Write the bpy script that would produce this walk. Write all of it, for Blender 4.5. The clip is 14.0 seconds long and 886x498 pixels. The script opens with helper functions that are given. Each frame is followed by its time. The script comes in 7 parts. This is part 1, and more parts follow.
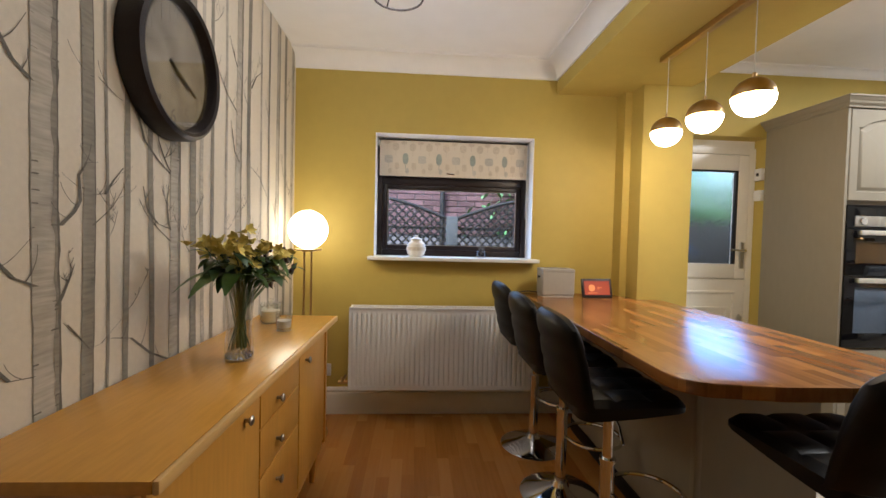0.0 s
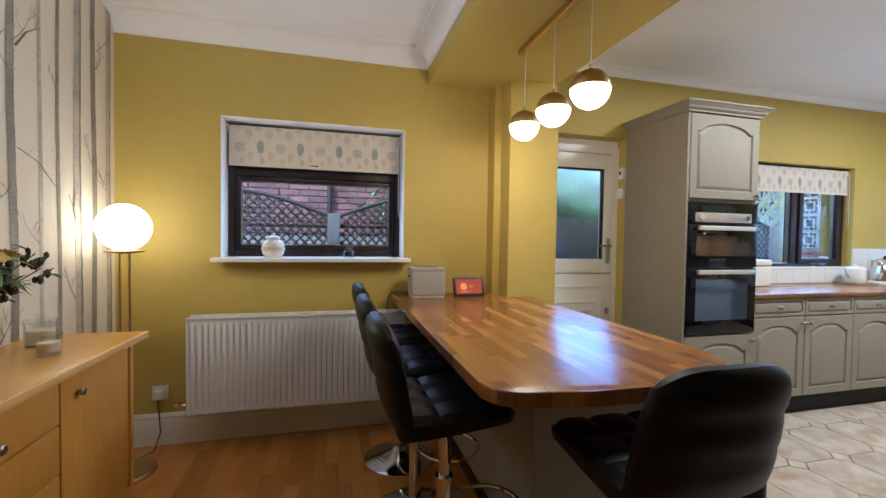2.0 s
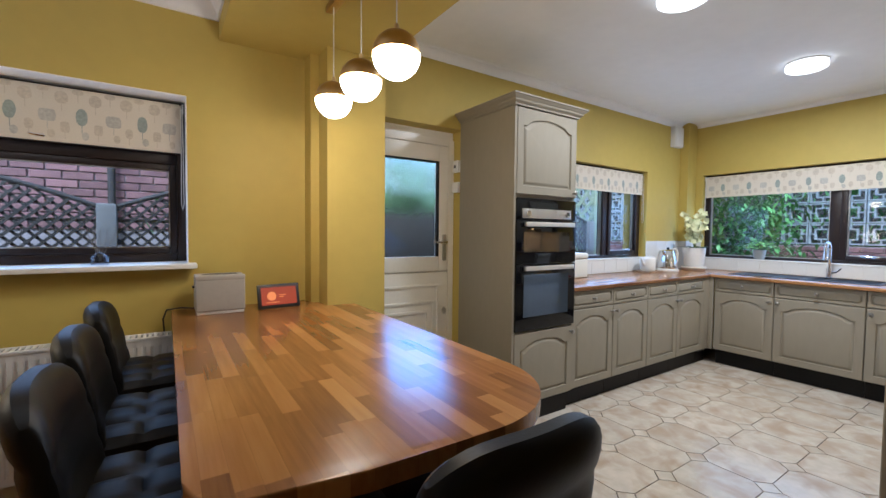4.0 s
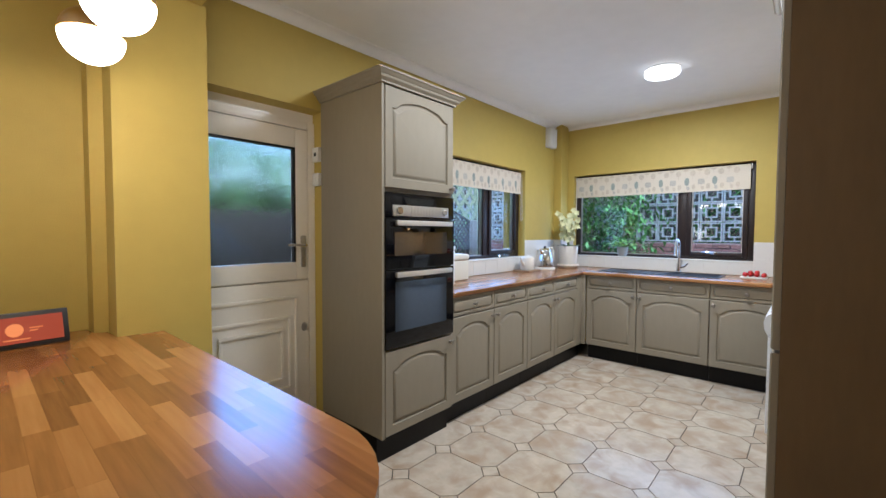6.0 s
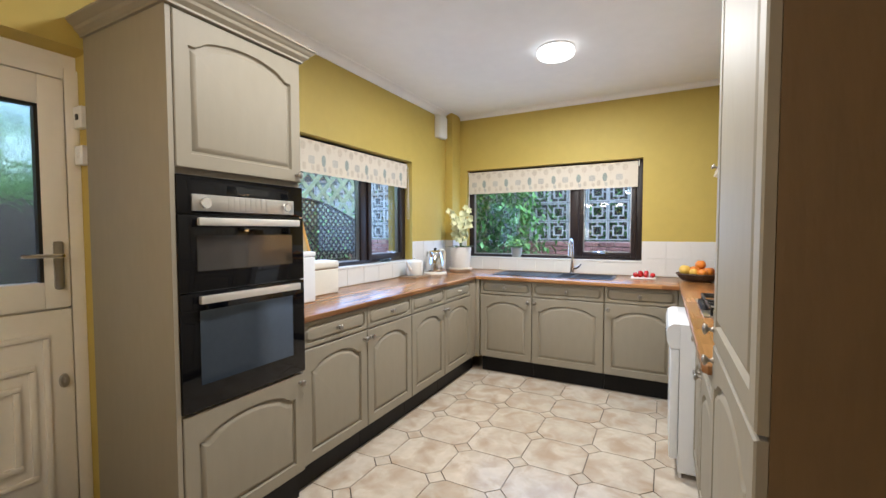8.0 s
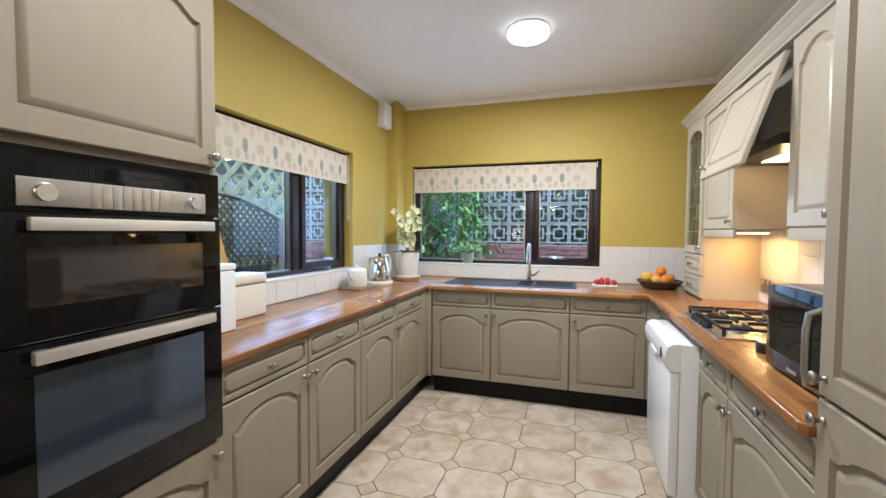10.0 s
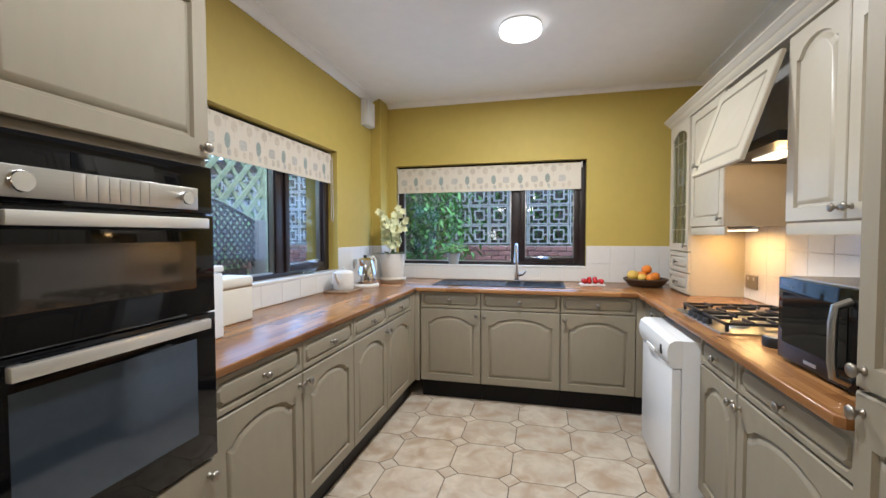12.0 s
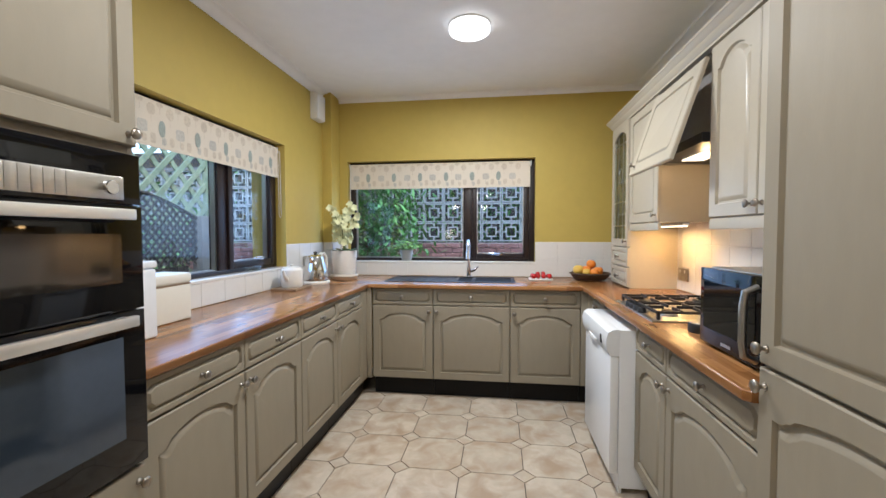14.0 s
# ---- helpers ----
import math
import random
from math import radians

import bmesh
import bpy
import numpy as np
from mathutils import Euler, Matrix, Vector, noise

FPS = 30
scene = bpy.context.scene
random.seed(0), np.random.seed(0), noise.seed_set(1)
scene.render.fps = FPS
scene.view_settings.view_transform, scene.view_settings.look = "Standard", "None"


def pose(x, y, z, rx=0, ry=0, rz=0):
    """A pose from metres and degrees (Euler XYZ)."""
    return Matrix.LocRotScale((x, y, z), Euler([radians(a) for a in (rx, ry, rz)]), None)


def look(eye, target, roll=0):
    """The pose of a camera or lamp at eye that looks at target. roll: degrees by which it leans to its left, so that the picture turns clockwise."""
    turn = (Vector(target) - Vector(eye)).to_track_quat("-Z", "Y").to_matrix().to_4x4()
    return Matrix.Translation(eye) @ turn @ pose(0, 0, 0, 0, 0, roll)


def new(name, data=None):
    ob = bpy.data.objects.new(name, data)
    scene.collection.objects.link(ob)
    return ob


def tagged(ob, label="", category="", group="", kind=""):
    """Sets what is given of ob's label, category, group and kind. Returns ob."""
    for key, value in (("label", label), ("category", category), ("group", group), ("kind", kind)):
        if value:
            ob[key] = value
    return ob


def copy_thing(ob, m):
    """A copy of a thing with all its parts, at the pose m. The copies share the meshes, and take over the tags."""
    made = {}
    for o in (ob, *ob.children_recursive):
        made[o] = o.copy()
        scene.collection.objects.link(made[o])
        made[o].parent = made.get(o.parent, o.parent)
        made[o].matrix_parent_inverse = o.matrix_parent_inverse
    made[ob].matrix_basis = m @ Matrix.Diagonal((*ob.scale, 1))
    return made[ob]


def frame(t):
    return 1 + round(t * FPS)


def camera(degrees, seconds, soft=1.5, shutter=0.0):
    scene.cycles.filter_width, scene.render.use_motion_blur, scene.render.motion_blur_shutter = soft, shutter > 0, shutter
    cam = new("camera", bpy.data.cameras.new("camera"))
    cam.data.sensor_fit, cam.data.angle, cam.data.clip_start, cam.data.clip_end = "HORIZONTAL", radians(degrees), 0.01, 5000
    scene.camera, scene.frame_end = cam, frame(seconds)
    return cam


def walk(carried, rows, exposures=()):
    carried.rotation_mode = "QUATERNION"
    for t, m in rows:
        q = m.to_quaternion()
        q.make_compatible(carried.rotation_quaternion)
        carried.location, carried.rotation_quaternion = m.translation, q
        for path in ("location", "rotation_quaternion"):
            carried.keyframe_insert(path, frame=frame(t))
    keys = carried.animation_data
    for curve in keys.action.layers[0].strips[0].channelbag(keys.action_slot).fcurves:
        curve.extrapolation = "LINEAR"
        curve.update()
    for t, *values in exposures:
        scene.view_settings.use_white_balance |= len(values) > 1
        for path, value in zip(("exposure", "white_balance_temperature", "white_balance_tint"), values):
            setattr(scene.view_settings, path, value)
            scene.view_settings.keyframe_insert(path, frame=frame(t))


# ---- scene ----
cam = camera(93.7, 14.0)
PATH = [
    (0, (2.157, 0.589, 1.286), (2.29, 2.584, 1.226), 1.4),
    (0.5, (2.239, 0.634, 1.284), (2.417, 2.626, 1.225), 1.3),
    (1, (2.368, 0.688, 1.295), (2.625, 2.67, 1.233), 1.2),
    (1.5, (2.475, 0.711, 1.296), (2.843, 2.676, 1.234), 1.1),
    (2, (2.536, 0.739, 1.281), (3.047, 2.672, 1.226), 0.9),
    (2.5, (2.631, 0.811, 1.286), (3.295, 2.696, 1.225), 0.8),
    (3, (2.706, 0.903, 1.304), (3.527, 2.725, 1.234), 0.8),
    (3.5, (2.777, 0.955, 1.295), (3.749, 2.701, 1.223), 0.7),
    (4, (2.906, 0.995, 1.313), (4.015, 2.657, 1.232), 0.6),
    (4.2, (2.932, 1.014, 1.323), (4.105, 2.631, 1.238), 0.6),
    (6.3, (3.377, 1.245, 1.319), (4.92, 2.515, 1.236), 0.2),
    (6.5, (3.444, 1.258, 1.321), (5.017, 2.489, 1.234), 0.2),
    (7, (3.624, 1.266, 1.318), (5.264, 2.406, 1.229), 0.1),
    (7.5, (3.763, 1.317, 1.319), (5.469, 2.357, 1.234), -0.1),
    (8, (3.926, 1.432, 1.334), (5.69, 2.37, 1.249), -0.1),
    (8.5, (4.024, 1.522, 1.352), (5.839, 2.357, 1.266), -0.2),
    (8.7, (4.076, 1.554, 1.361), (5.911, 2.344, 1.272), -0.1),
    (11, (4.302, 1.985, 1.358), (6.228, 2.518, 1.288), 0.2),
    (11.5, (4.303, 1.994, 1.347), (6.238, 2.497, 1.279), 0.0),
    (12, (4.306, 1.986, 1.338), (6.25, 2.455, 1.27), -0.1),
    (12.5, (4.306, 1.982, 1.334), (6.259, 2.407, 1.264), -0.1),
    (13, (4.303, 1.97, 1.328), (6.266, 2.346, 1.258), -0.2),
    (13.5, (4.3, 1.959, 1.324), (6.272, 2.282, 1.253), -0.2),
    (14, (4.302, 1.945, 1.32), (6.282, 2.211, 1.244), -0.1),
]
LOOKS = [(0, 2.4, 5800, 10), (2, 2.24, 5330, 10), (4, 2.14, 5330, 10), (6.5, 2.12, 5480, 10), (7.5, 2.42, 5800, 10), (8.7, 2.37, 5840, 10), (11, 2.16, 5790, 10), (14, 2.08, 5790, 10)]
walk(cam, [(t, look(eye, target, roll)) for t, eye, target, roll in PATH], LOOKS)

# ---- world and large lights ----
world = bpy.data.worlds.new("overcast_sky")
scene.world = world
world.use_nodes = True
_wn = world.node_tree
_sky = _wn.nodes.new("ShaderNodeTexSky")
_sky.sky_type = "NISHITA"
_sky.sun_disc = False
_sky.sun_elevation, _sky.sun_rotation = radians(50), radians(215)
_wn.links.new(_sky.outputs[0], _wn.nodes["Background"].inputs[0])
_wn.nodes["Background"].inputs[1].default_value = 0.15
sun = new("sun", bpy.data.lights.new("sun", "SUN"))
sun.data.energy, sun.data.angle, sun.data.color = 1.2, radians(16), (0.80, 0.91, 1.0)
sun.matrix_world = look((0, 0, 10), (3.2, 4.6, 3.3))
WARM, NEUTRAL = (1.0, 0.70, 0.39), (1.0, 0.95, 0.87)
LAMPS = 0.42


def point_lamp(name, place, watts, colour, radius):
    lamp = new(name, bpy.data.lights.new(name, "POINT"))
    lamp.data.energy, lamp.data.color, lamp.data.shadow_soft_size = watts * LAMPS, colour, radius
    lamp.location = place
    return lamp


def window_lamp(name, place, turn, w, h, watts, colour=(0.42, 0.64, 1.0), spread=180):
    """Sky light entering through a glazed opening."""
    lamp = new(name, bpy.data.lights.new(name, "AREA"))
    lamp.data.shape, lamp.data.size, lamp.data.size_y = "RECTANGLE", w, h
    lamp.data.energy, lamp.data.color, lamp.data.spread = watts, colour, radians(spread)
    lamp.matrix_world = pose(*place, 90, 0, turn)
    return lamp


# sky light falls steeply through the back door's pane towards the bar
lamp = window_lamp("door_daylight", (4.33, 3.54, 1.49), 180, 0.46, 0.74, 0.36, (0.16, 0.42, 1.0), 68)
lamp.matrix_world = look((4.33, 3.54, 1.49), (3.93, 2.85, 0.92))
window_lamp("dining_window_daylight", (2.43, 3.69, 1.43), 180, 1.0, 0.55, 0.7)
window_lamp("side_window_daylight", (6.54, 3.625, 1.40), 180, 1.45, 0.64, 1.2)
window_lamp("sink_window_daylight", (8.265, 2.51, 1.40), 90, 1.68, 0.66, 1.5)


# ---- materials ----
def nodes_of(m):
    return m.node_tree.nodes, m.node_tree.links


def surface(name, colour, rough=0.5, metal=0.0, vary=0.08, grain=40.0, blotch=3.0, bump=0.05, bump_scale=120.0, coat=0.0, stretch=(1, 1, 1), spec=0.5, rand=0.0, second=None, second_scale=6.0):
    """A principled surface with variation at two scales and fine relief."""
    m = bpy.data.materials.new(name)
    m.use_nodes = True
    n, l = nodes_of(m)
    p = n["Principled BSDF"]
    p.inputs["Roughness"].default_value, p.inputs["Metallic"].default_value = rough, metal
    p.inputs["Coat Weight"].default_value, p.inputs["Specular IOR Level"].default_value = coat, spec
    co = n.new("ShaderNodeTexCoord")
    mp = n.new("ShaderNodeMapping")
    mp.inputs["Scale"].default_value = stretch
    place = co.outputs["Object"]
    if rand:
        who, far, shift = n.new("ShaderNodeObjectInfo"), n.new("ShaderNodeVectorMath"), n.new("ShaderNodeVectorMath")
        far.operation, shift.operation = "SCALE", "ADD"
        far.inputs[0].default_value = (17.0, 29.0, 11.0)
        l.new(who.outputs["Random"], far.inputs["Scale"])
        l.new(place, shift.inputs[0])
        l.new(far.outputs[0], shift.inputs[1])
        place = shift.outputs[0]
    l.new(place, mp.inputs[0])
    fine, big = n.new("ShaderNodeTexNoise"), n.new("ShaderNodeTexNoise")
    fine.inputs["Scale"].default_value, big.inputs["Scale"].default_value = grain, blotch
    fine.inputs["Detail"].default_value, big.inputs["Detail"].default_value = 4, 3
    l.new(mp.outputs[0], fine.inputs[0])
    l.new(place, big.inputs[0])
    add = n.new("ShaderNodeMath")
    add.operation = "ADD"
    l.new(fine.outputs[0], add.inputs[0])
    l.new(big.outputs[0], add.inputs[1])
    ramp = n.new("ShaderNodeMapRange")
    ramp.inputs[1].default_value, ramp.inputs[2].default_value = 0.6, 1.4
    ramp.inputs[3].default_value, ramp.inputs[4].default_value = 1 - vary, 1 + vary
    l.new(add.outputs[0], ramp.inputs[0])
    val = ramp.outputs[0]
    if rand:
        oi = n.new("ShaderNodeObjectInfo")
        rr = n.new("ShaderNodeMapRange")
        rr.inputs[3].default_value, rr.inputs[4].default_value = 1 - rand, 1 + rand
        l.new(oi.outputs["Random"], rr.inputs[0])
        mu = n.new("ShaderNodeMath")
        mu.operation = "MULTIPLY"
        l.new(val, mu.inputs[0])
        l.new(rr.outputs[0], mu.inputs[1])
        val = mu.outputs[0]
    sc = n.new("ShaderNodeVectorMath")
    sc.operation = "SCALE"
    sc.inputs[0].default_value = colour
    l.new(val, sc.inputs["Scale"])
    if second:
        bl, rm, mix = n.new("ShaderNodeTexNoise"), n.new("ShaderNodeMapRange"), n.new("ShaderNodeMix")
        bl.inputs["Scale"].default_value, bl.inputs["Detail"].default_value, bl.inputs["Distortion"].default_value = second_scale, 5, 0.6
        rm.inputs[1].default_value, rm.inputs[2].default_value = 0.42, 0.70
        mix.data_type = "RGBA"
        mix.inputs["B"].default_value = (*second, 1)
        l.new(place, bl.inputs[0])
        l.new(bl.outputs[0], rm.inputs[0])
        l.new(rm.outputs[0], mix.inputs["Factor"])
        l.new(sc.outputs[0], mix.inputs["A"])
        l.new(mix.outputs["Result"], p.inputs["Base Color"])
    else:
        l.new(sc.outputs[0], p.inputs["Base Color"])
    if bump:
        bn, bp = n.new("ShaderNodeTexNoise"), n.new("ShaderNodeBump")
        bn.inputs["Scale"].default_value = bump_scale
        bp.inputs["Strength"].default_value, bp.inputs["Distance"].default_value = bump, 0.01
        l.new(mp.outputs[0], bn.inputs[0])
        l.new(bn.outputs[0], bp.inputs["Height"])
        l.new(bp.outputs[0], p.inputs["Normal"])
    return m


def glowing(name, colour, strength, base=0.8):
    m = bpy.data.materials.new(name)
    m.use_nodes = True
    n, _ = nodes_of(m)
    p = n["Principled BSDF"]
    p.inputs["Base Color"].default_value = (base, base, base, 1)
    p.inputs["Emission Color"].default_value = (*colour, 1)
    p.inputs["Emission Strength"].default_value = strength
    return m


def clear_glass(name, tint=(1, 1, 1), rough=0.0, rim=0.55, base=0.035):
    """Thin pane: mostly clear, with a Fresnel gloss."""
    m = bpy.data.materials.new(name)
    m.use_nodes = True
    n, l = nodes_of(m)
    n.remove(n["Principled BSDF"])
    tr, gl, mx, fr = n.new("ShaderNodeBsdfTransparent"), n.new("ShaderNodeBsdfGlossy"), n.new("ShaderNodeMixShader"), n.new("ShaderNodeLayerWeight")
    tr.inputs[0].default_value = (*tint, 1)
    gl.inputs["Roughness"].default_value = rough
    pw, ad = n.new("ShaderNodeMath"), n.new("ShaderNodeMath")
    pw.operation, ad.operation = "POWER", "MULTIPLY_ADD"
    pw.inputs[1].default_value = 4.0
    ad.inputs[1].default_value, ad.inputs[2].default_value = rim, base
    l.new(fr.outputs["Facing"], pw.inputs[0])
    l.new(pw.outputs[0], ad.inputs[0])
    l.new(ad.outputs[0], mx.inputs[0])
    l.new(tr.outputs[0], mx.inputs[1])
    l.new(gl.outputs[0], mx.inputs[2])
    l.new(mx.outputs[0], n["Material Output"].inputs[0])
    return m


def solid_glass(name, colour=(1, 1, 1), rough=0.0, bump=0.0, scale=30.0):
    m = bpy.data.materials.new(name)
    m.use_nodes = True
    n, l = nodes_of(m)
    p = n["Principled BSDF"]
    p.inputs["Base Color"].default_value = (*colour, 1)
    p.inputs["Transmission Weight"].default_value, p.inputs["Roughness"].default_value, p.inputs["IOR"].default_value = 1, rough, 1.45
    if bump:
        bn, bp = n.new("ShaderNodeTexNoise"), n.new("ShaderNodeBump")
        bn.inputs["Scale"].default_value = scale
        bp.inputs["Strength"].default_value, bp.inputs["Distance"].default_value = bump, 0.02
        l.new(bn.outputs[0], bp.inputs["Height"])
        l.new(bp.outputs[0], p.inputs["Normal"])
    return m


def staves(name, along, width, length, dark, mid, light, rough, seam=0.35, coat=0.0):
    """Wood strips of random tone laid along one axis, with end joints staggered."""
    m = bpy.data.materials.new(name)
    m.use_nodes = True
    n, l = nodes_of(m)
    p = n["Principled BSDF"]
    p.inputs["Roughness"].default_value, p.inputs["Coat Weight"].default_value = rough, coat
    p.inputs["Coat Roughness"].default_value = 0.12
    co, sep = n.new("ShaderNodeTexCoord"), n.new("ShaderNodeSeparateXYZ")
    l.new(co.outputs["Object"], sep.inputs[0])

    def calc(op, a, b=None):
        k = n.new("ShaderNodeMath")
        k.operation = op
        for i, v in enumerate((a, b)):
            if v is None:
                continue
            if isinstance(v, (int, float)):
                k.inputs[i].default_value = v
            else:
                l.new(v, k.inputs[i])
        return k.outputs[0]

    u = sep.outputs["Y" if along == "x" else "X"]
    v = sep.outputs["X" if along == "x" else "Y"]
    row = calc("FLOOR", calc("DIVIDE", u, width))
    wn = n.new("ShaderNodeTexWhiteNoise")
    wn.noise_dimensions = "1D"
    l.new(row, wn.inputs["W"])
    vv = calc("DIVIDE", calc("ADD", v, calc("MULTIPLY", wn.outputs["Value"], length * 3)), length)
    col = calc("FLOOR", vv)
    wn2 = n.new("ShaderNodeTexWhiteNoise")
    wn2.noise_dimensions = "2D"
    cb = n.new("ShaderNodeCombineXYZ")
    l.new(row, cb.inputs[0])
    l.new(col, cb.inputs[1])
    l.new(cb.outputs[0], wn2.inputs["Vector"])
    gr, mp = n.new("ShaderNodeTexNoise"), n.new("ShaderNodeMapping")
    mp.inputs["Scale"].default_value = (4, 70, 30) if along == "x" else (70, 4, 30)
    cb2, off = n.new("ShaderNodeVectorMath"), n.new("ShaderNodeVectorMath")
    l.new(co.outputs["Object"], mp.inputs[0])
    off.operation, cb2.operation = "SCALE", "ADD"
    l.new(wn2.outputs["Color"], off.inputs[0])
    off.inputs["Scale"].default_value = 40
    l.new(mp.outputs[0], cb2.inputs[0])
    l.new(off.outputs[0], cb2.inputs[1])
    l.new(cb2.outputs[0], gr.inputs[0])
    gr.inputs["Scale"].default_value, gr.inputs["Detail"].default_value = 1.0, 6
    tone = calc("ADD", calc("MULTIPLY", wn2.outputs["Value"], 0.62), calc("MULTIPLY", gr.outputs[0], 0.45))
    ramp = n.new("ShaderNodeValToRGB")
    ramp.color_ramp.elements[0].color, ramp.color_ramp.elements[1].color = (*dark, 1), (*light, 1)
    ramp.color_ramp.elements[0].position, ramp.color_ramp.elements[1].position = 0.1, 0.9
    ramp.color_ramp.elements.new(0.5).color = (*mid, 1)
    l.new(tone, ramp.inputs[0])
    fu, fv = calc("FRACT", calc("DIVIDE", u, width)), calc("FRACT", vv)
    line = calc("MAXIMUM", calc("LESS_THAN", fu, 0.0012 / width), calc("LESS_THAN", fv, 0.0012 / length))
    mx = n.new("ShaderNodeMix")
    mx.data_type = "RGBA"
    l.new(calc("MULTIPLY", line, seam), mx.inputs["Factor"])
    l.new(ramp.outputs[0], mx.inputs["A"])
    mx.inputs["B"].default_value = (dark[0] * 0.4, dark[1] * 0.4, dark[2] * 0.4, 1)
    l.new(mx.outputs["Result"], p.inputs["Base Color"])
    bp = n.new("ShaderNodeBump")
    bp.inputs["Strength"].default_value, bp.inputs["Distance"].default_value = 0.08, 0.004
    l.new(calc("SUBTRACT", gr.outputs[0], line), bp.inputs["Height"])
    l.new(bp.outputs[0], p.inputs["Normal"])
    return m


YELLOW = surface("mustard_paint", (0.50, 0.38, 0.085), 0.62, vary=0.05, grain=12, blotch=1.2, bump=0.12, bump_scale=260)
WHITE_PAINT = surface("white_ceiling_paint", (0.89, 0.885, 0.88), 0.7, vary=0.03, grain=10, blotch=1, bump=0.08, bump_scale=200)
GLOSS_WHITE = surface("white_gloss_paint", (0.74, 0.72, 0.67), 0.32, vary=0.03, grain=15, blotch=2, bump=0.04)
UPVC = surface("white_upvc", (0.86, 0.83, 0.77), 0.3, vary=0.02, bump=0.02)
PAPER = surface("cream_wallpaper", (0.67, 0.60, 0.48), 0.75, vary=0.06, grain=60, blotch=2.5, bump=0.1, bump_scale=300)
BARK = surface("printed_bark", (0.25, 0.225, 0.18), 0.75, vary=0.34, grain=14, blotch=7, bump=0.05, stretch=(1, 1.2, 9))
BARK_PALE = surface("printed_pale_bark", (0.43, 0.39, 0.32), 0.75, vary=0.34, grain=12, blotch=7, bump=0.05, stretch=(1, 1.2, 10))
TWIG = surface("printed_twig", (0.14, 0.125, 0.10), 0.75, vary=0.25, bump=0.03)
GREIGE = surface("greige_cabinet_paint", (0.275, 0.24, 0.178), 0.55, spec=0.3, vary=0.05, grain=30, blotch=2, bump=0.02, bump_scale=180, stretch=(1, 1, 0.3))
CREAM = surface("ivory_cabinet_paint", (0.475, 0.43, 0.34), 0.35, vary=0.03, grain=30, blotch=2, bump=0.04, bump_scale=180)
PLINTH = surface("black_plinth", (0.006, 0.0055, 0.0055), 0.4, vary=0.3, bump=0.05, spec=0.2)
PANEL_BROWN = surface("brown_end_panel", (0.15, 0.095, 0.042), 0.55, vary=0.1, grain=50, bump=0.08, stretch=(1, 1, 0.2))
WORKTOP_X = staves("worktop_blocks_along_x", "x", 0.042, 0.26, (0.13, 0.05, 0.016), (0.265, 0.118, 0.038), (0.40, 0.20, 0.075), 0.24)
WORKTOP_Y = staves("worktop_blocks_along_y", "y", 0.042, 0.26, (0.13, 0.05, 0.016), (0.265, 0.118, 0.038), (0.40, 0.20, 0.075), 0.24)
BAR_WOOD = staves("bar_top_blocks", "y", 0.044, 0.30, (0.14, 0.052, 0.013), (0.29, 0.122, 0.030), (0.43, 0.205, 0.058), 0.23, seam=0.2)
LAMINATE = staves("laminate_floor", "y", 0.066, 0.55, (0.28, 0.11, 0.02), (0.39, 0.165, 0.034), (0.46, 0.21, 0.05), 0.25, 0.25)
OAK = surface("oak_veneer", (0.64, 0.33, 0.055), 0.22, vary=0.13, grain=9, blotch=2, bump=0.03, stretch=(8, 1, 8))
OAK_PALE = surface("pale_oak_edge", (0.68, 0.43, 0.15), 0.42, vary=0.1, grain=9, blotch=2, bump=0.03, stretch=(8, 1, 8))
OAK_V = surface("oak_veneer_upright", (0.62, 0.32, 0.058), 0.3, vary=0.13, grain=9, blotch=2, bump=0.03, stretch=(8, 8, 0.8))
LEATHER = surface("black_leather", (0.004, 0.0038, 0.0038), 0.42, vary=0.2, spec=0.25, grain=30, blotch=6, bump=0.03, bump_scale=160)
CHROME = surface("chrome", (0.75, 0.75, 0.76), 0.08, 1.0, vary=0.03, bump=0)
STEEL = surface("brushed_steel", (0.58, 0.57, 0.55), 0.3, 1.0, vary=0.08, grain=60, bump=0.05, stretch=(0.2, 8, 8))
PEWTER = surface("pewter_knob", (0.36, 0.33, 0.29), 0.33, 1.0, vary=0.2, bump=0.1)
BRASS = surface("brushed_brass", (0.52, 0.36, 0.16), 0.3, 1.0, vary=0.12, grain=40, bump=0.04)
BLACK_GLASS = surface("black_oven_glass", (0.004, 0.004, 0.005), 0.05, vary=0.1, bump=0, spec=0.3)
# mirror-coated glass; the room's bluish and amber reflections are put into the colours
OVEN_WINDOW = surface("mirror_oven_glass_blue_reflection", (0.055, 0.075, 0.105), 0.06, 0.5, vary=0.1, bump=0, spec=1.0)
OVEN_WINDOW_WARM = surface("oven_glass_amber_reflection", (0.035, 0.03, 0.024), 0.05, 0.4, vary=0.1, bump=0, spec=0.8)
ALUMINIUM = surface("satin_aluminium", (0.80, 0.79, 0.76), 0.36, 0.85, vary=0.04, grain=60, bump=0.02, stretch=(0.2, 8, 8))
BLACK_PLASTIC = surface("black_plastic", (0.015, 0.015, 0.016), 0.4, vary=0.2, bump=0.05)
IRON = surface("black_cast_iron", (0.018, 0.017, 0.017), 0.55, vary=0.3, bump=0.2, bump_scale=200)
BROWN_FRAME = surface("dark_brown_window_frame", (0.016, 0.009, 0.009), 0.35, vary=0.2, grain=30, bump=0.08, stretch=(1, 1, 1))
PANE = clear_glass("window_glass")
BLIND = surface("cream_blind_fabric", (0.66, 0.60, 0.50), 0.85, vary=0.05, grain=150, blotch=3, bump=0.15, bump_scale=500)
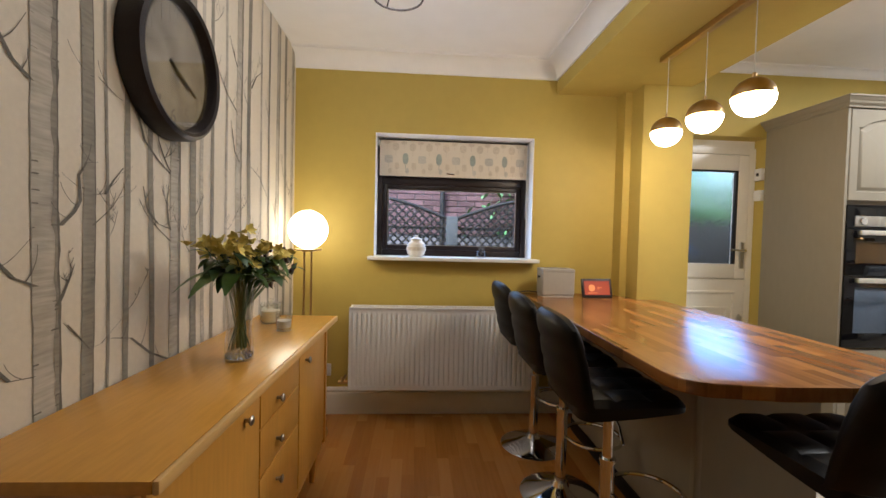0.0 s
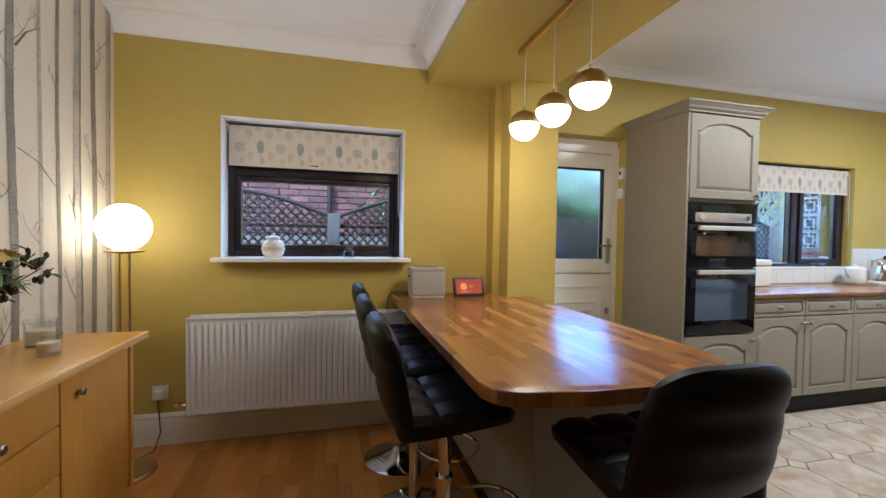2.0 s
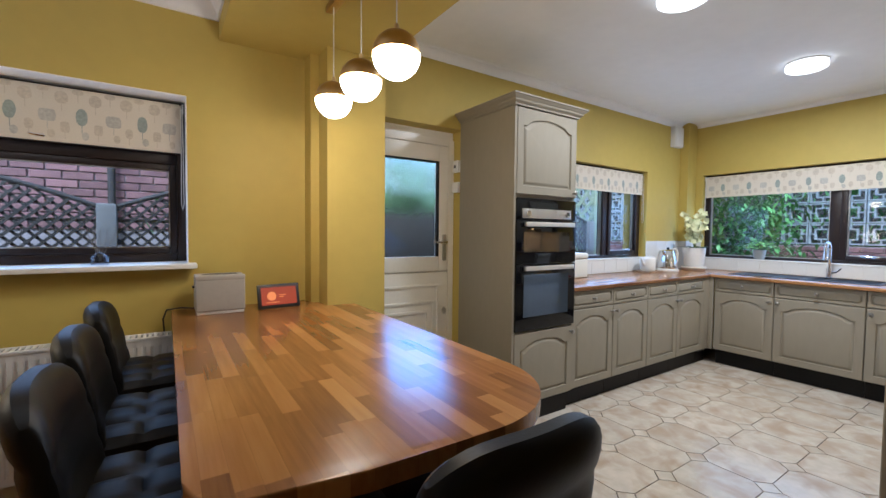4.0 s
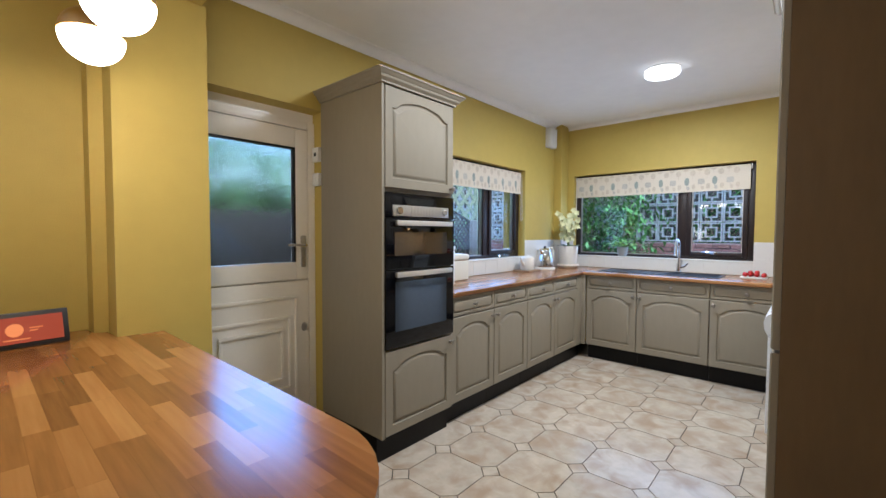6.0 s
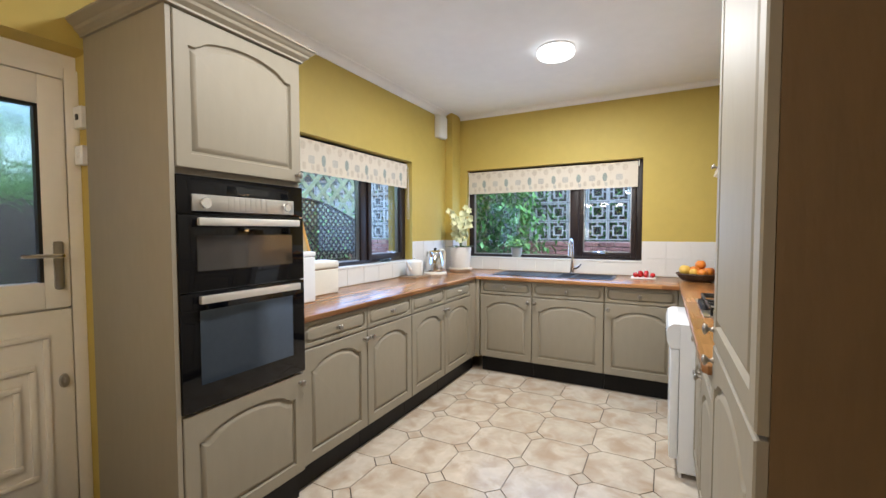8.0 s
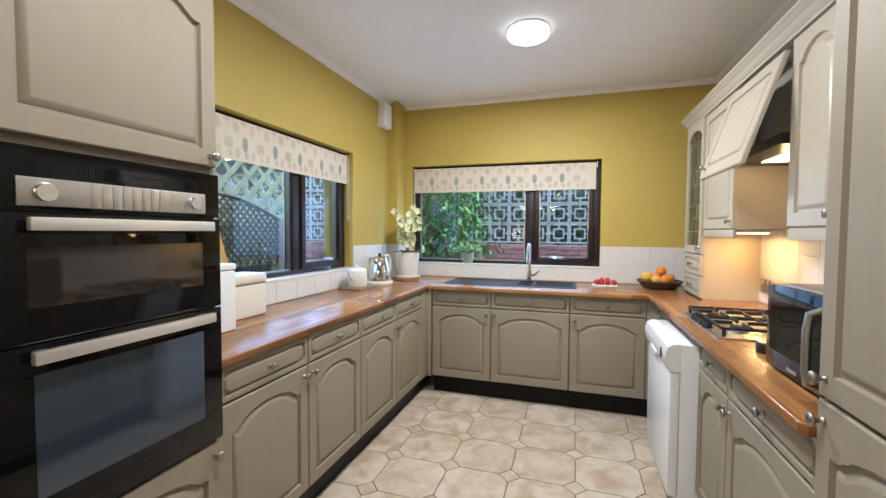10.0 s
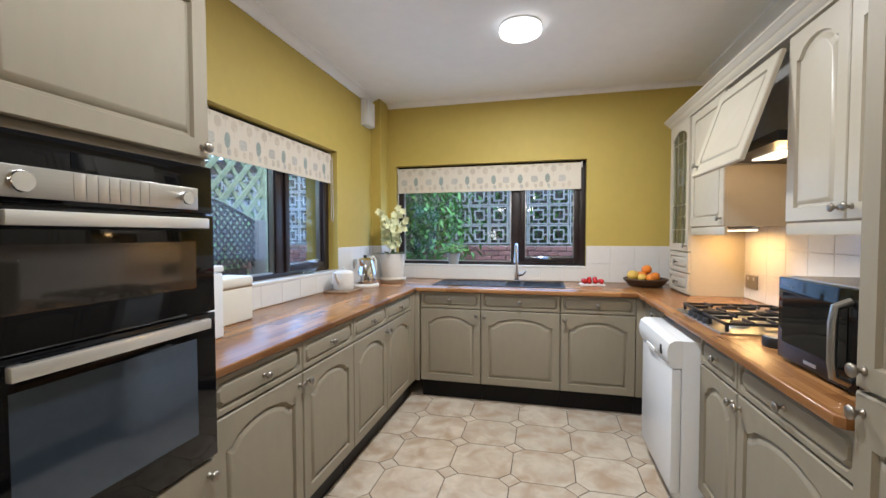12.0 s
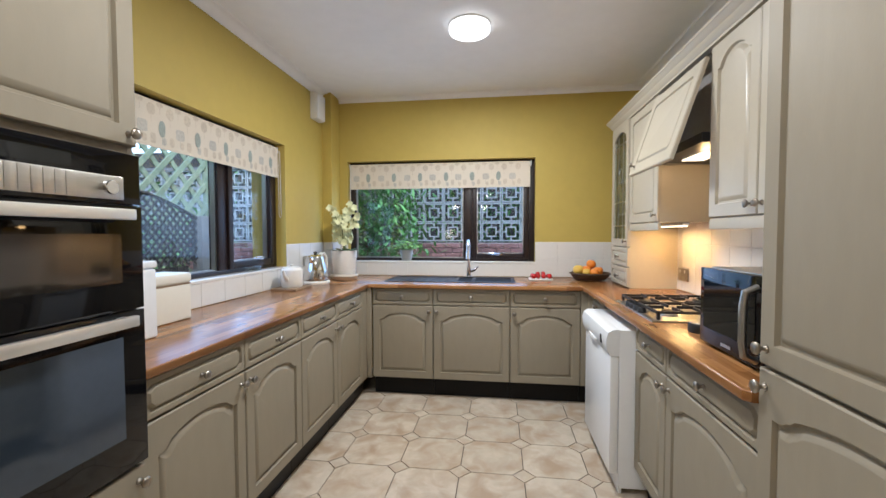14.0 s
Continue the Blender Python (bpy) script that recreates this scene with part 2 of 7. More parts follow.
INK_TEAL = surface("printed_teal", (0.30, 0.34, 0.31), 0.85, vary=0.3, grain=80, bump=0)
INK_TAN = surface("printed_tan", (0.56, 0.495, 0.40), 0.85, vary=0.25, grain=80, bump=0)
INK_GREY = surface("printed_grey", (0.48, 0.46, 0.41), 0.85, vary=0.3, grain=80, bump=0)
TILE = surface("cream_floor_tile", (0.54, 0.475, 0.385), 0.2, vary=0.12, grain=20, blotch=9, bump=0.05, bump_scale=20, rand=0.06, second=(0.41, 0.315, 0.225), second_scale=7.0)
GROUT = surface("brown_grout", (0.06, 0.045, 0.033), 0.8, vary=0.2, bump=0.2)
WALL_TILE = surface("white_glazed_tile", (0.70, 0.685, 0.65), 0.14, vary=0.03, bump=0.03, bump_scale=20)
WHITE_GROUT = surface("white_grout", (0.66, 0.645, 0.61), 0.8, vary=0.08, bump=0.1)
WHITE_PLASTIC = surface("white_plastic", (0.76, 0.76, 0.75), 0.3, vary=0.02, bump=0.02)
WHITE_ENAMEL = surface("white_enamel", (0.78, 0.80, 0.82), 0.22, vary=0.02, bump=0.01)
CERAMIC = surface("white_ceramic", (0.72, 0.69, 0.63), 0.25, vary=0.05, bump=0.03)


# ---- mesh helpers ----
def box(bm, x0, y0, z0, x1, y1, z1, bevel=0.0, seg=2):
    made = bmesh.ops.create_cube(bm, size=1, matrix=Matrix.LocRotScale(((x0 + x1) / 2, (y0 + y1) / 2, (z0 + z1) / 2), None, (abs(x1 - x0), abs(y1 - y0), abs(z1 - z0))))
    if bevel:
        edges = list({e for v in made["verts"] for e in v.link_edges})
        bmesh.ops.bevel(bm, geom=edges, offset=bevel, segments=seg, affect="EDGES", profile=0.6)
    return bm


def a_box(*args, **kw):
    return box(bmesh.new(), *args, **kw)


def tube(bm, points, radius, seg=10, caps=True):
    """A tube along points; radius is one number or one for each point."""
    pts = [Vector(p) for p in points]
    rads = [radius] * len(pts) if isinstance(radius, (int, float)) else list(radius)
    rings, side = [], None
    for i, p in enumerate(pts):
        d = (pts[min(i + 1, len(pts) - 1)] - pts[max(i - 1, 0)]).normalized()
        if side is None:
            side = d.cross(Vector((0, 0, 1)) if abs(d.z) < 0.9 else Vector((1, 0, 0))).normalized()
        side = (side - d * side.dot(d)).normalized()
        up = d.cross(side)
        rings.append([bm.verts.new(p + (side * math.cos(a) + up * math.sin(a)) * rads[i]) for a in (2 * math.pi * k / seg for k in range(seg))])
    for r, q in zip(rings, rings[1:]):
        for k in range(seg):
            bm.faces.new((r[k], r[(k + 1) % seg], q[(k + 1) % seg], q[k]))
    if caps:
        bm.faces.new(rings[0][::-1])
        bm.faces.new(rings[-1])
    return bm


def lathe(bm, profile, x=0.0, y=0.0, seg=32, closed=False):
    """Turns (radius, z) pairs round the vertical through x, y."""
    rings = []
    for r, z in profile:
        if r < 1e-5:
            rings.append([bm.verts.new((x, y, z))])
        else:
            rings.append([bm.verts.new((x + r * math.cos(2 * math.pi * k / seg), y + r * math.sin(2 * math.pi * k / seg), z)) for k in range(seg)])
    pairs = list(zip(rings, rings[1:])) + ([(rings[-1], rings[0])] if closed else [])
    for a, b in pairs:
        for k in range(seg):
            j = (k + 1) % seg
            if len(a) == 1 and len(b) > 1:
                bm.faces.new((a[0], b[j], b[k]))
            elif len(b) == 1 and len(a) > 1:
                bm.faces.new((a[k], a[j], b[0]))
            elif len(a) > 1:
                bm.faces.new((a[k], a[j], b[j], b[k]))
    return bm


def prism(bm, outline, z0, z1, m=None, bevel=0.0):
    """A flat outline of (x, y) pairs drawn up from z0 to z1."""
    low, high = [bm.verts.new((x, y, z0)) for x, y in outline], [bm.verts.new((x, y, z1)) for x, y in outline]
    k = len(outline)
    faces = [bm.faces.new(low[::-1]), bm.faces.new(high)]
    for i in range(k):
        faces.append(bm.faces.new((low[i], low[(i + 1) % k], high[(i + 1) % k], high[i])))
    if bevel:
        edges = [e for f in faces[:2] for e in f.edges]
        bmesh.ops.bevel(bm, geom=edges, offset=bevel, segments=3, affect="EDGES", profile=0.5)
    if m is not None:
        bmesh.ops.transform(bm, matrix=m, verts=low + high if not bevel else bm.verts)
    return bm


def mesh_object(name, bm, material, smooth=True):
    bmesh.ops.recalc_face_normals(bm, faces=bm.faces)
    me = bpy.data.meshes.new(name)
    bm.to_mesh(me)
    bm.free()
    me.materials.append(material)
    if smooth:
        me.shade_smooth()
        me.set_sharp_from_angle(angle=radians(32))
    return new(name, me)


def part(name, bm, material, parent, label="", at=None):
    ob = mesh_object(name, bm, material)
    ob.parent = parent
    if at is not None:
        ob.matrix_basis = at
    return tagged(ob, label)


def thing(name, m, label, category, group=""):
    ob = new(name)
    ob.empty_display_size = 0.1
    ob.matrix_basis = m
    return tagged(ob, label, category, group)


def structure(name, bm, material, label="", category=""):
    return tagged(mesh_object(name, bm, material), label, category, kind="structure")


def shared_part(name, me, parent, at, label=""):
    ob = new(name, me)
    ob.parent = parent
    ob.matrix_basis = at
    return tagged(ob, label)


# ---- the shell ----
N, E, S, W = 3.58, 8.22, 0.66, 1.30
DINING_CEIL, KITCHEN_CEIL, BEAM = 2.55, 2.62, 2.338
TOP = 2.80


def wall_with_openings(a0, a1, b0, b1, openings, swap=False):
    """A wall along a, thick from b0 to b1, with openings (a0, a1, z0, z1)."""
    bm = bmesh.new()
    cuts = sorted({a0, a1, *[v for o in openings for v in o[:2]]})
    for l, r in zip(cuts, cuts[1:]):
        holes = sorted((o[2], o[3]) for o in openings if o[0] <= l and o[1] >= r)
        z = 0.0
        for lo, hi in holes + [(TOP, TOP)]:
            if lo > z:
                if swap:
                    box(bm, b0, l, z, b1, r, lo)
                else:
                    box(bm, l, b0, z, r, b1, lo)
            z = hi
    return bm


WIN1, WIN2, WIN3, DOOR = (1.86, 3.005, 1.135, 2.013), (5.75, 7.334, 1.06, 2.0), (1.612, 3.412, 1.05, 2.015), (3.99, 4.801, 0.0, 2.09)
wall_north = structure("wall_north", wall_with_openings(W - 0.25, E + 0.28, N, N + 0.28, [WIN1, DOOR, WIN2]), YELLOW, "mustard yellow painted plaster wall with window openings", "wall")
structure("wall_east", wall_with_openings(S - 0.25, N, E, E + 0.28, [WIN3], True), YELLOW, "mustard yellow painted plaster wall above the sink", "wall")
structure("wall_south_kitchen", a_box(4.70, S - 0.25, 0, E, S, TOP), YELLOW, "mustard yellow painted wall behind the hob", "wall")
structure("wall_south_return", a_box(4.70, -1.7, 0, 4.95, S - 0.25, TOP), YELLOW, "mustard yellow painted return wall", "wall")
structure("wall_south_dining", a_box(W - 0.25, -1.95, 0, 4.95, -1.7, TOP), YELLOW, "mustard yellow painted wall of the dining area", "wall")
wall_west = structure("wall_west", a_box(W - 0.25, -1.7, 0, W, N, TOP), PAPER, "cream wallpaper printed with grey birch trunks", "wall")
structure("pier", a_box(3.665, 3.31, 0, 4.02, N, BEAM), YELLOW, "mustard yellow painted wall pier beside the back door", "pier")
structure("pipe_boxing", a_box(3.615, 3.46, 0, 3.665, N, BEAM), YELLOW, "narrow mustard yellow painted pipe boxing", "pier")
structure("corner_boxing", a_box(8.02, 3.49, 0, E, N, KITCHEN_CEIL), YELLOW, "mustard yellow painted corner boxing", "pier")
structure("beam", a_box(3.16, -1.7, BEAM, 4.0, N, TOP), YELLOW, "mustard yellow painted ceiling beam over the breakfast bar", "beam")
structure("ceiling_dining", a_box(W - 0.25, -1.7, DINING_CEIL, 3.16, N, TOP + 0.02), WHITE_PAINT, "white painted plaster ceiling", "ceiling")
structure("ceiling_kitchen", a_box(4.0, -1.7, KITCHEN_CEIL, E, N, TOP + 0.02), WHITE_PAINT, "white painted plaster ceiling", "ceiling")
structure("floor", a_box(W - 0.25, -1.95, -0.12, E + 0.28, N + 0.28, -0.006), GROUT, "screed under the floor finishes", "floor")
structure("floor_dining", a_box(W, -1.7, -0.006, 3.70, N, 0.0), LAMINATE, "warm brown wood laminate floor", "floor")


def cove(name, p, q, inward, z, size, steps=True):
    """Coving from p to q; inward points into the room."""
    bm = bmesh.new()
    n = Vector((*inward, 0))
    prof = [(0, -size * 1.0), (size * 0.10, -size * 1.0), (size * 0.10, -size * 0.88)]
    prof += [(size * (0.10 + 0.74 * (1 - math.cos(t * math.pi / 12))), -size * (0.88 - 0.74 * math.sin(t * math.pi / 12))) for t in range(1, 7)]
    prof += [(size * 0.96, -size * 0.14), (size * 0.96, -size * 0.04), (size * 1.05, -size * 0.04), (size * 1.05, 0), (0, 0)]
    ends = []
    for e in (p, q):
        ends.append([bm.verts.new(Vector((*e, z)) + n * a + Vector((0, 0, b))) for a, b in prof])
    k = len(prof)
    for i in range(k):
        bm.faces.new((ends[0][i], ends[0][(i + 1) % k], ends[1][(i + 1) % k], ends[1][i]))
    bm.faces.new(ends[0])
    bm.faces.new(ends[1][::-1])
    return structure(name, bm, WHITE_PAINT, "white moulded plaster coving", "coving")


cove("coving_dining_north", (W, N), (3.16, N), (0, -1), DINING_CEIL, 0.115)
cove("coving_dining_east", (3.16, N), (3.16, -1.7), (-1, 0), DINING_CEIL, 0.115)
cove("coving_kitchen_north", (4.0, N), (8.02, N), (0, -1), KITCHEN_CEIL, 0.062)
cove("coving_kitchen_east", (E, 3.49), (E, S), (-1, 0), KITCHEN_CEIL, 0.042)
cove("coving_kitchen_south", (4.7, S), (E, S), (0, 1), KITCHEN_CEIL, 0.10)

# skirting with a moulded top
def skirting(name, p, q, inward):
    bm = bmesh.new()
    n = Vector((*inward, 0))
    prof = [(0, 0), (0.018, 0), (0.018, 0.145), (0.012, 0.157), (0.014, 0.169), (0.006, 0.185), (0, 0.192)]
    ends = [[bm.verts.new(Vector((*e, 0)) + n * a + Vector((0, 0, b))) for a, b in prof] for e in (p, q)]
    k = len(prof)
    for i in range(k):
        bm.faces.new((ends[0][i], ends[0][(i + 1) % k], ends[1][(i + 1) % k], ends[1][i]))
    bm.faces.new(ends[0])
    bm.faces.new(ends[1][::-1])
    return structure(name, bm, GLOSS_WHITE, "white gloss painted skirting board", "skirting")


skirting("baseboard_north", (W, N), (3.615, N), (0, -1))
skirting("baseboard_west", (W, -1.7), (W, N - 0.02), (1, 0))


# ---- windows ----
def window(name, m, w, h, bars, openers, label, fb=0.055):
    """Frame in the plane y = 0 to 0.07, origin at the lower left corner seen from inside."""
    win = tagged(new(name), label, "window", kind="structure")
    win.matrix_basis = m
    f = 0.055
    bm = bmesh.new()
    box(bm, 0, 0, 0, f, 0.07, h, 0.006)
    box(bm, w - f, 0, 0, w, 0.07, h, 0.006)
    box(bm, f, 0, 0, w - f, 0.07, fb, 0.006)
    box(bm, f, 0, h - f, w - f, 0.07, h, 0.006)
    for b in bars:
        box(bm, b - 0.042, 0.002, fb, b + 0.042, 0.068, h - f, 0.006)
    part("window_frame", bm, BROWN_FRAME, win, "dark brown window frame")
    edges = [f] + [e for b in bars for e in (b - 0.042, b + 0.042)] + [w - f]
    for i, (l, r) in enumerate(zip(edges[::2], edges[1::2])):
        lo, hi = fb, h - f
        if i in openers:
            s = 0.045
            bm = bmesh.new()
            box(bm, l, -0.012, lo, l + s, 0.05, hi, 0.006)
            box(bm, r - s, -0.012, lo, r, 0.05, hi, 0.006)
            box(bm, l + s, -0.012, lo, r - s, 0.05, lo + s, 0.006)
            box(bm, l + s, -0.012, hi - s, r - s, 0.05, hi, 0.006)
            part("sash", bm, BROWN_FRAME, win, "dark brown opening sash")
            l, r, lo, hi = l + s, r - s, lo + s, hi - s
        bead = bmesh.new()
        for args in ((l, 0.018, lo, l + 0.008, 0.05, hi), (r - 0.008, 0.018, lo, r, 0.05, hi), (l, 0.018, lo, r, 0.05, lo + 0.008), (l, 0.018, hi - 0.008, r, 0.05, hi)):
            box(bead, *args)
        part("glazing_bead", bead, STEEL, win, "grey glazing seal")
        pane = part("pane", a_box(l, 0.034, lo, r, 0.038, hi), PANE, win, "clear glass pane")
        pane.visible_shadow = False
    return win


def window_catch(win, x, z, flip=1):
    bm = bmesh.new()
    box(bm, x - 0.03, -0.03, z - 0.012, x + 0.03, -0.012, z + 0.012, 0.004)
    tube(bm, [(x, -0.035, z), (x - 0.03 * flip, -0.05, z + 0.004), (x - 0.08 * flip, -0.05, z + 0.008), (x - 0.11 * flip, -0.042, z + 0.006)], [0.009, 0.009, 0.008, 0.006], 8)
    part("catch", bm, CHROME, win, "chrome window catch")


def fanlight_window(name, m, w, h, bar, label):
    """A fixed lower pane under a top-hung fanlight; the transom's underside lies at height bar."""
    win = tagged(new(name), label, "window", kind="structure")
    win.matrix_basis = m
    f = 0.045
    bm = bmesh.new()
    box(bm, 0, 0, 0, f, 0.07, h, 0.006)
    box(bm, w - f, 0, 0, w, 0.07, h, 0.006)
    box(bm, f, 0, 0, w - f, 0.07, f, 0.006)
    box(bm, f, 0, h - f, w - f, 0.07, h, 0.006)
    box(bm, f, 0.002, bar + 0.012, w - f, 0.068, bar + 0.07, 0.006)
    part("window_frame", bm, BROWN_FRAME, win, "dark brown window frame")
    for name, lo, hi, step in (("glazing_frame", f, bar + 0.012, 0.014), ("fanlight_sash", bar + 0.07, h - f, -0.014)):
        rim = 0.034
        bm = bmesh.new()
        box(bm, f, step, lo, f + rim, 0.05, hi, 0.005)
        box(bm, w - f - rim, step, lo, w - f, 0.05, hi, 0.005)
        box(bm, f + rim, step, lo, w - f - rim, 0.05, lo + rim, 0.005)
        box(bm, f + rim, step, hi - rim, w - f - rim, 0.05, hi, 0.005)
        sash = part(name, bm, BROWN_FRAME, win, "dark brown sash")
        a, b, c, d = f + rim, w - f - rim, lo + rim, hi - rim
        bead = bmesh.new()
        for args in ((a, 0.02, c, a + 0.005, 0.045, d), (b - 0.005, 0.02, c, b, 0.045, d), (a, 0.02, c, b, 0.045, c + 0.005), (a, 0.02, d - 0.005, b, 0.045, d)):
            box(bead, *args)
        part("glazing_bead", bead, STEEL, sash, "grey glazing seal")
        pane = part("pane", a_box(a, 0.034, c, b, 0.038, d), PANE, sash, "clear glass pane")
        pane.visible_shadow = False
    return win


w1 = fanlight_window("window_1", pose(WIN1[0], 3.75, WIN1[2]), WIN1[1] - WIN1[0], WIN1[3] - WIN1[2], 0.524, "dark brown framed dining window with a fanlight above")
window_catch(w1, 0.60, 0.612)
w2 = window("window_2", pose(WIN2[0], 3.66, WIN2[2]), WIN2[1] - WIN2[0], WIN2[3] - WIN2[2], [0.955], [1], "dark brown framed kitchen side window of two panes", 0.03)
window_catch(w2, 1.33, 0.085)
w3 = window("window_3", pose(8.30, WIN3[1], WIN3[2], 0, 0, -90), WIN3[1] - WIN3[0], WIN3[3] - WIN3[2], [1.17], [1], "dark brown framed window of two panes over the sink", 0.03)
window_catch(w3, 1.47, 0.07)

structure("window_sill_dining", a_box(1.826, 3.478, 1.112, 3.04, 3.75, 1.137, 0.006), GLOSS_WHITE, "white painted window board", "sill")
bm = bmesh.new()
box(bm, 1.86, N + 0.002, 1.137, 1.864, 3.75, 2.013)
box(bm, 3.001, N + 0.002, 1.137, 3.005, 3.75, 2.013)
box(bm, 1.864, N + 0.002, 2.009, 3.001, 3.75, 2.013)
structure("window_reveal_dining", bm, WHITE_PAINT, "white painted window reveal", "trim")
structure("window_sill_side", a_box(WIN2[0], 3.57, 1.045, WIN2[1], 3.66, 1.064, 0.004), WALL_TILE, "white tiled window sill", "sill")
structure("window_sill_sink", a_box(8.21, WIN3[0], 1.035, 8.30, WIN3[1], 1.054, 0.004), WALL_TILE, "white tiled window sill", "sill")


def motif_sheet(bm_by_ink, w, h, rng):
    """Rows of little trees for a printed fabric; x across, z down from 0, on the plane y = 0."""
    def blob(ink, cx, cz, rx, rz, square):
        bm = bm_by_ink[ink]
        k = 12
        vs = []
        for i in range(k):
            a = 2 * math.pi * i / k
            e = 0.45 if square else 0.9
            cx2, sz2 = math.cos(a), math.sin(a)
            vs.append((cx + rx * math.copysign(abs(cx2) ** e, cx2) * rng.uniform(0.93, 1.05), cz + rz * math.copysign(abs(sz2) ** e, sz2)))
        vs = [(min(max(x, 0.004), w - 0.004), min(max(z, -h + 0.004), -0.004)) for x, z in vs]
        bm.faces.new([bm.verts.new((x, 0, z)) for x, z in vs])
        s = bm_by_ink[ink]
        z1, z2 = max(cz - rz - 0.035, -h + 0.004), max(cz - rz, -h + 0.005)
        if z2 - z1 > 0.004:
            s.faces.new([s.verts.new(v) for v in ((cx - 0.0015, 0, z1), (cx + 0.0015, 0, z1), (cx + 0.0015, 0, z2), (cx - 0.0015, 0, z2))])

    step = 0.125
    i, x = 0, 0.06
    while x < w - 0.05:
        if i % 2:
            blob("teal", x, -0.135, 0.022, 0.042, False)
        else:
            blob("grey", x, -0.14, 0.031, 0.029, True)
        blob("tan", x + step * 0.42, -0.05, 0.026, 0.030, False)
        blob("tan", x - step * 0.1, -0.018, 0.022, 0.014, False)
        blob("tan", x + step * 0.5, -0.19, 0.017, 0.026, bool(i % 3))
        blob(("tan", "grey")[i % 2], x + step * 0.1, -h + 0.03, 0.014, 0.020, False)
        i += 1
        x += step * rng.uniform(0.94, 1.06)


def roller_blind(m, w, h, cord_side, label):
    """Hangs from its tube at z = 0; faces -y."""
    blind = thing("roller_blind", m, label, "blind")
    bm = tube(bmesh.new(), [(0.02, 0.012, -0.02), (w - 0.02, 0.012, -0.02)], 0.017, 14)
    part("roller_tube", bm, BLIND, blind)
    for s in (0, 1):
        part("bracket", a_box(s * (w - 0.008), -0.005, -0.05, s * (w - 0.008) + 0.008, 0.03, 0.0, 0.002), WHITE_PLASTIC, blind, "white plastic end bracket")
    bm = bmesh.new()
    box(bm, 0.012, -0.006, -h, w - 0.012, -0.0045, -0.012)
    cloth = part("cloth", bm, BLIND, blind, "cream cloth printed with small stylised trees")
    cloth.name = "cloth"
    part("hem_bar", a_box(0.012, -0.009, -h - 0.004, w - 0.012, -0.002, -h + 0.014, 0.002), BLIND, blind, "stitched hem bar")
    inks = {"teal": bmesh.new(), "tan": bmesh.new(), "grey": bmesh.new()}
    motif_sheet(inks, w - 0.03, h - 0.01, random.Random(round(w * 100)))
    for ink, mt in (("teal", INK_TEAL), ("tan", INK_TAN), ("grey", INK_GREY)):
        ob = tagged(part("printed_tree_pattern", inks[ink], mt, cloth, "printed tree motifs"), kind="stuff")
        ob.matrix_basis = Matrix.Translation((0.015, -0.0075, -0.005))
    x = w - 0.012 if cord_side > 0 else 0.012
    bm = tube(bmesh.new(), [(x, -0.012, -0.03), (x - 0.004, -0.014, -h - 0.28), (x + 0.002, -0.02, -h - 0.31), (x + 0.008, -0.026, -h - 0.28), (x + 0.006, -0.02, -0.03)], 0.0022, 6)
    part("pull_cord", bm, WHITE_PLASTIC, blind, "white beaded pull cord")
    return blind


roller_blind(pose(1.87, 3.70, 1.995), 1.125, 0.265, 1, "cream roller blind with printed trees, half lowered over the dining window")
roller_blind(pose(5.76, 3.635, 1.985), 1.565, 0.235, 1, "cream roller blind with printed trees, raised over the side window")
roller_blind(pose(8.272, 3.41, 2.0, 0, 0, -90), 1.765, 0.245, -1, "cream roller blind with printed trees, raised over the sink window")


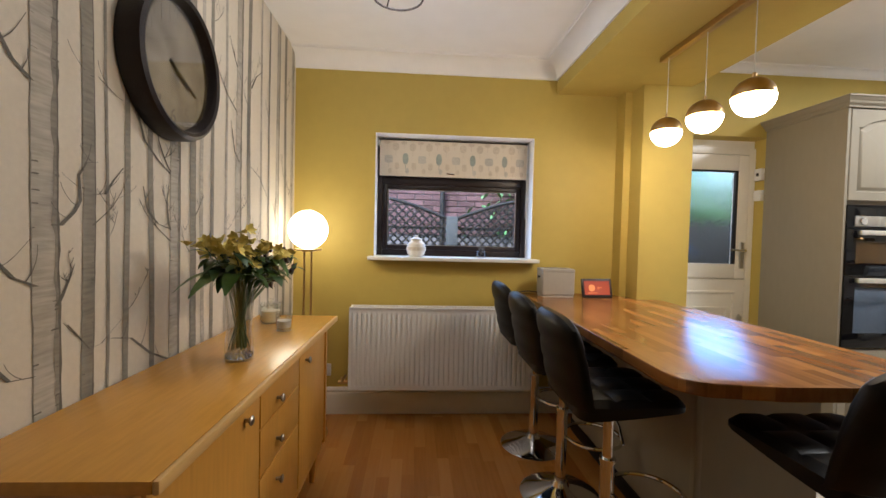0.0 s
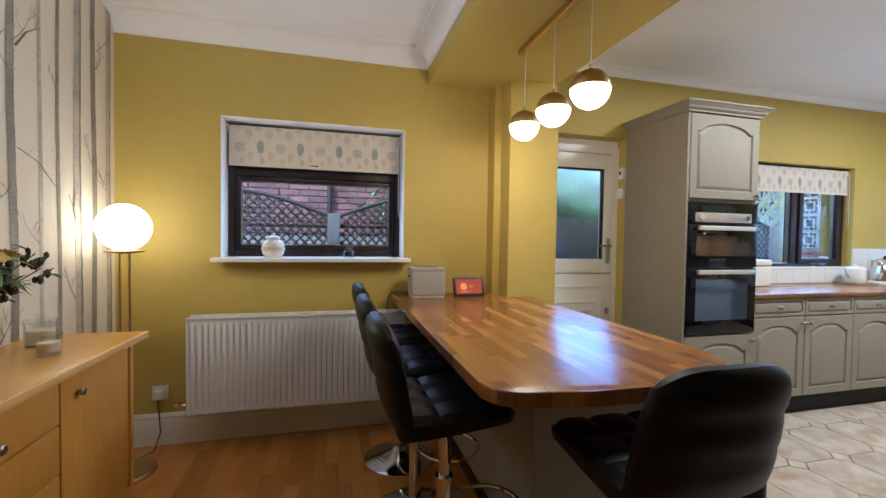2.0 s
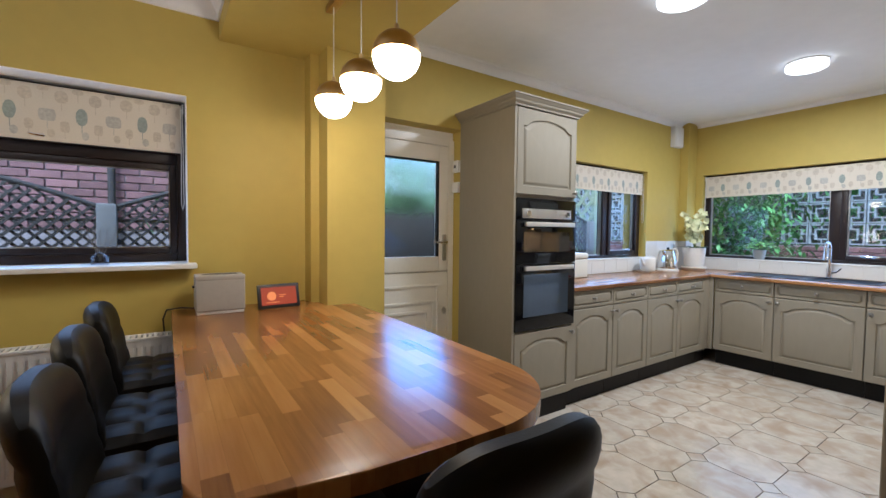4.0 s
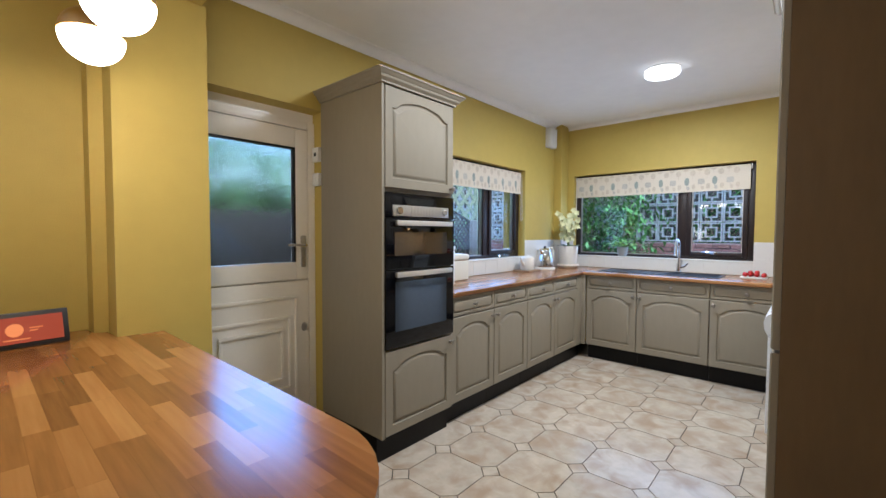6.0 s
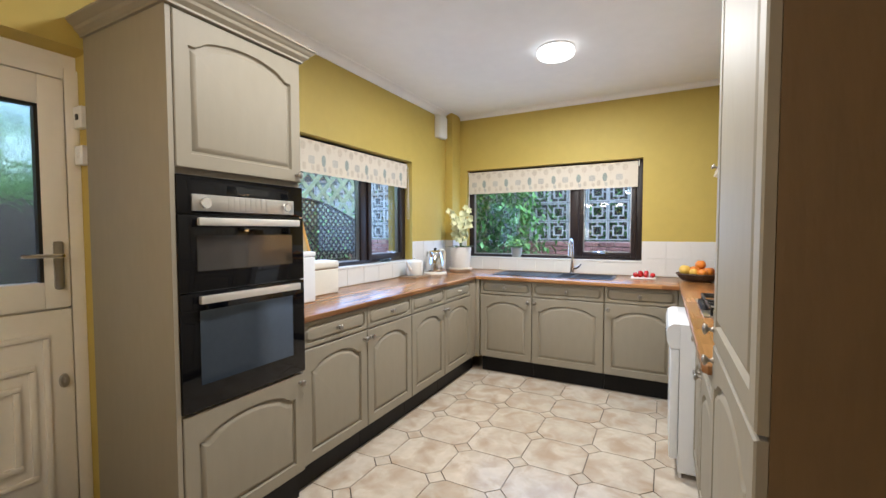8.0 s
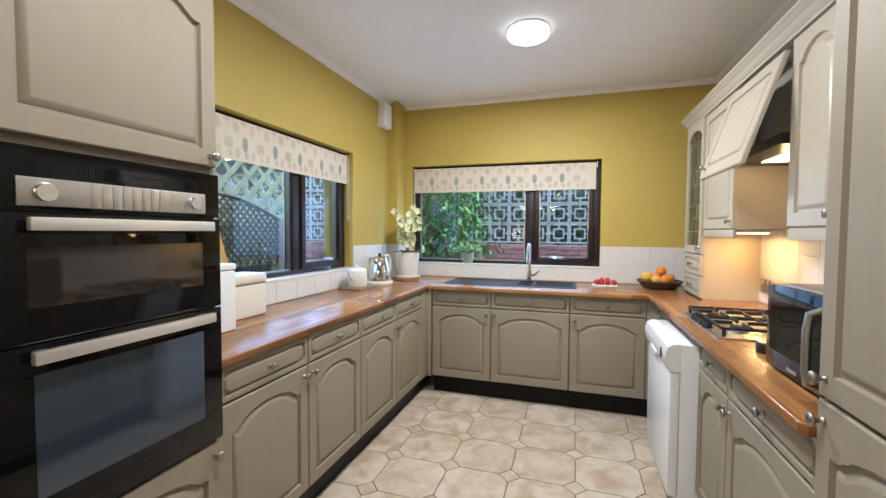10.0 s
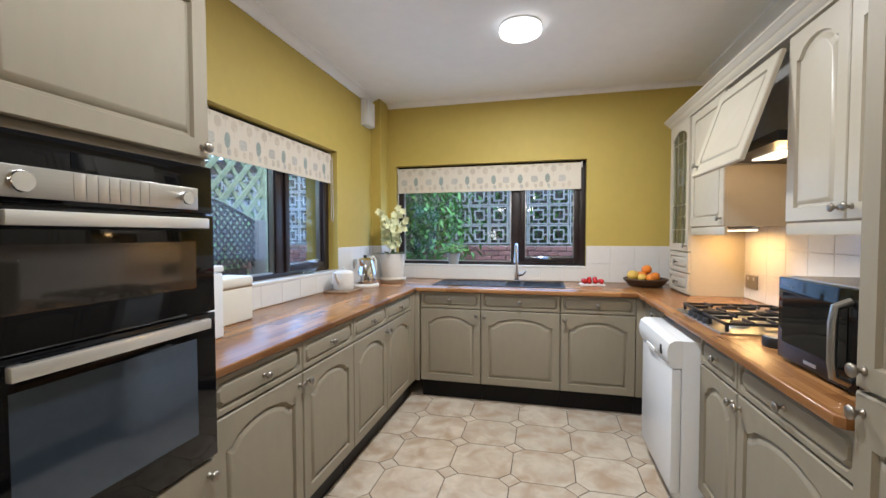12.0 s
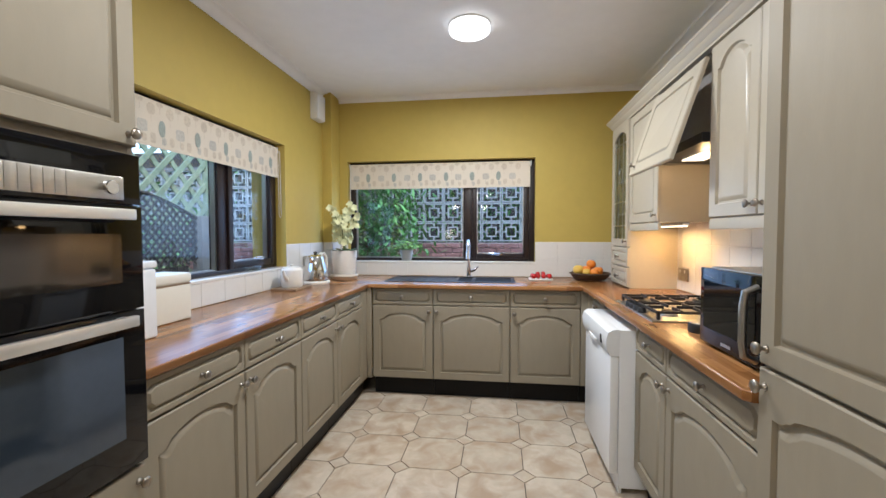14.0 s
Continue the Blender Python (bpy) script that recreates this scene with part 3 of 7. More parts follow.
# ---- back door ----
def back_door():
    d = tagged(new("door_1"), "white stable-style back door with a frosted upper pane", "door", kind="structure")
    d.matrix_basis = pose(3.99, 3.69, 0)
    w, h = 0.811, 2.03
    bm = bmesh.new()
    box(bm, 0, 0, 0, 0.05, 0.07, h, 0.005)
    box(bm, w - 0.05, 0, 0, w, 0.07, h, 0.005)
    box(bm, 0.05, 0, h - 0.05, w - 0.05, 0.07, h, 0.005)
    box(bm, 0, -0.02, 0, w, 0.07, 0.035, 0.004)
    part("door_frame", bm, UPVC, d, "white plastic door frame")
    part("head_packer", a_box(0, 0.02, h, w, 0.07, 2.09), UPVC, d)
    l, r = 0.055, w - 0.055
    # upper leaf: a frame round the pane
    g = (0.135, r - 0.085, 1.125, 1.855)
    bm = bmesh.new()
    box(bm, l, -0.005, 1.015, g[0], 0.06, 1.975, 0.004)
    box(bm, g[1], -0.005, 1.015, r, 0.06, 1.975, 0.004)
    box(bm, g[0], -0.005, 1.015, g[1], 0.06, g[2], 0.004)
    box(bm, g[0], -0.005, g[3], g[1], 0.06, 1.975, 0.004)
    up = part("upper_leaf", bm, UPVC, d, "white upper leaf")
    bm = bmesh.new()
    for a in ((g[0], -0.003, g[2], g[0] + 0.012, 0.03, g[3]), (g[1] - 0.012, -0.003, g[2], g[1], 0.03, g[3]), (g[0], -0.003, g[3] - 0.012, g[1], 0.03, g[3])):
        box(bm, *a)
    part("pane_seal", bm, BLACK_PLASTIC, up, "black rubber seal")
    pane = part("frosted_pane", a_box(g[0], 0.03, g[2], g[1], 0.036, g[3]), FROSTED, up, "rippled obscure glass")
    pane.visible_shadow = False
    # lower leaf with a stepped panel
    bm = bmesh.new()
    box(bm, l, -0.005, 0.04, r, 0.05, 1.005, 0.004)
    for i, (px0, pz0, px1, pz1, dep) in enumerate(((0.055, 0.11, 0.60, 0.915, 0.012), (0.105, 0.315, 0.555, 0.79, 0.012), (0.155, 0.38, 0.505, 0.72, 0.016))):
        s = 0.022
        x0, x1 = l + px0 - 0.02, l + px1 + 0.02
        for a in ((x0, pz0, x1, pz0 + s), (x0, pz1 - s, x1, pz1), (x0, pz0 + s, x0 + s, pz1 - s), (x1 - s, pz0 + s, x1, pz1 - s)):
            box(bm, a[0], -0.005 - dep, a[1], a[2], -0.003, a[3], 0.006)
    box(bm, l, 0.02, 1.006, r, 0.045, 1.014)
    part("lower_leaf", bm, UPVC, d, "white lower leaf with a stepped square panel")
    bm = bmesh.new()
    box(bm, r - 0.055, -0.014, 1.092, r - 0.023, -0.004, 1.296, 0.012)
    part("handle_plate", bm, STEEL, d, "worn chrome handle plate")
    bm = tube(bmesh.new(), [(r - 0.039, -0.01, 1.235), (r - 0.039, -0.05, 1.235), (r - 0.06, -0.056, 1.235), (r - 0.17, -0.056, 1.238)], [0.009, 0.009, 0.01, 0.007], 10)
    part("door_handle", bm, CHROME, d, "chrome lever handle")
    bm = bmesh.new()
    lathe(bm, [(0, 0), (0.019, 0), (0.017, 0.008), (0.0, 0.008)], seg=20)
    bmesh.ops.transform(bm, matrix=pose(r - 0.035, -0.005, 0.70, 90) @ Matrix.Diagonal((1, 1.6, 1, 1)), verts=bm.verts)
    box(bm, r - 0.042, -0.03, 0.695, r - 0.028, -0.012, 0.72, 0.003)
    part("thumb_turn", bm, STEEL, d, "metal thumb turn")


FROSTED = solid_glass("frosted_glass", (0.97, 0.99, 0.98), 0.16, 0.14, 26)
back_door()


# ---- kitchen units ----
def arch_front(w, h, th=0.02, margin=0.055, rise=0.034, arched=True):
    """A routed cabinet front; lies in x 0..w, z 0..h, faces -y at y = -th, back at y = 0."""
    bm = bmesh.new()
    K = 45

    def top(u):
        u = min(u, 1 - u)
        if u < 0.06:
            return 0.0
        if u < 0.10:
            return 0.016 * (u - 0.06) / 0.04
        if u < 0.13:
            return 0.016
        return 0.024 + rise * math.sin(math.pi * (u - 0.13) / 0.74) ** 0.75

    def octagon(x0, z0, x1, z1, c):
        return [(x0 + c, z0), (x1 - c, z0), (x1, z0 + c), (x1, z1 - c)] + [(x1 - c + (x0 - x1 + 2 * c) * i / (K - 5), z1) for i in range(K - 4)] + [(x0, z1 - c), (x0, z0 + c)]

    def loop(d, y):
        x0, x1, z0 = margin + d, w - margin - d, margin + d
        zt = h - margin - (rise + 0.024 if arched else 0.0) - d
        if not arched:
            return [bm.verts.new((x, y, z)) for x, z in octagon(x0, z0, x1, zt, 0.016)]
        pts = [(x0, z0), (x1, z0)]
        pts += [(x1 + (x0 - x1) * i / (K - 1), zt + top(1 - i / (K - 1))) for i in range(K)]
        return [bm.verts.new((x, y, z)) for x, z in pts]

    def rect(ins, y):
        if not arched:
            return [bm.verts.new((x, y, z)) for x, z in octagon(ins, ins, w - ins, h - ins, 0.0015)]
        pts = [(ins, ins), (w - ins, ins)] + [(w - ins + (2 * ins - w) * i / (K - 1), h - ins) for i in range(K)]
        return [bm.verts.new((x, y, z)) for x, z in pts]

    q = 1.0 if arched else 0.62
    rings = [rect(0, 0), rect(0, -th + 0.004), rect(0.004, -th), loop(0, -th), loop(0.004 * q, -th + 0.012), loop(0.012 * q, -th + 0.012), loop(0.027 * q, -th + 0.0005), loop(0.031 * q, -th)]
    k = K + 2
    for a, b in zip(rings, rings[1:]):
        for i in range(k):
            bm.faces.new((a[i], a[(i + 1) % k], b[(i + 1) % k], b[i]))
    bm.faces.new(rings[-1])
    bm.faces.new(rings[0][::-1])
    return bm


def knob_mesh():
    bm = bmesh.new()
    lathe(bm, [(0, 0), (0.010, 0), (0.0095, 0.003), (0.0055, 0.006), (0.0055, 0.014), (0.013, 0.019), (0.0165, 0.024), (0.0155, 0.028), (0.008, 0.031), (0, 0.0315)], seg=18)
    bmesh.ops.recalc_face_normals(bm, faces=bm.faces)
    me = bpy.data.meshes.new("knob")
    bm.to_mesh(me)
    bm.free()
    me.materials.append(PEWTER)
    me.shade_smooth()
    return me


KNOB = knob_mesh()


def front(parent, name, x0, z0, x1, z1, material, knob=None, arched=True, margin=0.055, rise=0.034, label=""):
    gap = 0.0025
    f = part(name, arch_front(x1 - x0 - 2 * gap, z1 - z0 - 2 * gap, margin=margin, rise=rise, arched=arched), material, parent, label, pose(x0 + gap, 0, z0 + gap))
    if knob:
        shared_part("knob", KNOB, f, pose(knob[0] - x0 - gap, -0.02, knob[1] - z0 - gap, 90), "pewter knob")
    return f


def base_unit(m, w, doors, drawers, material, label, depth=0.56, group="base cabinets", plinth=True):
    """doors: (x0, x1, knob side); drawers: (x0, x1)."""
    c = thing("base_cabinet", m, label, "cabinet", group)
    bm = bmesh.new()
    box(bm, 0, 0, 0.15, w, depth, 0.882)
    part("carcass", bm, material, c)
    for x0, x1, side in doors:
        kx = x1 - 0.03 if side > 0 else x0 + 0.03
        front(c, "door", x0, 0.15, x1, 0.742, material, (kx, 0.695))
    for x0, x1 in drawers:
        front(c, "drawer_front", x0, 0.746, x1, 0.881, material, ((x0 + x1) / 2, 0.813), False, 0.019)
    if plinth:
        part("plinth", a_box(0, 0.05, 0.0, w, 0.066, 0.149), PLINTH, c, "black plinth board")
    return c


FRONT_N, FRONT_E, FRONT_S = 3.02, 7.545, 1.255
for x0, x1, side in ((5.39, 5.902, 1), (5.904, 6.402, -1), (6.404, 6.905, 1), (6.907, 7.42, -1)):
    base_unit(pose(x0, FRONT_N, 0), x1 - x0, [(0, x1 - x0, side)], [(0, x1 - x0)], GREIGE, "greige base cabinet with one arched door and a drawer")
c = thing("corner_post", pose(7.422, FRONT_N, 0), "greige corner filler post between the base cabinets", "cabinet")
bm = a_box(0, -0.018, 0.15, 0.121, 0.02, 0.882, 0.003)
box(bm, 0.103, -0.058, 0.15, 0.121, -0.018, 0.882, 0.003)
part("filler", bm, GREIGE, c)
part("plinth", a_box(0, 0.05, 0.0, 0.191, 0.066, 0.149), PLINTH, c, "black plinth board")
for y1, y0, side in ((2.96, 2.463, 1), (2.461, 1.857, -1), (1.855, 1.326, -1)):
    base_unit(pose(FRONT_E + 0.02, y1, 0, 0, 0, -90), y1 - y0, [(0, y1 - y0, side)], [(0, y1 - y0)], GREIGE, "greige base cabinet with arched door and drawer below the sink", depth=0.56)
c = thing("corner_post", pose(FRONT_E + 0.02, 1.324, 0, 0, 0, -90), "greige corner filler post beside the dishwasher run", "cabinet")
bm = a_box(0, -0.018, 0.15, 0.07, 0.02, 0.882, 0.003)
box(bm, 0.052, -0.143, 0.15, 0.07, -0.018, 0.882, 0.003)
part("filler", bm, GREIGE, c)
part("plinth", a_box(-0.001, 0.05, 0.0, 0.30, 0.066, 0.149), PLINTH, c, "black plinth board")
for x1, x0, doors in ((7.42, 7.065, [(0, 0.355, -1)]), (6.44, 6.062, [(0, 0.378, 1)]), (6.06, 5.445, [(0, 0.615, -1)])):
    base_unit(pose(x1, FRONT_S, 0, 0, 0, 180), x1 - x0, doors, [(0, x1 - x0)], GREIGE, "greige base cabinet with arched door and drawer below the hob", depth=0.57)

# worktops
def worktop(name, outline, material, label, z0=0.883, z1=0.914, bevel=0.006):
    return tagged(mesh_object(name, prism(bmesh.new(), outline, z0, z1, bevel=bevel), material), label, "worktop")


worktop("worktop", [(5.387, 2.983), (7.508, 2.983), (7.508, N - 0.004), (5.387, N - 0.004)], WORKTOP_X, "wood block effect worktop along the side window wall")
worktop("worktop", [(7.51, 1.32), (E - 0.004, 1.32), (E - 0.004, 3.486), (8.016, 3.486), (8.016, N - 0.004), (7.51, N - 0.004)], WORKTOP_Y, "wood block effect worktop holding the black sink")
worktop("worktop", [(5.443, S + 0.004), (E - 0.004, S + 0.004), (E - 0.004, 1.318), (5.461, 1.318), (5.443, 1.303)], WORKTOP_X, "wood block effect worktop holding the gas hob")


def cornice_run(bm, pts, z, h=0.085, out=0.06):
    """A stepped cornice along pts, which run so that outside is to the right."""
    prof = [(0, 0)] + [(a * out, b * h) for a, b in ((0.2, 0), (0.2, 0.14), (0.5, 0.35), (0.57, 0.53), (0.83, 0.68), (0.93, 0.82), (1, 0.85), (1, 1))] + [(-0.02, h), (-0.02, 0)]
    rows = []
    for i, p in enumerate(pts):
        p = Vector(p)
        d0 = (p - Vector(pts[i - 1])).normalized() if i else None
        d1 = (Vector(pts[i + 1]) - p).normalized() if i < len(pts) - 1 else None
        n0 = Vector((d0.y, -d0.x)) if d0 else None
        n1 = Vector((d1.y, -d1.x)) if d1 else None
        n = (n0 + n1) if n0 and n1 else (n0 or n1)
        if n0 and n1:
            n = n / (1 + n0.dot(n1))
        rows.append([bm.verts.new((p.x + n.x * a, p.y + n.y * a, z + b)) for a, b in prof])
    k = len(prof)
    for a, b in zip(rows, rows[1:]):
        for i in range(k):
            bm.faces.new((a[i], a[(i + 1) % k], b[(i + 1) % k], b[i]))
    bm.faces.new(rows[0])
    bm.faces.new(rows[-1][::-1])
    return bm


# tall oven housing
TX0, TX1 = 4.778, 5.385
oven_unit = thing("oven_housing", pose(TX0, FRONT_N - 0.02, 0), "tall greige oven housing with a cornice and arched doors", "cabinet")
TW = TX1 - TX0
bm = bmesh.new()
box(bm, 0, -0.018, 0.15, 0.018, 0.576, 2.135)
box(bm, TW - 0.018, -0.001, 0.15, TW, 0.576, 2.135)
box(bm, 0.018, 0.0, 0.15, TW - 0.018, 0.576, 0.652)
box(bm, 0.018, 0.0, 1.548, TW - 0.018, 0.576, 2.135)
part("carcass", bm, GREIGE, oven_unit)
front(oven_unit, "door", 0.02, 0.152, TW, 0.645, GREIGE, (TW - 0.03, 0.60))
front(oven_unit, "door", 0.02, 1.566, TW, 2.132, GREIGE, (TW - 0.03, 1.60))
part("cornice", cornice_run(bmesh.new(), [(0, 0.576), (0, -0.02), (TW, -0.02), (TW, 0.576)], 2.135, 0.064, 0.056), GREIGE, oven_unit, "stepped cornice moulding")
part("cornice_lid", a_box(0.0, -0.02, 2.183, TW, 0.576, 2.196), GREIGE, oven_unit)
part("plinth", a_box(0.0, 0.03, 0.0, TW, 0.55, 0.149), PLINTH, oven_unit, "black plinth board")

# tall fridge housing
FX0, FX1 = 4.772, 5.44
fridge = thing("fridge_housing", pose(FX1, 1.272, 0, 0, 0, 180), "tall greige fridge housing with a brown end panel", "cabinet")
FW = FX1 - FX0
bm = a_box(0, 0, 0.15, FW - 0.02, 0.59, 2.165)
part("carcass", bm, GREIGE, fridge)
part("end_panel", a_box(FW - 0.018, 0.001, 0.0, FW, 0.59, 2.165), PANEL_BROWN, fridge, "plain brown end panel")
front(fridge, "door", 0.0, 0.152, FW, 0.985, GREIGE, (0.03, 0.94))
front(fridge, "door", 0.0, 0.99, FW, 2.16, GREIGE, (0.03, 1.035))
part("cornice", cornice_run(bmesh.new(), [(0, 0.59), (0, -0.02), (FW, -0.02), (FW, 0.59)], 2.165, 0.07), GREIGE, fridge, "stepped cornice moulding")
part("plinth", a_box(0, 0.05, 0, FW - 0.02, 0.066, 0.149), PLINTH, fridge, "black plinth board")

# ---- breakfast bar ----
def bar_outline():
    pts = [(2.922, N - 0.004), (2.922, 1.80)]
    pts += [(2.922 + 0.09 * (1 - math.cos(a)), 1.80 - 0.10 * math.sin(a)) for a in (math.pi / 2 * i / 6 for i in range(1, 6))]
    pts += [(3.02, 1.69), (3.2, 1.665), (3.4, 1.66)]
    pts += [(3.50 + 0.33 * math.sin(a), 1.99 - 0.33 * math.cos(a)) for a in (math.pi / 2 * i / 10 for i in range(11))]
    pts += [(3.83, 3.306), (3.661, 3.306), (3.661, 3.456), (3.611, 3.456), (3.611, N - 0.004)]
    return pts


BAR_TOP = 0.89
bar = thing("breakfast_bar", pose(0, 0, 0), "breakfast bar with a wood block top on a greige panelled base", "bar")
part("bar_top", prism(bmesh.new(), bar_outline(), BAR_TOP - 0.042, BAR_TOP, bevel=0.006), BAR_WOOD, bar, "glossy wood block effect top with rounded corners")
bm = a_box(3.24, 2.08, 0.0, 3.74, 3.30, BAR_TOP - 0.042)
part("base", bm, GREIGE, bar, "greige painted base panel")
part("corner_trim", a_box(3.232, 2.072, 0.0, 3.262, 2.10, BAR_TOP - 0.043, 0.006), GREIGE, bar)
part("base_plinth", a_box(3.235, 2.075, 0.0, 3.745, 3.31, 0.08, 0.003), PLINTH, bar, "dark plinth strip")


# ---- dining area ----
def sideboard():
    y0, y1, x1 = 1.33, 2.84, 1.75
    s = thing("sideboard", pose(1.75, 2.84, 0, 0, 0, -1.1) @ pose(-1.75, -2.84, 0), "long oak sideboard with doors, drawers and a vase on top", "sideboard")
    top = part("top", a_box(W + 0.036, y0, 0.822, x1 - 0.014, y1, 0.847, 0.003), OAK, s, "glossy oak veneered top")
    part("top_edge", a_box(x1 - 0.0138, y0, 0.820, x1, y1, 0.8475, 0.006), OAK_PALE, s, "paler rounded oak edge")
    bm = bmesh.new()
    box(bm, W + 0.04, y0 + 0.02, 0.19, x1 - 0.06, y0 + 0.045, 0.82)
    box(bm, W + 0.04, y1 - 0.065, 0.19, x1 - 0.045, y1 - 0.04, 0.82)
    box(bm, W + 0.04, y0 + 0.045, 0.19, x1 - 0.075, y1 - 0.065, 0.82)
    part("carcass", bm, OAK_V, s)

    def flat_front(name, a, b, z0, z1, knobs):
        f = part(name, a_box(x1 - 0.073, a + 0.002, z0, x1 - 0.052, b - 0.002, z1, 0.003), OAK_V, s, "oak veneered front")
        for ky, kz in knobs:
            bm = bmesh.new()
            lathe(bm, [(0, 0), (0.006, 0), (0.006, 0.012), (0.012, 0.016), (0.0145, 0.021), (0.010, 0.025), (0, 0.026)], seg=18)
            bmesh.ops.transform(bm, matrix=pose(x1 - 0.052, ky, kz, 0, 90, 0), verts=bm.verts)
            part("knob", bm, PEWTER, f, "dark metal knob")

    flat_front("door", 2.335, y1 - 0.065, 0.21, 0.81, [(2.42, 0.734)])
    for z0, z1, kz in ((0.66, 0.81, 0.705), (0.50, 0.655, 0.56), (0.21, 0.495, 0.414)):
        flat_front("drawer_front", 1.92, 2.33, z0, z1, [(2.07, kz)])
    flat_front("door", y0 + 0.045, 1.915, 0.21, 0.81, [(1.803, 0.742)])
    for a in (y0 + 0.06, y1 - 0.10):
        for b in (W + 0.075, x1 - 0.10):
            part("leg", tube(bmesh.new(), [(b, a, 0.0), (b, a, 0.19)], [0.014, 0.024], 12), OAK_V, s, "tapered oak leg")
    part("base_rail", a_box(x1 - 0.09, y0 + 0.06, 0.165, x1 - 0.06, y1 - 0.06, 0.20, 0.004), OAK_V, s)


sideboard()


def radiator():
    x0, x1, z0, z1, yf = 1.724, 2.99, 0.234, 0.799, 3.405
    r = thing("radiator", pose(0, 0, 0), "long white ribbed panel radiator under the dining window", "radiator")
    for y in (yf, yf + 0.075):
        bm = bmesh.new()
        pitch = 0.0335
        k = int((x1 - x0 - 0.03) / pitch)
        xs = []
        for i in range(k):
            a = x0 + 0.015 + i * pitch
            xs += [(a, 0), (a + 0.004, -0.0), (a + 0.009, -0.009), (a + 0.0245, -0.009), (a + 0.0295, 0)]
        xs = [(x0, -0.004), (x0 + 0.01, -0.004)] + xs + [(x1 - 0.01, -0.004), (x1, -0.004)]
        rows = []
        for z, sq in ((z0, 0.0), (z0 + 0.03, 0.0), (z0 + 0.045, 1.0), (z1 - 0.06, 1.0), (z1 - 0.045, 0.0), (z1 - 0.012, 0.0)):
            rows.append([bm.verts.new((a, y + (d * sq if sq else -0.006), z)) for a, d in xs])
        back = [[bm.verts.new((a, y + 0.012, z)) for a, _ in (xs[0], xs[-1])] for z in (z0, z1 - 0.012)]
        for a, b in zip(rows, rows[1:]):
            for i in range(len(xs) - 1):
                bm.faces.new((a[i], a[i + 1], b[i + 1], b[i]))
        bm.faces.new((back[0][0], back[0][1], back[1][1], back[1][0]))
        part("panel", bm, WHITE_ENAMEL, r, "ribbed steel panel")
    bm = bmesh.new()
    n = 58
    for i in range(n):
        a = x0 + 0.01 + (x1 - x0 - 0.02) * i / n
        box(bm, a, yf + 0.006, z1 - 0.004, a + (x1 - x0) / n * 0.55, yf + 0.074, z1)
    box(bm, x0, yf - 0.012, z1 - 0.014, x1, yf + 0.006, z1, 0.003)
    box(bm, x0, yf + 0.074, z1 - 0.014, x1, yf + 0.092, z1, 0.003)
    part("top_grille", bm, WHITE_ENAMEL, r, "slotted top grille")
    for a in (x0, x1 - 0.002):
        part("end_cover", a_box(a - 0.001, yf - 0.008, z0 + 0.01, a + 0.003, yf + 0.088, z1 - 0.012, 0.001), WHITE_ENAMEL, r)
    bm = tube(bmesh.new(), [(x0 - 0.045, N - 0.002, 0.272), (x0 - 0.045, yf + 0.04, 0.272)], 0.009, 10)
    tube(bm, [(x0 - 0.075, yf + 0.04, 0.272), (x0 + 0.01, yf + 0.04, 0.272)], 0.011, 10)
    tube(bm, [(x0 - 0.045, yf + 0.04, 0.275), (x0 - 0.045, yf + 0.04, 0.305)], [0.013, 0.011], 10)
    part("valve", bm, BRASS, r, "brass lockshield valve")


radiator()


def globe_floor_lamp(x, y):
    l = thing("floor_lamp", pose(x, y, 0), "brass floor lamp with a lit white globe in the corner", "lamp")
    part("base", lathe(bmesh.new(), [(0, 0), (0.14, 0), (0.14, 0.012), (0.13, 0.02), (0, 0.022)], seg=40), BRASS, l, "round brass base")
    for d in (-0.022, 0.022):
        part("pole", tube(bmesh.new(), [(d, 0, 0.02), (d, 0, 1.175)], 0.0065, 10), BRASS, l, "slim brass pole")
    part("joint", a_box(-0.034, -0.01, 0.62, 0.034, 0.01, 0.645, 0.003), BRASS, l)
    part("tray", lathe(bmesh.new(), [(0, 1.172), (0.035, 1.172), (0.085, 1.180), (0.087, 1.188), (0, 1.188)], seg=40), BRASS, l, "shallow brass dish")
    bm = bmesh.new()
    R = 0.122
    lathe(bm, [(R * math.sin(a), 1.309 - R * math.cos(a)) for a in (0.28 + (math.pi - 0.28) * i / 22 for i in range(22))] + [(0, 1.309 + R)], seg=40)
    g = part("globe", bm, GLOBE_GLOW, l, "lit opal glass globe")
    g.visible_shadow = False
    return l


GLOBE_GLOW = glowing("lit_opal_globe", (1.0, 0.84, 0.60), 1.5)
PENDANT_GLOW = glowing("lit_opal_pendant", (1.0, 0.88, 0.70), 4.0)
DISC_GLOW = glowing("lit_ceiling_disc", (1.0, 0.96, 0.89), 0.5)
globe_floor_lamp(1.481, 3.26)
point_lamp("floor_lamp_bulb", (1.481, 3.26, 1.31), 1.25, WARM, 0.10)


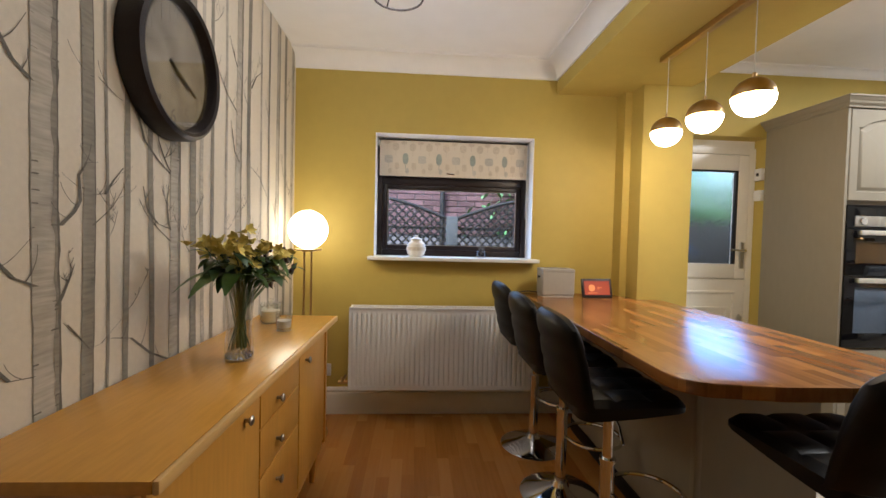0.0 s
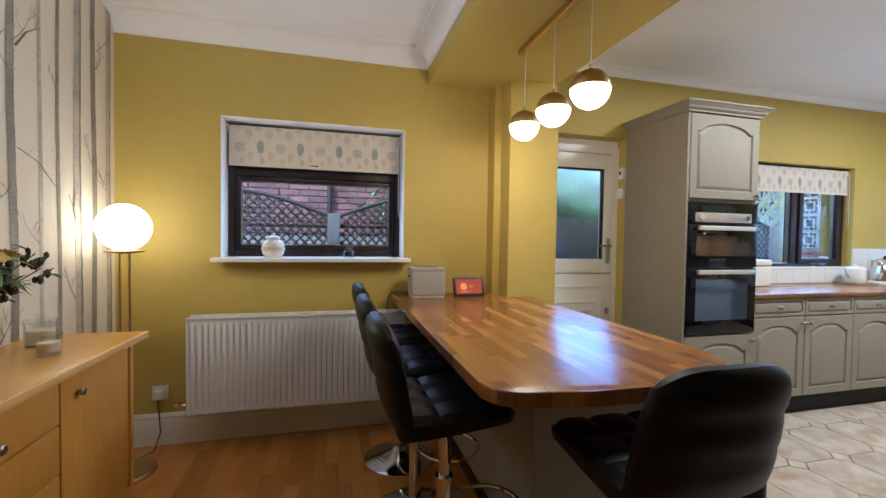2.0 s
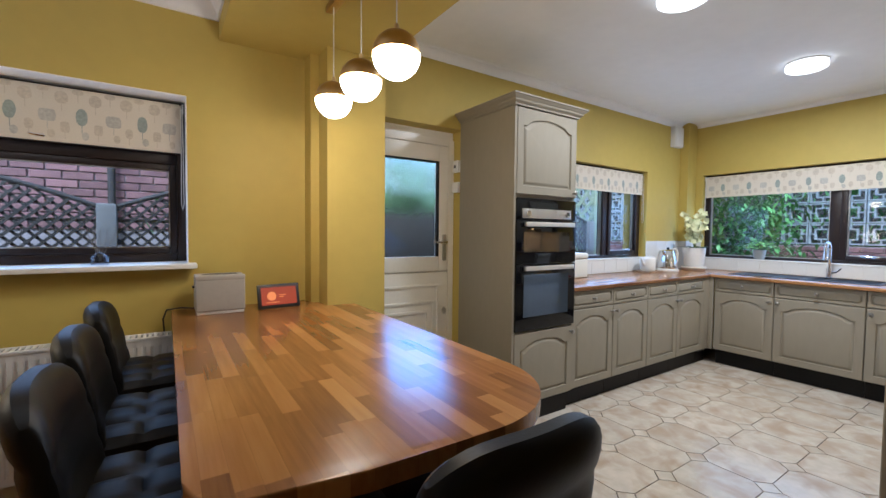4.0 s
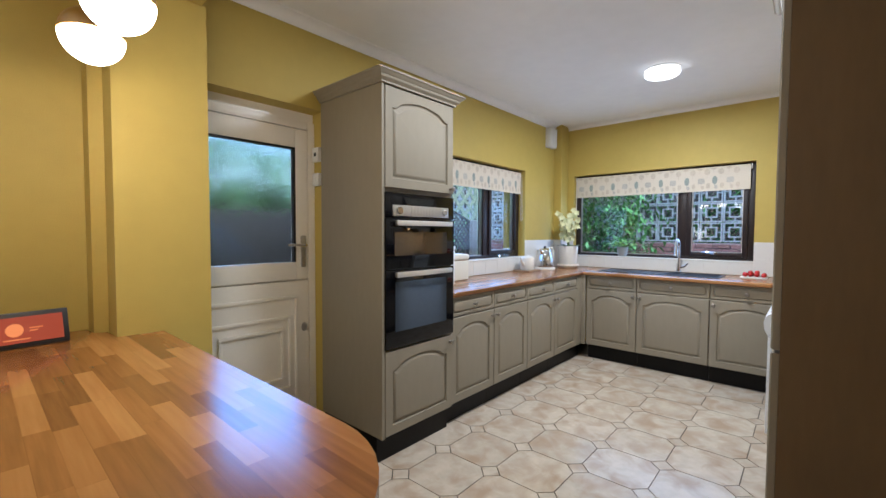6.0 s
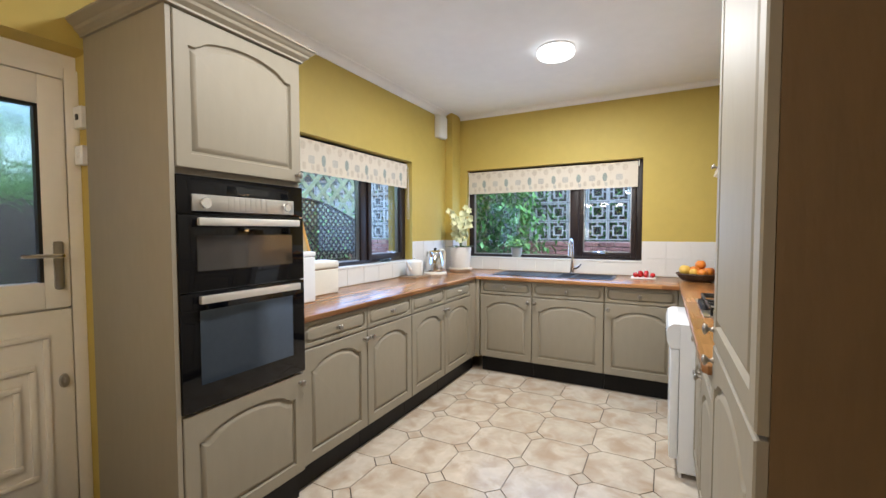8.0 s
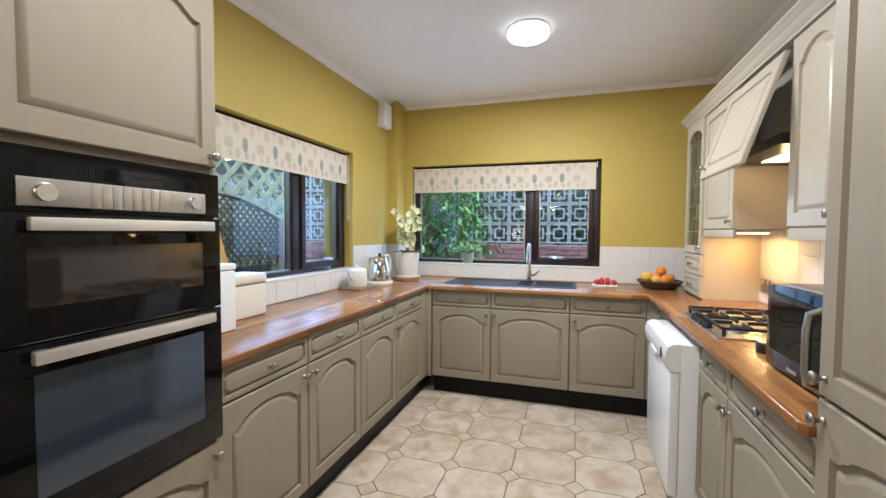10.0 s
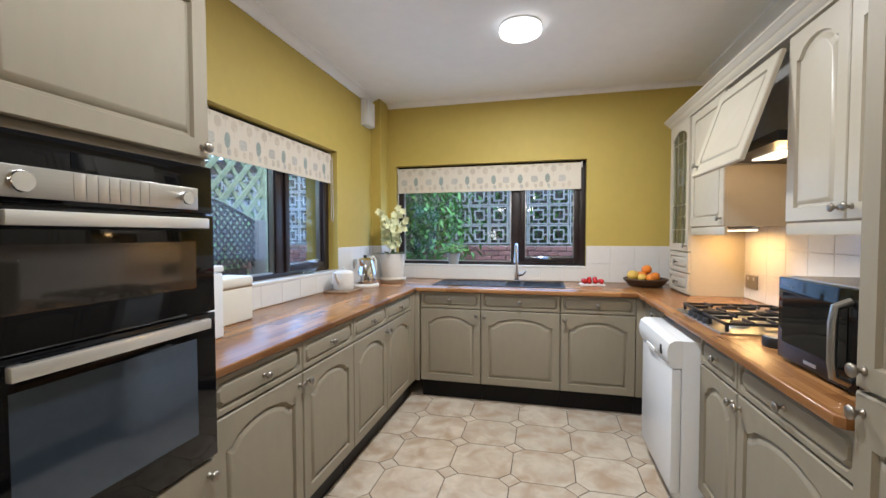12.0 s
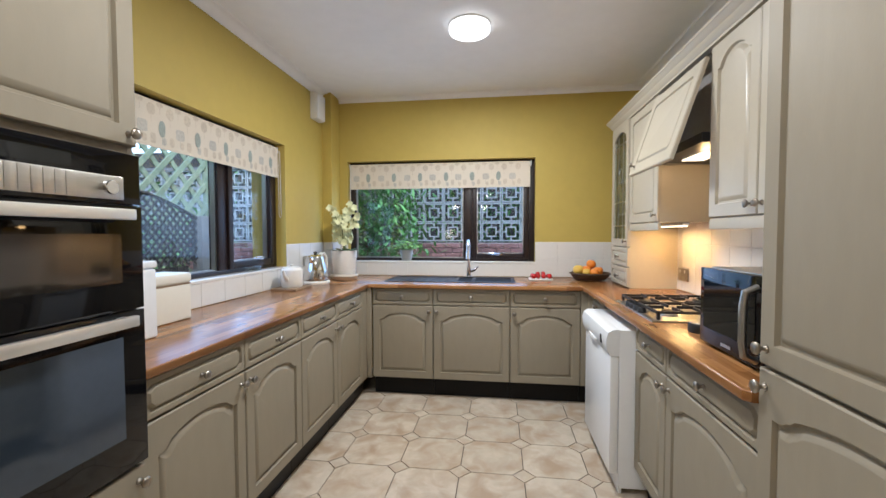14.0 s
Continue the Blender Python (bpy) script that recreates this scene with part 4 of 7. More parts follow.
def pendants():
    x = 3.547
    f = thing("pendant_light", pose(x, 0, BEAM), "brass bar pendant with three lit half-gilt globes over the bar", "lamp")
    part("ceiling_bar", a_box(-0.02, 2.06, -0.03, 0.02, 2.91, 0.0, 0.003), BRASS, f, "brushed brass ceiling bar")
    for dx, y in ((-0.006, 2.843), (0.0, 2.543), (0.006, 2.256)):
        z, R = 1.90 - BEAM, 0.081
        part("cord", tube(bmesh.new(), [(dx, y, -0.03), (dx, y, z + R)], 0.0022, 6), WHITE_PLASTIC, f, "clear hanging cord")
        cap = bmesh.new()
        prof = [(R * math.sin(a), z + R * math.cos(a)) for a in (math.pi / 2 * 0.98 * i / 12 for i in range(13))]
        lathe(cap, [(0.0, z + R + 0.02), (0.008, z + R + 0.02), (0.008, z + R)] + prof[1:], x=dx, y=y, seg=36)
        part("cap", cap, BRASS, f, "brushed brass half shell")
        low = bmesh.new()
        lathe(low, [(R * 0.99 * math.sin(a), z + R * 0.99 * math.cos(a)) for a in (math.pi / 2 + math.pi / 2 * i / 12 for i in range(12))] + [(0, z - R * 0.99)], x=dx, y=y, seg=36)
        g = part("globe", low, PENDANT_GLOW, f, "lit opal half globe")
        g.visible_shadow = False
        point_lamp("pendant_bulb", (x + dx, y, 1.885), 3.2, WARM, 0.06)


pendants()


def disc_light(x, y, power):
    d = thing("ceiling_light", pose(x, y, KITCHEN_CEIL), "round flush ceiling light with a lit white diffuser", "lamp")
    part("rim", lathe(bmesh.new(), [(0, 0), (0.128, 0), (0.130, -0.006), (0.127, -0.010), (0, -0.010)], seg=48), WHITE_PLASTIC, d, "white plastic rim")
    g = part("diffuser", lathe(bmesh.new(), [(0.126, -0.010), (0.129, -0.03), (0.125, -0.048), (0.112, -0.056), (0, -0.058)], seg=48), DISC_GLOW, d, "lit diffuser")
    g.visible_shadow = False
    lamp = new("ceiling_panel", bpy.data.lights.new("ceiling_panel", "AREA"))
    lamp.data.shape, lamp.data.size, lamp.data.energy, lamp.data.color = "DISK", 0.24, 16.5 * LAMPS * power, NEUTRAL
    lamp.matrix_world = pose(x, y, KITCHEN_CEIL - 0.066)


disc_light(6.94, 2.13, 1.35)
disc_light(5.24, 2.19, 0.8)


# ---- bar stools ----
def cushion(bm, w, d, z0, z1, nx, ny, puff, m):
    """A quilted slab: x across w, y along d, with nx by ny pillows on top."""
    gx, gy = nx * 6, ny * 6

    def grid(z, top):
        rows = []
        for j in range(gy + 1):
            row = []
            for i in range(gx + 1):
                u, v = i / gx, j / gy
                x, y = (u - 0.5) * w, (v - 0.5) * d
                r = 0.045
                cx, cy = max(abs(x) - (w / 2 - r), 0), max(abs(y) - (d / 2 - r), 0)
                if cx and cy:
                    q = max(cx, cy) / math.hypot(cx, cy)
                    x, y = math.copysign(w / 2 - r + cx * q, x), math.copysign(d / 2 - r + cy * q, y)
                edge = min(1, min(u, 1 - u) * w / 0.03, min(v, 1 - v) * d / 0.03)
                p = (abs(math.sin(math.pi * u * nx)) * abs(math.sin(math.pi * v * ny))) ** 0.22
                if not top:
                    z = z0 + 0.034 * v ** 1.6
                zz = z + (puff * p * top - (1 - edge ** 0.5) * 0.016 * top)
                row.append(bm.verts.new(m @ Vector((x, y, zz))))
            rows.append(row)
        return rows

    a, b = grid(z0, -0.0), grid(z1, 1.0)
    for j in range(gy):
        for i in range(gx):
            bm.faces.new((a[j][i], a[j + 1][i], a[j + 1][i + 1], a[j][i + 1]))
            bm.faces.new((b[j][i], b[j][i + 1], b[j + 1][i + 1], b[j + 1][i]))
    rim = [(0, i) for i in range(gx)] + [(j, gx) for j in range(gy)] + [(gy, i) for i in range(gx, 0, -1)] + [(j, 0) for j in range(gy, 0, -1)]
    for (j, i), (jj, ii) in zip(rim, rim[1:] + rim[:1]):
        bm.faces.new((a[j][i], a[jj][ii], b[jj][ii], b[j][i]))
    return bm


def bar_stool(m, label):
    """Sits at the origin and faces +y."""
    s = thing("bar_stool", m, label, "stool", "bar stools")
    part("base", lathe(bmesh.new(), [(0, 0), (0.195, 0), (0.197, 0.006), (0.18, 0.014), (0.10, 0.032), (0.045, 0.055), (0.034, 0.075), (0, 0.075)], seg=44), CHROME, s, "round chrome base")
    bm = tube(bmesh.new(), [(0, 0, 0.06), (0, 0, 0.44)], 0.027, 20)
    tube(bm, [(0, 0, 0.43), (0, 0, 0.445)], 0.031, 20)
    tube(bm, [(0, 0, 0.44), (0, 0, 0.66)], 0.020, 20)
    part("column", bm, CHROME, s, "chrome gas-lift column")
    loop = [(0.0, 0.02, 0.30)] + [(0.14 * math.sin(a), 0.16 - 0.14 * math.cos(a) , 0.30) for a in (2 * math.pi * i / 24 for i in range(1, 24))] + [(0.0, 0.02, 0.30)]
    part("footrest", tube(bmesh.new(), loop, 0.009, 8, caps=False), CHROME, s, "chrome loop footrest")
    part("lever", tube(bmesh.new(), [(0.02, 0.0, 0.63), (0.12, -0.02, 0.62), (0.17, -0.03, 0.58)], 0.005, 8), CHROME, s, "chrome height lever")
    part("seat_plate", a_box(-0.1, -0.1, 0.655, 0.1, 0.1, 0.672, 0.004), BLACK_PLASTIC, s)
    part("seat", cushion(bmesh.new(), 0.40, 0.385, 0.672, 0.735, 3, 3, 0.011, pose(0, 0.0, 0)), LEATHER, s, "quilted black leather seat")
    bm = bmesh.new()
    # the padded back rises from the seat's rear edge, leans away and is sewn across twice
    spine = [(-0.170, 0.690, 0.020), (-0.186, 0.705, 0.030), (-0.196, 0.74, 0.033), (-0.203, 0.775, 0.035), (-0.208, 0.80, 0.030), (-0.214, 0.83, 0.036), (-0.221, 0.87, 0.036), (-0.226, 0.895, 0.030),
             (-0.231, 0.92, 0.037), (-0.238, 0.955, 0.038), (-0.243, 0.985, 0.035), (-0.246, 1.005, 0.027), (-0.247, 1.018, 0.013)]
    cross = [(y - t, z, -1) for y, z, t in spine] + [(y + t, z, 1) for y, z, t in reversed(spine)]
    cols = []
    for i in range(19):
        u = math.sin((i / 18 - 0.5) * math.pi) * 0.5
        thin = (1 - (abs(u) * 2) ** 5) ** 0.5
        bow = 0.030 * (u * 2) ** 2
        col = []
        for (y, z, side), k in zip(cross, list(range(13)) + list(range(12, -1, -1))):
            mid = spine[k][0]
            top = max(0, (z - 0.80) / 0.2)
            col.append(bm.verts.new((u * (0.40 - 0.04 * top), mid + (y - mid) * (0.25 + 0.75 * thin) + bow, z - 0.045 * max(0, (z - 0.90) / 0.12) * (abs(u) * 2) ** 4)))
        cols.append(col)
    k = len(cross)
    for a, b in zip(cols, cols[1:]):
        for i in range(k):
            bm.faces.new((a[i], a[(i + 1) % k], b[(i + 1) % k], b[i]))
    bm.faces.new(cols[0])
    bm.faces.new(cols[-1][::-1])
    part("backrest", bm, LEATHER, s, "curved black leather backrest")
    return s


STOOL = "black quilted leather bar stool on a chrome pedestal at the bar"
stool = bar_stool(pose(2.915, 3.10, 0, 0, 0, -90), STOOL)
copy_thing(stool, pose(2.91, 2.60, 0, 0, 0, -90))
copy_thing(stool, pose(2.92, 2.13, 0, 0, 0, -90))
copy_thing(stool, pose(3.365, 1.67, 0, 0, 0, 0))


# ---- kitchen appliances ----
def oven():
    o = thing("double_oven", pose(TX0 + 0.02, FRONT_N - 0.022, 0.655), "black glass built-in double oven with steel handles", "oven")
    w, h = TW - 0.022, 0.888
    part("body", a_box(0, 0.0, 0, w, 0.5, h), BLACK_PLASTIC, o, "black oven body")
    part("control_fascia", a_box(0, -0.022, 0.747, w, 0.0, h, 0.002), BLACK_GLASS, o, "black glass fascia")
    part("display", a_box(0.195, -0.0235, 0.828, 0.39, -0.021, 0.862), SMOKED, o, "dark display window")
    part("control_panel", a_box(0.05, -0.028, 0.757, 0.527, -0.022, 0.820, 0.002), STEEL, o, "brushed steel control panel")
    for i in range(8):
        part("button", a_box(0.195 + i * 0.0253, -0.0295, 0.760, 0.2185 + i * 0.0253, -0.0275, 0.817, 0.001), STEEL, o, "flat steel button")
    for x, r in ((0.10, 0.022), (0.484, 0.019)):
        bm = lathe(bmesh.new(), [(0, 0), (r, 0), (r, 0.008), (r * 0.9, 0.012), (0, 0.012)], seg=28)
        bmesh.ops.transform(bm, matrix=pose(x, -0.028, 0.788, 90), verts=bm.verts)
        part("dial", bm, CHROME, o, "turned steel dial")
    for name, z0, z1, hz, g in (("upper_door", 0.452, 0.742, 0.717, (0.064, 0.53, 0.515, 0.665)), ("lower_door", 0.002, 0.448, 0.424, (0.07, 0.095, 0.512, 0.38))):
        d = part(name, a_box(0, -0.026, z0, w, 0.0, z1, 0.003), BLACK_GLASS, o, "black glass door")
        part("door_window", a_box(g[0], -0.0275, g[1], g[2], -0.0255, g[3]), OVEN_WINDOW_WARM if name == "upper_door" else OVEN_WINDOW, d, "mirror viewing window with the room's reflections put into its tint")
        bm = a_box(0.055, -0.064, hz - 0.015, 0.53, -0.046, hz + 0.015, 0.004)
        part("handle", bm, ALUMINIUM, d, "brushed steel bar handle")
        for x in (0.08, 0.505):
            part("handle_post", a_box(x - 0.012, -0.05, hz - 0.012, x + 0.012, -0.024, hz + 0.012, 0.003), STEEL, d)


SMOKED = surface("smoked_glass", (0.005, 0.006, 0.007), 0.05, vary=0.1, bump=0, spec=0.35)
oven()


def dishwasher():
    x0, x1, y = 6.452, 7.052, 1.385
    d = thing("dishwasher", pose(0, 0, 0), "white freestanding dishwasher standing slightly proud of the worktop", "dishwasher")
    part("body", a_box(x0, 0.72, 0.03, x1, y - 0.04, 0.835, 0.004), WHITE_ENAMEL, d, "white enamelled body")
    part("door", a_box(x0 + 0.003, y - 0.038, 0.10, x1 - 0.003, y + 0.004, 0.70, 0.008), WHITE_ENAMEL, d, "white door")
    outline = [(y - 0.04, 0.703), (y + 0.006, 0.703), (y + 0.022, 0.74), (y + 0.026, 0.785), (y + 0.016, 0.82), (y - 0.005, 0.834), (y - 0.04, 0.836)]
    bm = bmesh.new()
    rows = [[bm.verts.new((x, a, b)) for a, b in outline] for x in (x0, x1)]
    k = len(outline)
    for i in range(k):
        bm.faces.new((rows[0][i], rows[0][(i + 1) % k], rows[1][(i + 1) % k], rows[1][i]))
    bm.faces.new(rows[0])
    bm.faces.new(rows[1][::-1])
    p = part("control_panel", bm, WHITE_ENAMEL, d, "curved white control panel")
    part("handle_recess", a_box(6.70, y + 0.012, 0.715, 6.86, y + 0.0265, 0.735, 0.004), WHITE_PLASTIC, p, "grip recess")
    part("indicator", a_box(6.55, y + 0.016, 0.745, 6.575, y + 0.029, 0.79, 0.003), BLACK_PLASTIC, p, "black indicator window")
    part("kickboard", a_box(x0 + 0.01, y - 0.06, 0.0, x1 - 0.01, y - 0.045, 0.098), WHITE_ENAMEL, d, "white kickboard")


dishwasher()


def gas_hob():
    x0, x1, y0, y1, z = 6.36, 6.95, 0.72, 1.215, 0.914
    h = thing("gas_hob", pose(-0.08, 0.04, 0), "steel gas hob with black cast iron pan supports", "hob")
    part("hob_plate", a_box(x0, y0, z, x1, y1, z + 0.008, 0.003), STEEL, h, "steel hob plate")
    for bx, by, r in ((6.51, 0.86, 0.045), (6.51, 1.09, 0.035), (6.80, 0.86, 0.035), (6.80, 1.09, 0.05)):
        bm = lathe(bmesh.new(), [(0, z + 0.008), (r * 1.3, z + 0.008), (r * 1.25, z + 0.016), (r, z + 0.018), (r, z + 0.026), (0, z + 0.026)], x=bx, y=by, seg=28)
        b = part("burner", bm, STEEL, h, "aluminium burner ring")
        part("burner_cap", lathe(bmesh.new(), [(0, z + 0.026), (r * 0.85, z + 0.026), (r * 0.83, z + 0.033), (0, z + 0.036)], x=bx, y=by, seg=28), IRON, b, "black burner cap")
    for gx0, gx1 in ((6.385, 6.64), (6.67, 6.925)):
        bm = bmesh.new()
        t = 0.006
        zt = z + 0.048
        for yy in (0.76, 0.975, 1.185):
            box(bm, gx0, yy - t, zt - 0.012, gx1, yy + t, zt, 0.002)
        for xx in (gx0, gx1):
            box(bm, xx - t, 0.76, zt - 0.012, xx + t, 1.185, zt, 0.002)
        cx = (gx0 + gx1) / 2
        for by in (0.865, 1.08):
            for a in range(4):
                d = Vector((math.cos(a * math.pi / 2), math.sin(a * math.pi / 2)))
                e = Vector((cx, by)) + d * (0.127 if a % 2 == 0 else 0.10)
                f = Vector((cx, by)) + d * 0.035
                box(bm, min(e.x, f.x) - t * 0.8, min(e.y, f.y) - t * 0.8, zt - 0.010, max(e.x, f.x) + t * 0.8, max(e.y, f.y) + t * 0.8, zt + 0.005, 0.002)
        for xx in (gx0, gx1):
            for yy in (0.765, 1.18):
                box(bm, xx - t, yy - t, z + 0.008, xx + t, yy + t, zt, 0.001)
        part("pan_support", bm, IRON, h, "black cast iron pan support")
    for i in range(4):
        bm = lathe(bmesh.new(), [(0, z + 0.008), (0.021, z + 0.008), (0.019, z + 0.03), (0.016, z + 0.034), (0, z + 0.034)], x=6.56 + i * 0.065, y=1.195, seg=22)
        box(bm, 6.557 + i * 0.065, 1.178, z + 0.032, 6.563 + i * 0.065, 1.212, z + 0.038, 0.002)
        part("knob", bm, BLACK_PLASTIC, h, "black control knob")


gas_hob()


def microwave():
    x0, x1, y0, y1, z0, z1 = 5.46, 5.945, 0.825, 1.205, 0.922, 1.197
    m = thing("microwave", pose(0, 0, 0), "black glass microwave oven on the worktop", "microwave")
    part("casing", a_box(x0, y0, z0, x1, y1 - 0.03, z1, 0.006), STEEL, m, "grey metal casing")
    part("door", a_box(x0 + 0.11, y1 - 0.03, z0 + 0.004, x1, y1, z1 - 0.002, 0.005), BLACK_GLASS, m, "black glass door")
    part("door_window", a_box(x0 + 0.15, y1 - 0.001, z0 + 0.06, x1 - 0.03, y1 + 0.002, z1 - 0.05), SMOKED, m, "smoked window")
    part("control_strip", a_box(x0, y1 - 0.03, z0 + 0.004, x0 + 0.108, y1 - 0.001, z1 - 0.002, 0.005), BLACK_PLASTIC, m, "black control strip")
    hx = x0 + 0.14
    bm = tube(bmesh.new(), [(hx, y1, z1 - 0.035), (hx, y1 + 0.035, z1 - 0.05), (hx, y1 + 0.04, z1 - 0.09), (hx, y1 + 0.04, z0 + 0.08), (hx, y1 + 0.035, z0 + 0.04), (hx, y1, z0 + 0.025)], 0.011, 10)
    part("handle", bm, STEEL, m, "brushed steel handle")
    part("name_badge", a_box(5.735, y1 - 0.001, z0 + 0.02, 5.795, y1 + 0.002, z0 + 0.03), STEEL, m, "plain silver badge")
    for x in (x0 + 0.04, x1 - 0.04):
        for y in (y0 + 0.04, y1 - 0.06):
            part("foot", tube(bmesh.new(), [(x, y, 0.914), (x, y, z0 + 0.002)], 0.014, 12), BLACK_PLASTIC, m)


microwave()


def sink():
    x0, x1, y0, y1, z = 7.69, 8.12, 1.81, 2.90, 0.914
    s = thing("sink", pose(0, 0, 0), "black composite sink with bowl, half bowl and drainer", "sink")
    bm = bmesh.new()
    prof = 0.006
    box(bm, x0, y0, z, x0 + 0.045, y1, z + prof, 0.002)
    box(bm, x1 - 0.07, y0, z, x1, y1, z + prof, 0.002)
    for a, b in ((y0, y0 + 0.03), (2.145, 2.175), (2.29, 2.32), (y1 - 0.02, y1)):
        box(bm, x0 + 0.045, a, z, x1 - 0.07, b, z + prof, 0.002)
    part("rim", bm, SINK_BLACK, s, "matt black rim")
    # bowls are flat sheets; a blacker colour stands for the shade inside
    for a, b, d in ((y0 + 0.03, 2.145, 0.002), (2.175, 2.29, 0.002)):
        bm = bmesh.new()
        box(bm, x0 + 0.045, a, z, x1 - 0.07, b, z + d)
        part("bowl", bm, SINK_SHADE, s, "flat black sheet for the bowl's shaded depth")
    bm = bmesh.new()
    box(bm, x0 + 0.045, 2.32, z, x1 - 0.07, y1 - 0.02, z + 0.003)
    for i in range(7):
        yy = 2.37 + i * 0.065
        box(bm, x0 + 0.07, yy, z + 0.002, x1 - 0.10, yy + 0.02, z + 0.0055, 0.0015)
    part("drainer", bm, SINK_BLACK, s, "ribbed black drainer")


SINK_BLACK = surface("black_composite", (0.008, 0.008, 0.009), 0.42, spec=0.22, vary=0.3, grain=200, bump=0.08)
# the rim's black, darkened to paint the shade in the bowls
SINK_SHADE = surface("bowl_shade_black", (0.003, 0.003, 0.003), 0.6, spec=0.1, vary=0.3, bump=0.05)
sink()


def tap():
    x, y, z = 8.075, 2.215, 0.918
    t = thing("mixer_tap", pose(x, y, z), "tall chrome swan-neck mixer tap at the sink", "tap")
    part("base", lathe(bmesh.new(), [(0, 0), (0.026, 0), (0.026, 0.01), (0.021, 0.016), (0.019, 0.10), (0, 0.10)], seg=24), CHROME, t)
    arc = [(0, 0, 0.09), (0, 0, 0.27)] + [(-0.065 + 0.065 * math.cos(a), 0, 0.27 + 0.065 * math.sin(a)) for a in (math.pi * i / 12 for i in range(1, 13))] + [(-0.13, 0, 0.245)]
    part("spout", tube(bmesh.new(), arc, 0.0115, 14), CHROME, t, "chrome swan-neck spout")
    part("spray_head", tube(bmesh.new(), [(-0.13, 0, 0.25), (-0.13, 0, 0.215), (-0.13, 0, 0.175)], [0.013, 0.016, 0.017], 16), CHROME, t, "pull-out spray head")
    part("lever", tube(bmesh.new(), [(0, -0.01, 0.055), (0, -0.05, 0.065), (0, -0.085, 0.10)], [0.014, 0.011, 0.006], 12), CHROME, t, "side lever")


tap()


# ---- wall cabinets over the hob ----
UP = 0.985


def wall_unit(name, x1, x0, z0, z1, label, doors, depth=0.30, fronts_mat=None):
    c = thing(name, pose(x1, UP, 0, 0, 0, 180), label, "cabinet", "wall cabinets")
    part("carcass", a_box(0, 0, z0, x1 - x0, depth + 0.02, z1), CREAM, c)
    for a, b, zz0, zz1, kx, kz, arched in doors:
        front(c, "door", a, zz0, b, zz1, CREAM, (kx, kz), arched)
    return c


# dresser with a leaded glass door and two small drawers
d = thing("dresser_cabinet", pose(7.92, UP + 0.01, 0.914, 0, 0, 180), "ivory dresser cabinet with leaded glass door and two small drawers", "cabinet", "wall cabinets")
DW_, DH_ = 0.43, 1.237
bm = bmesh.new()
box(bm, 0, 0, 0, 0.018, 0.33, DH_)
box(bm, DW_ - 0.018, 0, 0, DW_, 0.33, DH_)
box(bm, 0.018, 0.318, 0, DW_ - 0.018, 0.33, DH_)
box(bm, 0.018, 0, 0.30, DW_ - 0.018, 0.318, 0.318)
box(bm, 0.018, 0, DH_ - 0.018, DW_ - 0.018, 0.318, DH_)
box(bm, 0.018, 0.002, 0.0, DW_ - 0.018, 0.318, 0.298)
part("carcass", bm, CREAM, d)
for z in (0.55, 0.80):
    part("shelf", a_box(0.018, 0.02, z, DW_ - 0.018, 0.31, z + 0.015), CREAM, d)
for z0, z1 in ((0.005, 0.15), (0.153, 0.30)):
    front(d, "drawer_front", 0, z0, DW_, z1, CREAM, (DW_ / 2, (z0 + z1) / 2), False, 0.028)


def leaded_door(parent, w, z0, z1):
    """A frame with an arched glazed opening and lead lines."""
    bm = bmesh.new()
    m, K, h = 0.055, 19, z1 - z0
    inner = [(m, m), (w - m, m)] + [(w - m - (w - 2 * m) * i / (K - 1), h - m - 0.05 + 0.05 * math.sin(math.pi * i / (K - 1)) ** 0.7) for i in range(K)]
    outer = [(0.002, 0.002), (w - 0.002, 0.002)] + [(w - 0.002 - (w - 0.004) * i / (K - 1), h - 0.002) for i in range(K)]
    rings = [[bm.verts.new((x, y, z)) for x, z in pts] for pts, y in ((outer, 0), (outer, -0.02), (inner, -0.02), (inner, 0))]
    k = K + 2
    for a, b in zip(rings, rings[1:] + rings[:1]):
        for i in range(k):
            bm.faces.new((a[i], a[(i + 1) % k], b[(i + 1) % k], b[i]))
    door = part("glass_door", bm, CREAM, parent, "ivory arched frame", pose(0, 0, z0))
    pane = part("leaded_pane", prism(bmesh.new(), inner, -0.002, 0.002, m=pose(0, -0.009, 0, 90)), PANE_DARK, door, "clear leaded pane")
    bm = bmesh.new()
    for x in (w * 0.36, w * 0.64):
        box(bm, x - 0.003, -0.014, m, x + 0.003, -0.005, h - m - 0.02)
    for z in (m + 0.10, m + 0.28, h - m - 0.09):
        box(bm, m, -0.014, z - 0.003, w - m, -0.005, z + 0.003)
    tube(bm, [(w / 2 + 0.045 * math.cos(a), -0.01, h * 0.58 + 0.06 * math.sin(a)) for a in (2 * math.pi * i / 20 for i in range(21))], 0.003, 6)
    part("leading", bm, STEEL, door, "lead cames")
    shared_part("knob", KNOB, door, pose(w - 0.03, -0.02, 0.04, 90), "pewter knob")


PANE_DARK = clear_glass("cabinet_glass", (0.86, 0.9, 0.86))
leaded_door(d, DW_, 0.305, DH_ - 0.005)

wall_unit("wall_cabinet", 7.485, 6.945, 1.385, 2.15, "ivory wall cabinet with arched door beside the hood", [(0, 0.54, 1.385, 2.145, 0.51, 1.43, False)])
wall_unit("wall_cabinet", 6.333, 5.445, 1.385, 2.15, "ivory wall cabinet with two arched doors over the microwave", [(0, 0.357, 1.385, 2.145, 0.327, 1.43, True), (0.359, 0.888, 1.385, 2.145, 0.389, 1.43, True)])
p = thing("pelmet", pose(0, 0, 0), "ivory moulded light pelmet below the wall cabinets", "pelmet")
